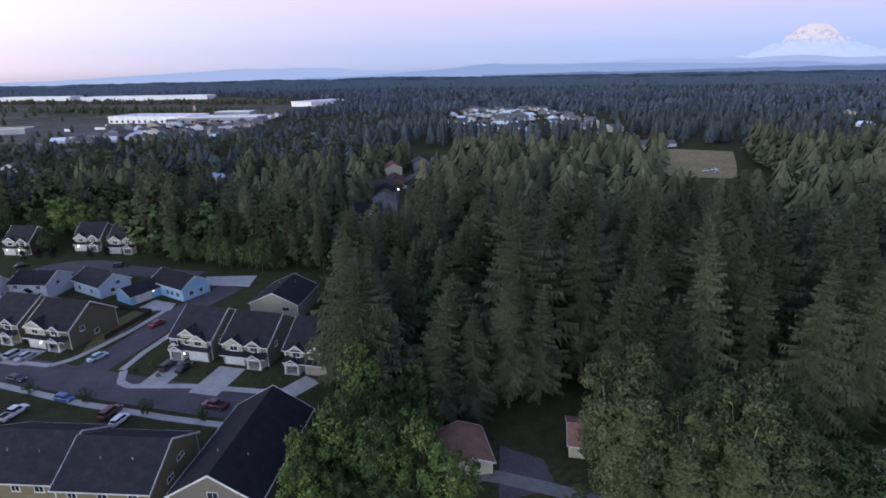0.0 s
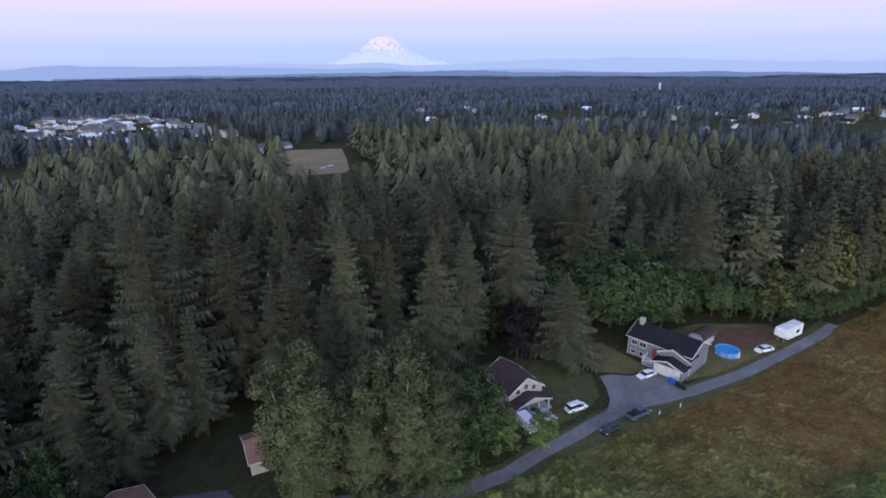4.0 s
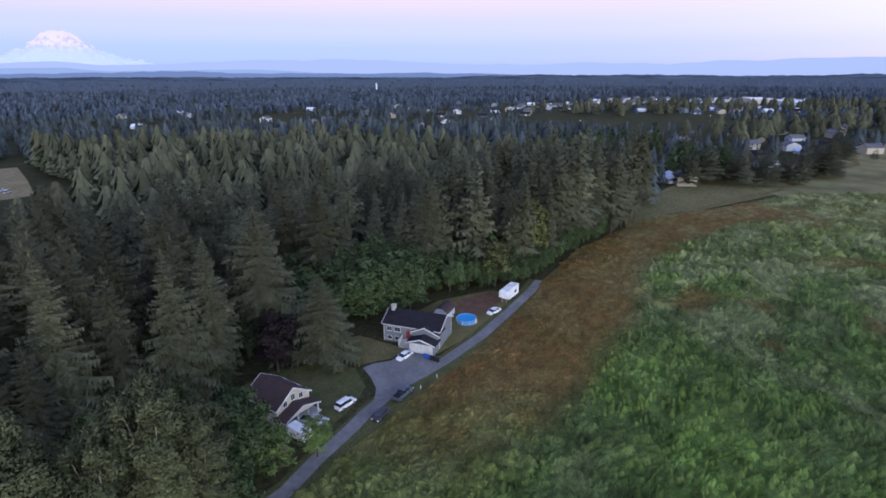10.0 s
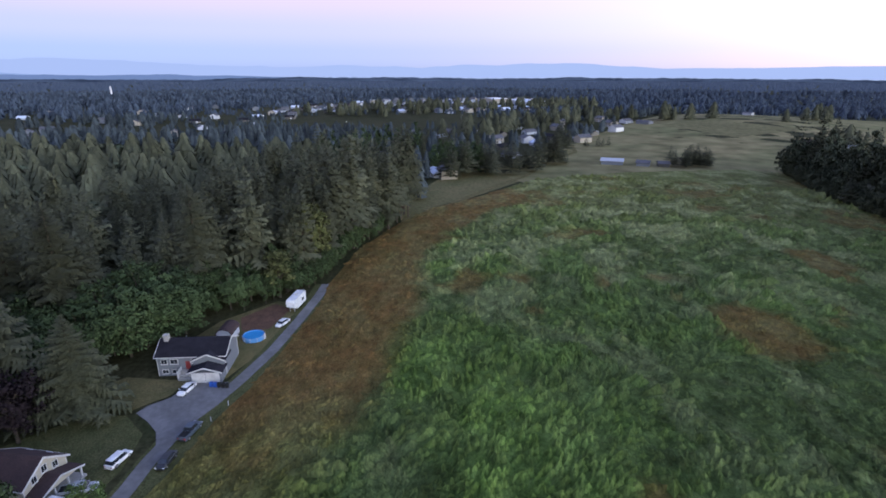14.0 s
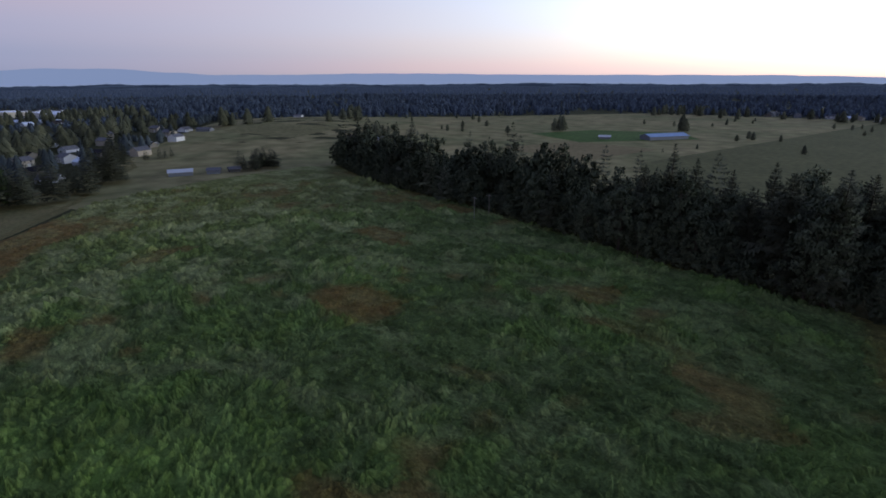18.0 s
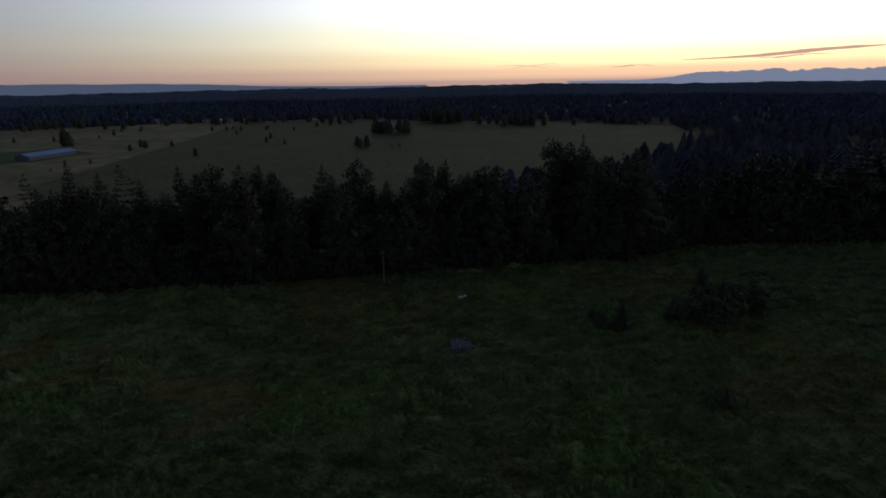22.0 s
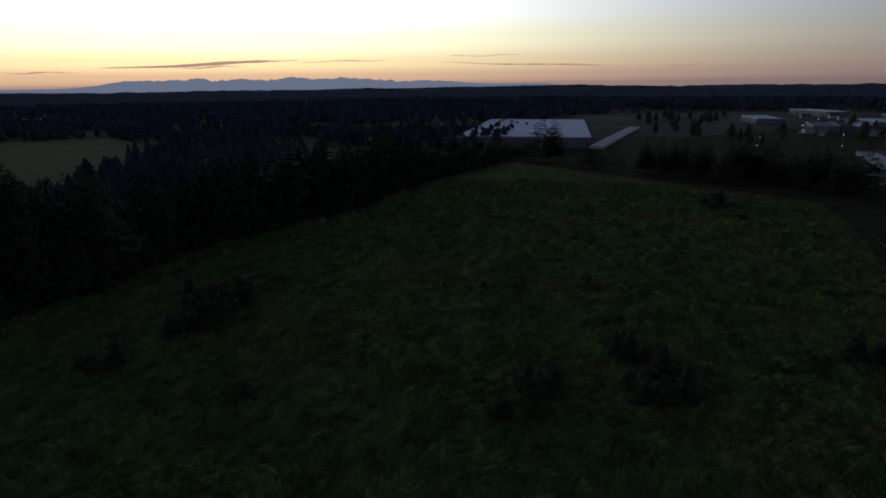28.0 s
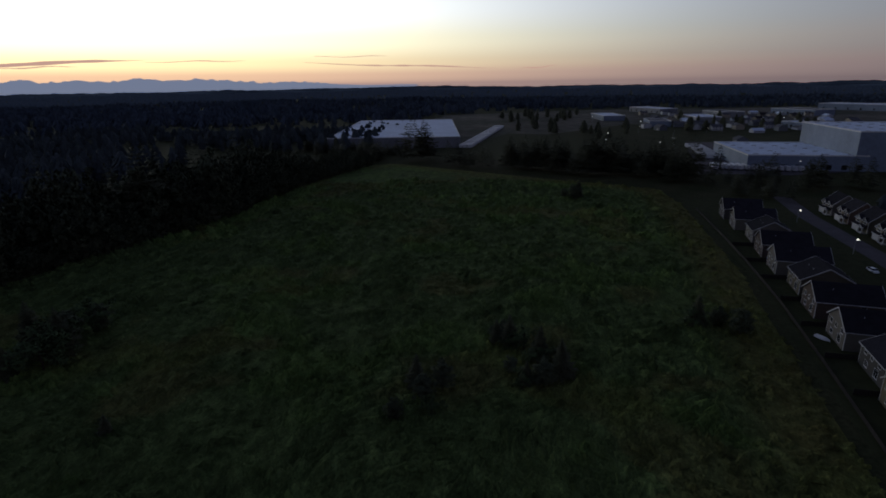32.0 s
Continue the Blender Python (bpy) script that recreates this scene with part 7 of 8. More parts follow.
grove("poplar_row", "row of tall light green poplars beside the wood", BELT_LEAFY, [(448 - 6 * i + 2 * sg.random(), 20 + 7.5 * i, 0, 0.75, 1.3 + 0.25 * sg.random(), sg.random() * 6) for i in range(10)]
      + [(372 + 6.5 * (i % 3) + 3 * sg.random(), -26 + 2.6 * i, 0, 0.72, 0.95 + 0.3 * sg.random(), sg.random() * 6) for i in range(13)], M_leaf)


def street_lamp(x, y, h, z=0.0):
    r = thing("street_lamp", "tall steel street lamp, lit", "street lamp", pose(x, y, z), "street lamps")
    part("pole", tube(bmesh.new(), (0, 0, -0.2), (0, 0, h), 0.11, 0.07, 6), M_steel, r)
    part("arm", tube(bmesh.new(), (0, 0, h - 0.05), (1.4, 0, h + 0.15), 0.06, 0.05, 5), M_steel, r)
    part("lamp", boxes((1.1, -0.28, h + 0.02, 1.9, 0.28, h + 0.24)), M_street_light, r, "glowing lamp head")
    return r


for x, y, h in ((-726, 103, 9), (-702, 140, 9), (-720, 181, 9), (-648, 59, 9), (-568, 50, 9), (-275, 99, 6), (-278, 115, 6), (-228, 116, 6), (-980, 160, 9), (-1050, 420, 9), (-880, 240, 9), (-436, 175, 8), (-436, 240, 8), (-760, 210, 9), (-830, 120, 9), (-900, 330, 9), (-820, 420, 9), (-1010, 260, 9), (-1120, 180, 9), (-1180, 330, 9), (-700, 330, 9), (-760, 480, 9), (-940, 60, 9), (-600, 120, 8), (-560, 100, 8),
                (296, 500, 9), (-27, 290, 6), (-18, 262, 6), (300, 760, 9), (-430, 700, 9), (-300, 640, 9), (560, 60, 8), (470, 40, 8), (1200, -60, 9), (620, 220, 8), (520, 330, 8), (700, 120, 8), (810, 260, 8), (980, 100, 9), (1080, -120, 9), (1240, 60, 9), (840, -30, 8), (380, 420, 8), (700, 560, 9), (120, 700, 8), (190, 760, 8)):
    street_lamp(x, y, h)


def water_tower(x, y):
    r = thing("water_tower", "slim white water tower above the far woods", "tower", pose(x, y, 0))
    part("shaft", tube(bmesh.new(), (0, 0, -0.3), (0, 0, 30), 2.6, 2.4, 16), M_white_metal, r)
    part("cap", tube(bmesh.new(), (0, 0, 30), (0, 0, 32), 2.5, 1.2, 16), M_white_metal, r)
    return r


water_tower(1630, 957)


def lattice_mast(x, y, h):
    r = thing("lattice_mast", "red and white lattice radio mast", "mast", pose(x, y, 0))
    for k in range(6):
        bm = bmesh.new()
        z0, z1 = h * k / 6, h * (k + 1) / 6
        w0, w1 = 2.4 - 0.3 * k, 2.4 - 0.3 * (k + 1)
        c = [(-1, -1), (1, -1), (1, 1), (-1, 1)]
        for i in range(4):
            a, b = c[i], c[(i + 1) % 4]
            beam(bm, (a[0] * w0, a[1] * w0, z0), (a[0] * w1, a[1] * w1, z1), 0.28, 0.28)
            beam(bm, (a[0] * w0, a[1] * w0, z0), (b[0] * w1, b[1] * w1, z1), 0.18, 0.18)
        part("section", bm, PAINT["red"] if k % 2 else M_white_metal, r)
    return r


lattice_mast(-340, 760, 34)


def utility_pole(x, y, h, turn):
    r = thing("utility_pole", "weathered wooden utility pole with a crossarm", "pole", pose(x, y, 0, 0, 0, turn), "utility poles")
    part("pole", tube(bmesh.new(), (0, 0, -0.3), (0, 0, h), 0.2, 0.14, 7), M_pole, r)
    part("crossarm", boxes((-1.2, -0.06, h - 0.9, 1.2, 0.06, h - 0.75)), M_pole, r)
    for i in (-1.05, -0.4, 0.4, 1.05):
        part("insulator", tube(bmesh.new(), (i, 0, h - 0.75), (i, 0, h - 0.55), 0.05, 0.04, 5), M_trim, r)
    return r


for x, y, h in ((176, -188, 12), (-14, -172, 13), (178, -201, 11)):
    utility_pole(x, y, h, 30)

# ---- the drive and its two homes ----
strip("gravel_drive", [(-6, 78), (8, 76), (22, 71), (36, 62), (46, 55.5), (56, 53.2), (64, 53.3), (73.5, 52.5), (80, 52.4), (87, 51.6), (93, 50.4), (98, 48.4), (105.7, 46.0), (121, 42.4), (140, 40), (156, 38.4), (166, 38.0)], 3.0, 0.09, M_gravel, "grey gravel drive along the meadow", "drive")
patch("drive_apron", [(84, 53.0), (88.5, 55.2), (91.9, 58.6), (94.7, 62.4), (97.2, 61.4), (100.3, 58), (106, 56), (106.5, 47.8), (101, 47.6), (93, 50.2)], 0.10, M_gravel, "gravel parking apron before the house", "drive")
strip("drive_verge", [(44, 54.5), (56, 51.6), (64, 51.6), (73.5, 50.6), (80, 50.4), (87, 49.6), (93, 48.4), (98, 46.4), (105.7, 44.2), (121, 41), (140, 38.8), (156, 37.6), (166, 37.4)], 8.5, 0.065, M_verge, "rough olive grass along both sides of the drive", "verge")
patch("dry_yard", [(95.5, 64), (98.5, 61.2), (101, 58.6), (107, 57), (108.5, 72), (104, 76), (97, 70)], 0.07, M_dry_lawn, "dry brown lawn beside the house", "lawn")
patch("cottage_lawn", [(66, 58), (78, 56), (88, 57.5), (94, 64), (94, 72), (84, 82), (70, 84)], 0.05, M_verge, "dry olive lawn round the small house", "lawn")
patch("side_yard", [(108, 49), (120, 45), (150, 41.5), (152, 50), (138, 62), (124, 66), (116, 66)], 0.05, M_dry_lawn, "patchy yard behind the house", "lawn")
patch("soil_patch", [(133, 47), (146, 44.5), (150, 50), (140, 57), (132, 54)], 0.07, M_soil, "bare reddish soil beside the trailer", "soil")
patch("wood_lawn", [(2, 92), (20, 78), (30, 84), (28, 104), (10, 106)], 0.05, M_lawn, "shaded lawn under the firs", "lawn")


def split_level():
    """The grey split-level house: main block along y, a gabled garage wing towards the drive."""
    W, D = 15.2, 9.2
    r = house(pose(109.6, 57.2, 0.08, 0, 0, -90 + 4), "grey split-level house with white trim and dark roof", W, D, he=4.9, rise=2.2, axis="x", wall="grey", vents=1,
              wins=[("front", -6.0, 3.0, 1.3, 1.1), ("front", -3.8, 3.0, 1.6, 1.1), ("front", -6.0, 0.6, 1.3, 0.9), ("front", -3.6, 0.6, 1.8, 0.9), ("front", 0.9, 3.1, 1.6, 0.9), ("front", 3.6, 3.1, 1.3, 0.9), ("left", 3, 3.0, 1.2, 1.1)])
    part("porch_gable", prism(bmesh.new(), [(0.3, 3.9), (4.0, 5.5), (7.9, 3.9), (7.9, 4.12), (4.0, 5.75), (0.3, 4.12)], -1.3, 3.8, "y"), M_shingle, r)
    bm = bmesh.new()
    for a, b in (((0.3, -1.34, 4.05), (4.0, -1.34, 5.66)), ((7.9, -1.34, 4.05), (4.0, -1.34, 5.66))):
        beam(bm, a, b, 0.08, 0.30)
    part("barge_board", bm, M_trim, r, "white barge boards")
    part("gable_wall", prism(bmesh.new(), [(0.7, 2.6), (7.5, 2.6), (7.5, 4.0), (4.0, 5.45), (0.7, 4.0)], -0.9, 0.3, "y"), SIDING["grey"], r)
    part("garage_wall", boxes((0.7, -3.6, -0.2, 7.55, 0.05, 2.6)), SIDING["grey"], r)
    part("garage_roof", prism(bmesh.new(), [(0.2, 2.5), (4.1, 3.75), (8.0, 2.5), (8.0, 2.7), (4.1, 3.98), (0.2, 2.7)], -4.2, 0.0, "y"), M_shingle, r)
    bm = bmesh.new()
    for a, b in (((0.2, -4.25, 2.62), (4.1, -4.25, 3.9)), ((8.0, -4.25, 2.62), (4.1, -4.25, 3.9))):
        beam(bm, a, b, 0.08, 0.28)
    part("barge_board", bm, M_trim, r, "white barge boards")
    garage_part(r, 1.2, 3.9, -3.6)
    garage_part(r, 4.3, 7.0, -3.6)
    part("front_door", boxes((-1.3, -0.07, 1.5, -0.3, 0.03, 3.6)), M_door, r, "red front door")
    part("entry_steps", boxes((-2.4, -2.6, 0, 0.5, -1.8, 0.5), (-2.4, -1.8, 0, 0.5, -1.0, 1.0), (-2.4, -1.0, 0, 0.5, 0, 1.45)), M_concrete, r)
    part("railing", boxes((-2.45, -2.6, 0.4, -2.35, 0, 2.3), (0.5, -2.6, 0.4, 0.6, 0, 2.3)), M_trim, r, "white entry railing")
    part("chimney", boxes((-W / 2 + 0.6, 3.6, 4.2, -W / 2 + 1.6, 4.6, 8.2)), M_brick, r, "pale stone chimney")
    part("chimney_cap", boxes((-W / 2 + 0.5, 3.5, 8.2, -W / 2 + 1.7, 4.7, 8.4)), M_concrete, r)
    return r


split_level()


def barn_shed():
    r = thing("garden_shed", "brown shed with a rounded barn roof", "shed", pose(128.5, 56.2, 0.06, 0, 0, 0))
    arc = [(2.0 * math.cos(a), 1.9 + 1.5 * math.sin(a)) for a in np.linspace(0, math.pi, 9)]
    part("wall", prism(bmesh.new(), [(-1.9, -0.1), (1.9, -0.1)] + [(x * 0.95, z - 0.05) for x, z in arc], -2.9, 2.9, "x", ), SIDING["light_grey"], r)
    part("roof", prism(bmesh.new(), arc + [(x * 1.07, 1.9 + (z - 1.9) * 1.07) for x, z in reversed(arc)], -3.1, 3.1, "x"), M_shingle_brown, r)
    part("door", boxes((-2.96, -0.7, 0.1, -2.88, 0.7, 2.0)), M_trim, r)
    return r


barn_shed()


def cottage():
    r = house(pose(73.0, 65.0, 0.06, 0, 0, -10), "cream two-storey cottage with a dark brown roof", 8.2, 9.0, he=4.0, rise=2.7, axis="y", wall="cream", roof=M_shingle_brown, vents=0,
              wins=[("front", -2.0, 3.5, 0.9, 1.1), ("front", 0, 4.1, 0.9, 1.2), ("front", 2.0, 3.5, 0.9, 1.1), ("right", 3, 3.0, 1.0, 1.2), ("right", 7, 3.0, 1.0, 1.2)])
    pr = part("porch_roof", prism(bmesh.new(), [(-4.5, 2.1), (0, 3.6), (4.5, 2.1), (4.5, 2.3), (0, 3.85), (-4.5, 2.3)], -3.0, 0.2, "y"), M_shingle_brown, r)
    bm = bmesh.new()
    for s in (-1, 1):
        beam(bm, (s * 4.5, -3.05, 2.2), (0, -3.05, 3.75), 0.08, 0.25)
    part("barge_board", bm, M_trim, pr)
    part("porch_gable", prism(bmesh.new(), [(-3.9, 2.3), (3.9, 2.3), (0, 3.55)], -2.7, -2.55, "y"), SIDING["cream"], r)
    for x in (-3.9, -1.3, 1.3, 3.9):
        part("post", boxes((x - 0.12, -2.8, 0, x + 0.12, -2.56, 2.3)), M_trim, r, "white porch post")
    part("porch_floor", boxes((-4.5, -3.0, -0.1, 4.5, 0, 0.35)), M_concrete, r)
    part("front_door", boxes((-0.5, -0.07, 0.35, 0.5, 0.02, 2.35)), SIDING["dark"], r)
    return r


cottage()
house(pose(3.6, 76.0, 0.06, 0, 0, 10), "low white house with a reddish tan shingle roof", 8.0, 9.5, he=2.5, rise=1.5, axis="y", wall="cream", roof=M_shingle_tan, vents=0, wins=[("right", 4, 1.0, 1.2, 1.0)])
house(pose(27.0, 79.6, 0.06, 0, 0, -10), "low cream house with a tan roof behind the cottonwood", 11.0, 8.0, he=2.7, rise=1.7, axis="x", wall="cream", roof=M_shingle_tan, vents=0, wins=[("front", -3, 1.0, 1.3, 1.1), ("left", 4, 1.0, 1.2, 1.1)])
patch("paved_pad", [(8, 70), (18, 73), (17, 80), (9.5, 84)], 0.07, M_asphalt, "small asphalt pad beside the low house", "drive")


def round_pool(x, y):
    r = thing("swimming_pool", "round blue above-ground swimming pool", "pool", pose(x, y, 0.06))
    bm = bmesh.new()
    ring = [[bm.verts.new((q * math.cos(a), q * math.sin(a), z)) for a in np.linspace(0, 2 * math.pi, 28, endpoint=False)] for q, z in ((2.75, 0), (2.75, 1.2), (2.55, 1.2), (2.55, 0.9))]
    for A, B in zip(ring, ring[1:]):
        for i in range(28):
            bm.faces.new((A[i], A[(i + 1) % 28], B[(i + 1) % 28], B[i]))
    part("pool_wall", bm, M_pool_wall, r)
    part("water", tube(bmesh.new(), (0, 0, 0.85), (0, 0, 1.0), 2.58, 2.58, 28), M_pool, r, "still blue pool water")
    part("rim", boxes((-0.3, -3.0, 0, 0.3, -2.72, 1.3)), M_trim, r, "white pool ladder")
    for i in range(10):
        a = i * 0.628
        part("post", tube(bmesh.new(), (2.8 * math.cos(a), 2.8 * math.sin(a), 0), (2.8 * math.cos(a), 2.8 * math.sin(a), 1.22), 0.05, 0.05, 5), M_trim, r)
    return r


round_pool(127.6, 49.2)


def camper(x, y, turn):
    r = thing("camper_trailer", "long white fifth-wheel camping trailer", "camper", pose(x, y, 0.08, 0, 0, turn))
    part("body", prism(bmesh.new(), [(-4.2, 0.7), (2.4, 0.7), (2.6, 1.7), (4.4, 1.8), (4.5, 3.4), (4.1, 3.9), (-4.0, 3.9), (-4.3, 3.6)], -1.25, 1.25, "y"), PAINT["white"], r)
    part("window", boxes((-2.6, -1.28, 1.7, -1.2, -1.24, 2.5), (0.4, -1.28, 1.7, 1.6, -1.24, 2.5), (-2.6, 1.24, 1.7, -1.2, 1.28, 2.5)), M_glass, r)
    part("door", boxes((-0.6, -1.29, 0.8, 0.1, -1.25, 2.6)), M_trim, r)
    part("awning", tube(bmesh.new(), (-3.4, -1.36, 3.6), (2.2, -1.36, 3.6), 0.1, 0.1, 6), M_steel, r)
    part("roof_unit", boxes((-0.8, -0.4, 3.9, 0.3, 0.4, 4.2)), M_trim, r, "white roof air conditioner")
    for wx_ in (-1.4, -0.5):
        for s in (-1, 1):
            part("wheel", tube(bmesh.new(), (wx_, s * 0.95, 0.38), (wx_, s * 1.26, 0.38), 0.38, 0.38, 12), M_tyre, r)
    part("landing_leg", boxes((3.2, -0.8, 0, 3.35, -0.65, 1.6), (3.2, 0.65, 0, 3.35, 0.8, 1.6)), M_steel, r)
    return r


camper(147.5, 43.0, 172)

# vehicles along the drive
DG = "cars along the drive"
car(pose(102.8, 55.6, 0.12, 0, 0, 168), "white", "white sedan parked before the grey house", "sedan", DG)
car(pose(80.2, 57.6, 0.10, 0, 0, -13), "white", "white sport utility car with a dark roof rack on the grass", "suv", DG)
car(pose(80.0, 49.0, 0.10, 0, 0, 176), "black", "black sedan parked at the meadow's edge", "sedan", DG)
car(pose(88.2, 48.4, 0.10, 0, 0, -8), "slate", "dark slate pickup parked at the meadow's edge", "pickup", DG)
car(pose(135.7, 43.9, 0.12, 0, 0, 160), "white", "white sedan parked by the camping trailer", "sedan", DG)
car(pose(72.8, 60.0, 0.10, 0, 0, -75), "silver", "silver pickup beside the cottage", "pickup", DG)
car(pose(62.6, 60.6, 0.10, 0, 0, -20), "maroon", "dark red car under the trees", "hatch", DG)


def box_trailer(x, y, turn):
    r = thing("box_trailer", "small white enclosed cargo trailer", "trailer", pose(x, y, 0.1, 0, 0, turn))
    part("body", prism(bmesh.new(), [(-1.1, 0.5), (1.1, 0.5), (1.1, 2.4), (0.9, 2.55), (-0.9, 2.55), (-1.1, 2.4)], -2.2, 2.2, "y"), PAINT["white"], r)
    part("tow_bar", boxes((-0.06, 2.2, 0.45, 0.06, 3.4, 0.57)), M_steel, r)
    for s in (-1, 1):
        part("wheel", tube(bmesh.new(), (s * 1.1, -0.3, 0.34), (s * 1.3, -0.3, 0.34), 0.34, 0.34, 12), M_tyre, r)
    return r


box_trailer(68.0, 59.8, -12)

# vehicles of the estate
SG = "cars of the estate"
for x, y, t, paint, kind, label in ((-86.3, 118.6, 65, "pale_blue", "sedan", "pale blue sedan parked at the kerb"), (-80.9, 137.0, 72, "red", "sedan", "red car parked in the side street"), (-99.3, 108.9, -16, "black", "sedan", "black sedan parked in the street"),
                                    (-82.6, 100.6, -16, "blue", "hatch", "blue car parked at the kerb"), (-48.6, 97.2, 165, "maroon", "pickup", "dark red pickup parked at the kerb"), (-66.4, 113.6, 77, "black", "suv", "black car on the driveway"),
                                    (-62.4, 113.0, 77, "black", "sedan", "black sedan on the driveway"), (-69.4, 95.2, 76, "maroon", "suv", "dark red car before the garage"), (-66.0, 92.6, 76, "white", "hatch", "white car before the garage"),
                                    (-108.2, 120.2, 76, "silver", "suv", "silver car on the driveway"), (-104.8, 119.4, 76, "silver", "sedan", "silver sedan on the driveway"), (-89.5, 95.4, 76, "white", "pickup", "white pickup on a driveway"),
                                    (-112, 117, 76, "slate", "sedan", "slate grey sedan on the driveway"), (-119, 186, 20, "black", "suv", "black car by the turning circle"), (-157, 188, 60, "black", "sedan", "black sedan by the turning circle"),
                                    (-205.8, 112.0, 5, "white", "sedan", "white car in the street behind the row")):
    car(pose(x, y, 0.12, 0, 0, t), paint, label, kind, SG)

# ---- single trees ----
for proto, x, y, h, r in ((COTTON[0], 25.8, 64.5, 34, 7.6), (COTTON[1], 32.5, 61.5, 29, 6.6), (COTTON[1], 38.5, 59.5, 33, 7.4), (COTTON[0], 43.5, 57.5, 26, 6.2)):
    put(proto, x, y, r / 8.0, h / 33)
for x, y, h in ((51.3, 99.6, 38), (67.8, 89, 34.5), (79, 90.5, 33.5), (-20, 103, 35.5), (15, 104, 42)):
    put(SPRUCES[0] if x > 40 else FIRS[1], x, y, h / 40 * (1.0 if x > 40 else 1.35), h / 40)
for x, y, h in ((5, 92.5, 24), (12.5, 96, 28), (-1, 88.5, 19), (19, 97, 27), (0, 95, 27)):
    put(FIRS[int(h) % 6], x, y, h / 34, h / 40)
put(SPRUCES[1], 94.5, 73, 0.90, 0.56)
put(PLUM, 85.5, 79.5, 0.95, 0.78)
for x, y, h, r, k in ((58, 57.5, 9.5, 3.6, 1), (65.0, 53.6, 8.5, 2.8, 0)):
    put(BRIGHT[k], x, y, r / 6.5, h / 20)
for x, y, h, r, k in ((-4, 70, 16, 4.2, 0), (-8, 72, 13, 4.0, 1), (1, 66, 13, 3.6, 0), (46, 57, 13, 5.0, 1), (52, 61, 16.5, 6.0, 0), (58.5, 63.5, 16, 5.0, 1), (42, 64, 15, 5, 0)):
    put(BRIGHT[k] if x < 10 else MAPLE[k], x, y, r / 6.5, h / 20)
for x, y, h, r in ((118, 76, 19, 8), (126, 72, 17, 8), (132, 80, 20, 8), (138, 70, 16, 6.5), (108, 88, 14, 7), (101, 92, 13, 6), (122, 84, 18, 8), (146, 62, 14, 6), (94, 96, 14, 6), (112, 82, 16, 7), (130, 68, 15, 7), (138, 78, 18, 7), (146, 70, 15, 6), (152, 58, 12, 5), (104, 86, 13, 6), (116, 92, 15, 6)):
    put(MAPLE[int(x) % 2], x, y, r / 7.0, h / 20)
for x, y in ((22, 61), (26, 60.5), (30, 59.5), (34, 58), (38, 56.8), (42, 55.8), (46, 54.2), (28, 66), (20, 66)):
    put(BUSH[int(x) % 2], x, y, 0.30, 0.34, label="dark shrub at the foot of the cottonwoods")
for x, y, s in ((163, 43, 0.34), (167, 42, 0.4), (171, 40.5, 0.36), (175, 39.5, 0.42), (180, 39, 0.4), (186, 38, 0.4), (193, 37, 0.42), (200, 36, 0.4), (208, 34, 0.4), (217, 31, 0.4), (226, 27.5, 0.42), (234, 25, 0.4), (158, 46, 0.4)):
    put(MAPLE[int(x) % 2], x, y, s, s * 1.15, label="leafy undergrowth at the wood's edge")
put(YELLOW, 172, 44, 1.25, 1.45)
put(YELLOW, 176.5, 41.5, 1.0, 1.2)
put(YELLOW, 155, 50, 1.15, 0.85)
put(MAPLE[0], 160, 49, 0.8, 0.7)
for x, y in ((-91.5, 102.8), (-77, 99.5), (-62, 95.4), (-49.5, 92.8)):
    put(BUSH[0], x, y, 0.19, 0.20, label="small young street tree on the verge")
for x, y, s in ((-66.5, 109, 0.08), (-73, 111, 0.10), (-70, 114, 0.09), (-40, 106.5, 0.08), (-37.5, 107, 0.07), (-55.5, 110, 0.07), (-96, 118, 0.08), (-45, 109, 0.06)):
    put(BUSH[1], x, y, s, s * 1.1, label="small clipped garden shrub")
put(BRIGHT[0], -160, 224, 1.35, 0.95)
put(BRIGHT[1], -170, 230, 0.9, 0.8)
for x, y, s in ((-158, 205, 0.5), (-121, 214, 0.6), (-116, 208, 0.5), (-186, 215, 0.6), (-190, 225, 0.8), (-150, 226, 0.7), (-135, 222, 0.7), (-112, 196, 0.45), (-106, 199, 0.5), (-176, 226, 0.6), (-100, 194, 0.4), (-92, 190, 0.45)):
    put(MAPLE[int(-x) % 2], x, y, s, s * 1.1, label="leafy tree behind the turning circle")
for x, y in ((-161, 195), (-156, 196), (-151, 196.5), (-137, 197.5), (-131, 198), (-133.5, 201), (-153, 200)):
    put(PLUM, x, y, 0.24, 0.20, label="dark purple-leaved shrub before the houses")

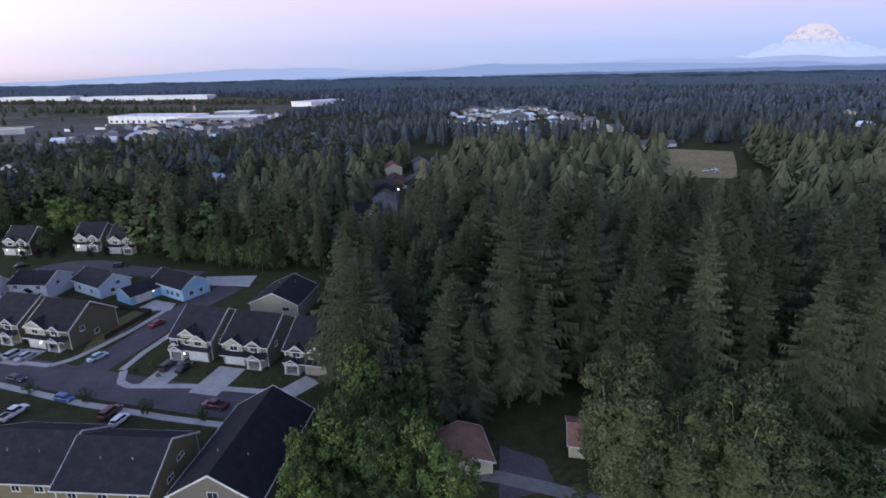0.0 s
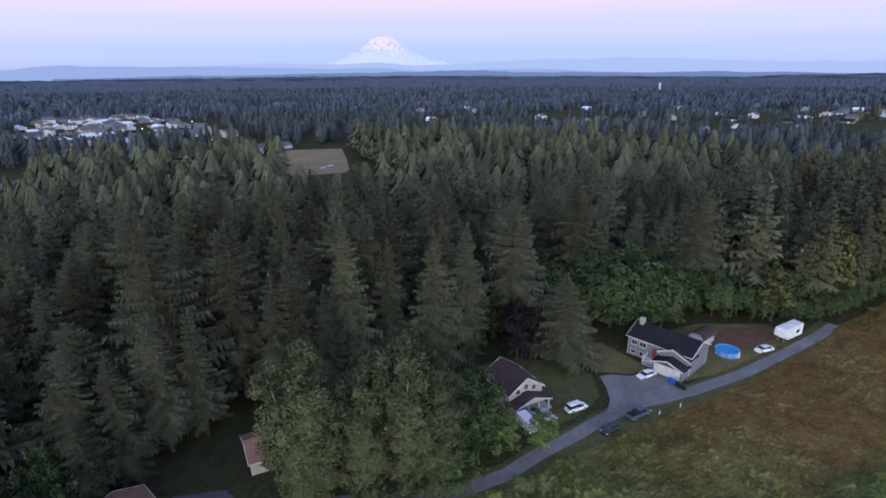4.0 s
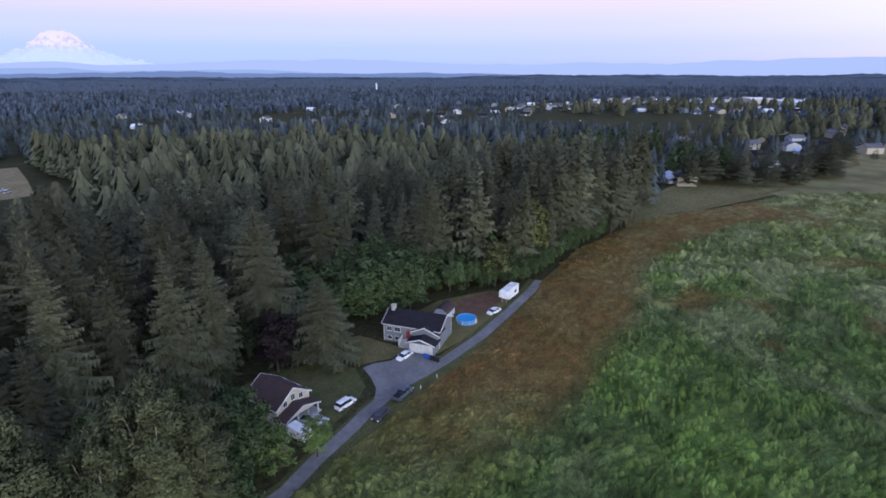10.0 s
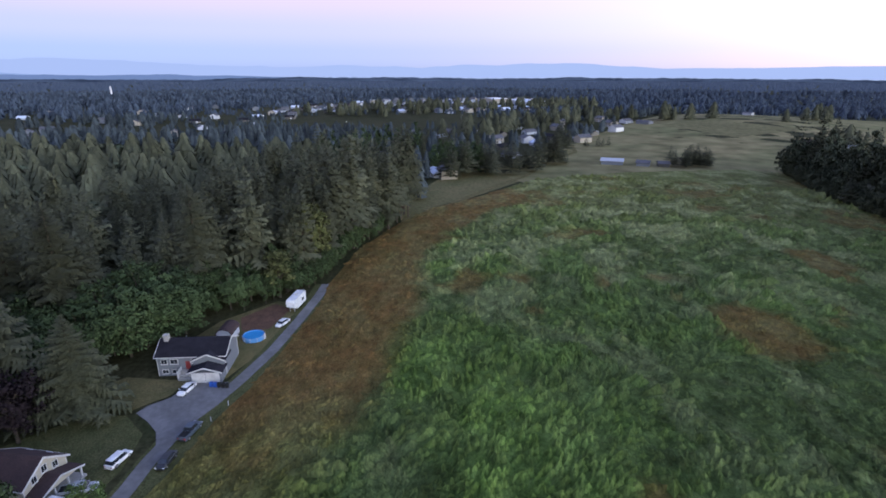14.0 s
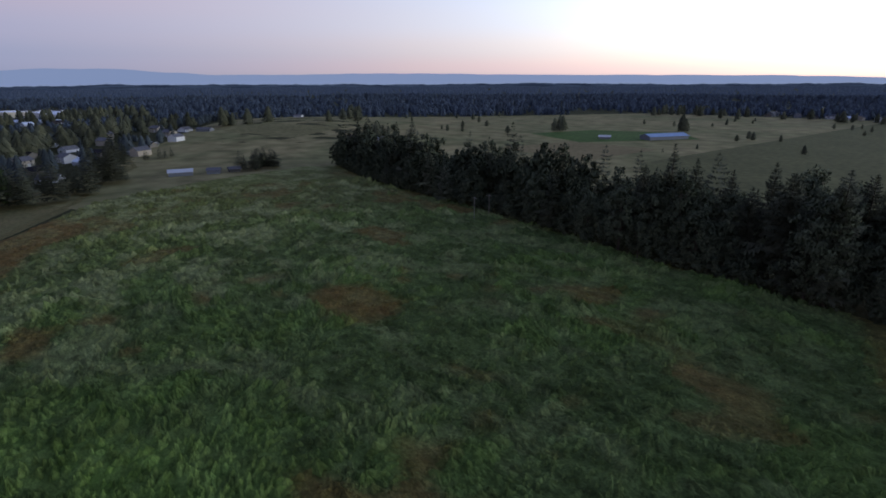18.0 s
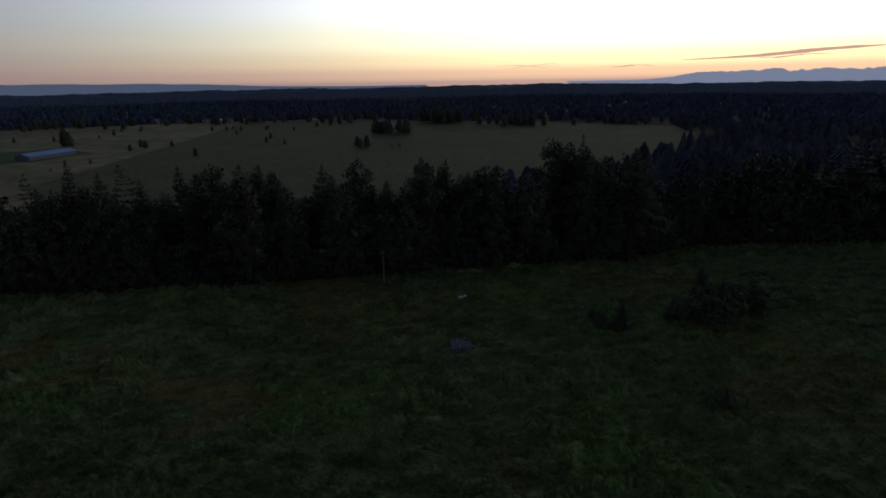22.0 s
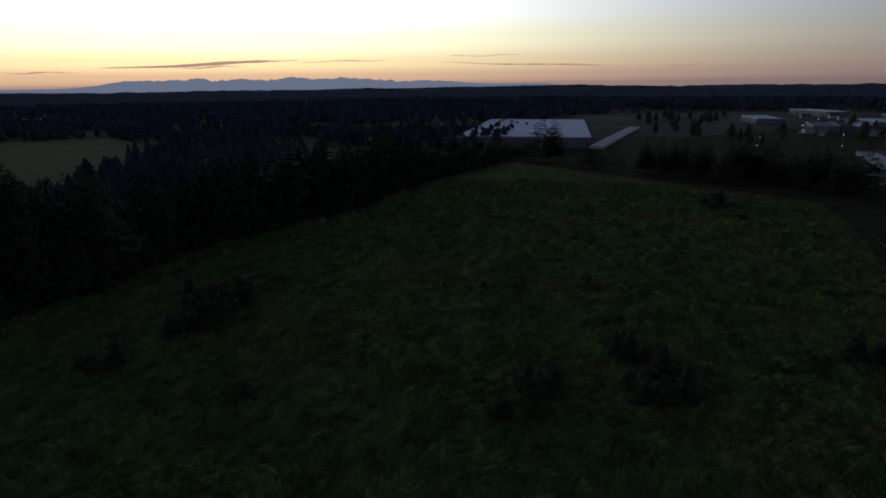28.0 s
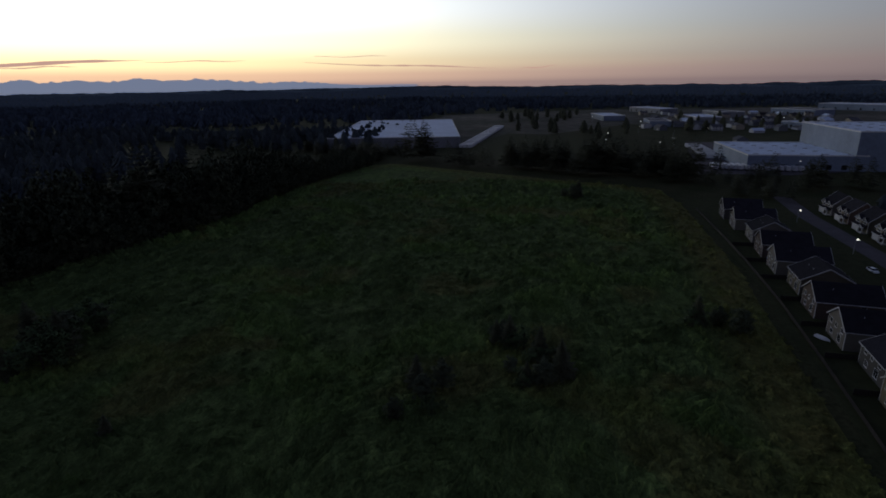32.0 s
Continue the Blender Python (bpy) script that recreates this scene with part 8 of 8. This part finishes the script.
# shelter belt along the meadow's far side
BELT = [(p[0], p[1]) for p in SOUTH_EDGE]
belt_g = np.random.default_rng(5)
bl = [Vector((x, y, 0)) for x, y in BELT]
belt_rows, belt_mid = [], []
for p, q in zip(bl, bl[1:]):
    d = (q - p)
    nrm = Vector((-d.y, d.x, 0)).normalized()
    if nrm.y > 0:
        nrm = -nrm
    for i in range(int(d.length / 4.0)):
        for deep in (2, 9, 17, 26):
            o = p + d * ((i + belt_g.random()) / max(1, int(d.length / 4.0))) + nrm * (deep + 4 * belt_g.normal())
            if belt_g.random() < 0.72:
                belt_rows.append((o.x, o.y, deep))
for x, y, deep in belt_rows:
    h = (22 if deep < 6 else 33) + 20 * (float(vnoise(x, y, 11, 77)) - 0.5) + 4.5 * belt_g.normal()
    h = max(9, min(46, h)) * (1 - 0.5 * float(smooth(-x, 310, 380)))
    dist = math.hypot(x, y)
    fir = belt_g.random() < (0.14 if deep < 6 else 0.34) * (0.35 if x < -150 else 1.0)
    if dist < 235 and abs(x) < 190:
        if fir:
            put(FIRS[int(belt_g.integers(0, 6))], x, y, h / 40 * (0.9 + 0.3 * belt_g.random()), h / 40)
        else:
            put(ALDER[int(belt_g.integers(0, 3))], x, y, (h / 30) * (0.9 + 0.4 * belt_g.random()), h / 21)
    else:
        belt_mid.append((x, y, 0, h / 40 * 1.15, h / 40, belt_g.random() * 6.28, fir))
grove("belt_firs", "dark firs of the far shelter belt", FIELD_FIRS, [r[:6] for r in belt_mid if r[6]], M_fir)
grove("belt_alders", "dull green alders of the far shelter belt", BELT_LEAFY, [(r[0], r[1], 0, r[3] * 1.0, r[4] * 1.7, r[5]) for r in belt_mid if not r[6]], M_leaf_alder)
hedge = []
for p, q in zip(bl, bl[1:]):
    d = q - p
    for i in range(int(d.length / 2.6)):
        o = p + d * ((i + belt_g.random()) / max(1, int(d.length / 2.6)))
        hedge.append((o.x + belt_g.normal(), o.y - 1.0 + 1.6 * belt_g.normal(), -0.8, 0.42 + 0.25 * belt_g.random(), 0.36 + 0.35 * belt_g.random(), 6.28 * belt_g.random()))
grove("belt_undergrowth", "dense undergrowth along the foot of the shelter belt", BELT_LEAFY, hedge, M_leaf_alder, category="shrubs")
# shrubs and young trees standing in the meadow
mg = np.random.default_rng(29)
for x, y, h, w, n in ((-126.3, -9.2, 10, 6.5, 3), (-120.7, 1.6, 10, 9, 4), (-109, -4, 7.5, 6.5, 3), (-97, -26, 9.5, 10, 5), (-151, 43, 11, 13, 5), (-320, 13.5, 13, 11, 4), (-108, -123.5, 16, 13, 5), (-99, -122, 15, 10, 4), (-92, -124, 9, 8, 3),
                      (-77, -83, 5.5, 6, 2), (-73.6, -126, 9, 8, 3), (-114.6, 1.7, 11, 7, 3), (-132.4, -10, 8, 9, 3)):
    for q in range(n):
        px, py = x + 0.34 * w * mg.normal(), y + 0.34 * w * mg.normal()
        hh = h * (1.0 if q == 0 else 0.45 + 0.4 * mg.random())
        if q == 0:
            put(SPRUCES[int(mg.integers(0, 2))], px, py, hh / 40 * 1.25, hh / 40 * 0.95, label="dark young fir standing in the meadow grass")
        else:
            put((BUSH + ALDER)[int(mg.integers(0, 5))], px, py, hh / 15, hh / 20, label="dark shrub standing in the meadow grass")
for p in FIRS + SPRUCES + COTTON + MAPLE + BRIGHT + [PLUM] + ALDER + [YELLOW] + BUSH:
    drop(p)


# small things in the wood and the meadow
def arched_shelter(x, y, turn):
    r = thing("arched_shelter", "small white arched shelter in the wood", "shelter", pose(x, y, 0.03, 0, 0, turn))
    arc = [(1.5 * math.cos(a), 1.3 + 1.5 * math.sin(a)) for a in np.linspace(0, math.pi, 11)]
    part("cover", prism(bmesh.new(), [(1.5, 0.0)] + arc + [(-1.5, 0.0), (-1.25, 0.0)] + [(p * 0.83, 1.3 + (q - 1.3) * 0.83) for p, q in reversed(arc)] + [(1.25, 0.0)], 0, 3.2, "y"), M_white_metal, r)
    part("back_panel", prism(bmesh.new(), [(-1.25, 0.0), (1.25, 0.0)] + [(p * 0.82, 1.3 + (q - 1.3) * 0.82) for p, q in arc], 3.0, 3.1, "y"), M_dark, r)
    return r


arched_shelter(83.8, 125.7, -33)


def debris(x, y, turn):
    """A collapsed deck of old grey boards and rubble in the grass."""
    r = thing("board_heap", "collapsed heap of weathered grey boards in the grass", "rubble", pose(x, y, 0.7, 0, 0, turn))
    g = np.random.default_rng(3)
    for i in range(16):
        m = pose(-2.4 + 0.32 * i, 0.3 * g.normal(), 0.45 + 0.06 * g.random(), 3 * g.normal(), 3 * g.normal(), 3 * g.normal())
        part("board", box(bmesh.new(), -0.14, -3.4 + 0.3 * g.random(), -0.04, 0.158, 3.4 - 0.3 * g.random(), 0.04, m), M_board, r)
    for i in range(14):
        m = pose(2.2 * g.normal(), 3.6 * g.normal(), 0.35 + 0.4 * g.random(), 14 * g.normal(), 14 * g.normal(), 360 * g.random())
        part("board", box(bmesh.new(), -0.16, -1.3, -0.05, 0.16, 1.3, 0.05, m), M_board if i % 3 else M_pole, r)
    return r


debris(-29, -123, -10)
r_ = thing("white_sheet", "pale sheet lying in the meadow grass", "sheet", pose(-37.2, -155.5, 0.75, 0, 0, 20))
part("sheet", boxes((-1.3, -0.5, -0.3, 1.3, 0.5, 0.1)), M_white_metal, r_)
for x, y in ((97.5, 44.6), (92, 46.0)):
    r_ = thing("marker_post", "small white marker post by the drive", "post", pose(x, y, 0.0), "marker posts")
    part("post", boxes((-0.06, -0.06, -0.2, 0.06, 0.06, 1.0)), M_trim, r_)
    part("cap", boxes((-0.09, -0.09, 1.0, 0.09, 0.09, 1.08)), M_trim, r_)
for i in range(5):
    r_ = thing("rubbish_bin", "blue plastic wheeled bin by the garage" if i < 2 else "dark wheeled rubbish bin by the wall", "bin", pose(104.6 - 0.1 * i, 51.0 - 0.9 * i, 0.1), "bins by the garage")
    part("body", boxes((-0.3, -0.33, 0.05, 0.3, 0.33, 1.0)), M_blue_plastic if i < 2 else M_tyre, r_)
    part("lid", boxes((-0.33, -0.36, 1.0, 0.33, 0.36, 1.08)), M_blue_plastic if i < 2 else M_tyre, r_)


# things in the gardens along the meadow
def upturned_boat(x, y, turn):
    r = thing("upturned_boat", "small white boat lying upside down in a garden", "boat", pose(x, y, 0.05, 0, 0, turn))
    hull = loft([(-1.9, [(0, 0.0), (0.55, 0.0), (0.50, 0.35), (0, 0.5)]), (-0.6, [(0, 0.0), (0.85, 0.0), (0.75, 0.5), (0, 0.72)]), (0.8, [(0, 0.0), (0.75, 0.0), (0.6, 0.5), (0, 0.7)]), (2.0, [(0, 0.0), (0.1, 0.0), (0.08, 0.3), (0, 0.4)])])
    part("hull", hull, M_white_metal, r)
    part("keel", boxes((-1.6, -0.04, 0.5, 1.2, 0.04, 0.78)), M_trim, r)
    return r


upturned_boat(-146.3, 71.6, 35)


def pergola(x, y, turn):
    r = thing("pergola", "garden pergola with white posts and a dark roof", "pergola", pose(x, y, 0.03, 0, 0, turn))
    for i in range(4):
        for s in (0, 3.4):
            part("post", boxes((i * 2.0 - 0.08, s - 0.08, -0.1, i * 2.0 + 0.08, s + 0.08, 2.4)), M_trim, r)
    part("roof", prism(bmesh.new(), [(-0.5, 2.4), (3.9, 2.9), (3.9, 3.02), (-0.5, 2.52)], -0.4, 6.4, "x"), M_shingle, r)
    part("fascia", boxes((-0.45, -0.56, 2.34, 6.45, -0.5, 2.52)), M_trim, r)
    return r


pergola(-100, 65.5, -4)
r_ = thing("covered_pile", "pile under a blue tarpaulin by a house", "tarpaulin", pose(-215, 82.5, 0.05, 0, 0, 20))
part("tarpaulin", loft([(-1.6, [(0, 0), (0.9, 0), (0.5, 0.6), (0, 0.7)]), (-0.3, [(0, 0), (1.2, 0), (0.8, 1.0), (0, 1.25)]), (1.5, [(0, 0), (0.8, 0), (0.4, 0.7), (0, 0.8)])]), M_blue_plastic, r_)
part("weight", boxes((-0.2, -1.35, 0, 0.2, -1.1, 0.2), (-0.9, 1.1, 0, -0.5, 1.35, 0.2)), M_rock, r_)
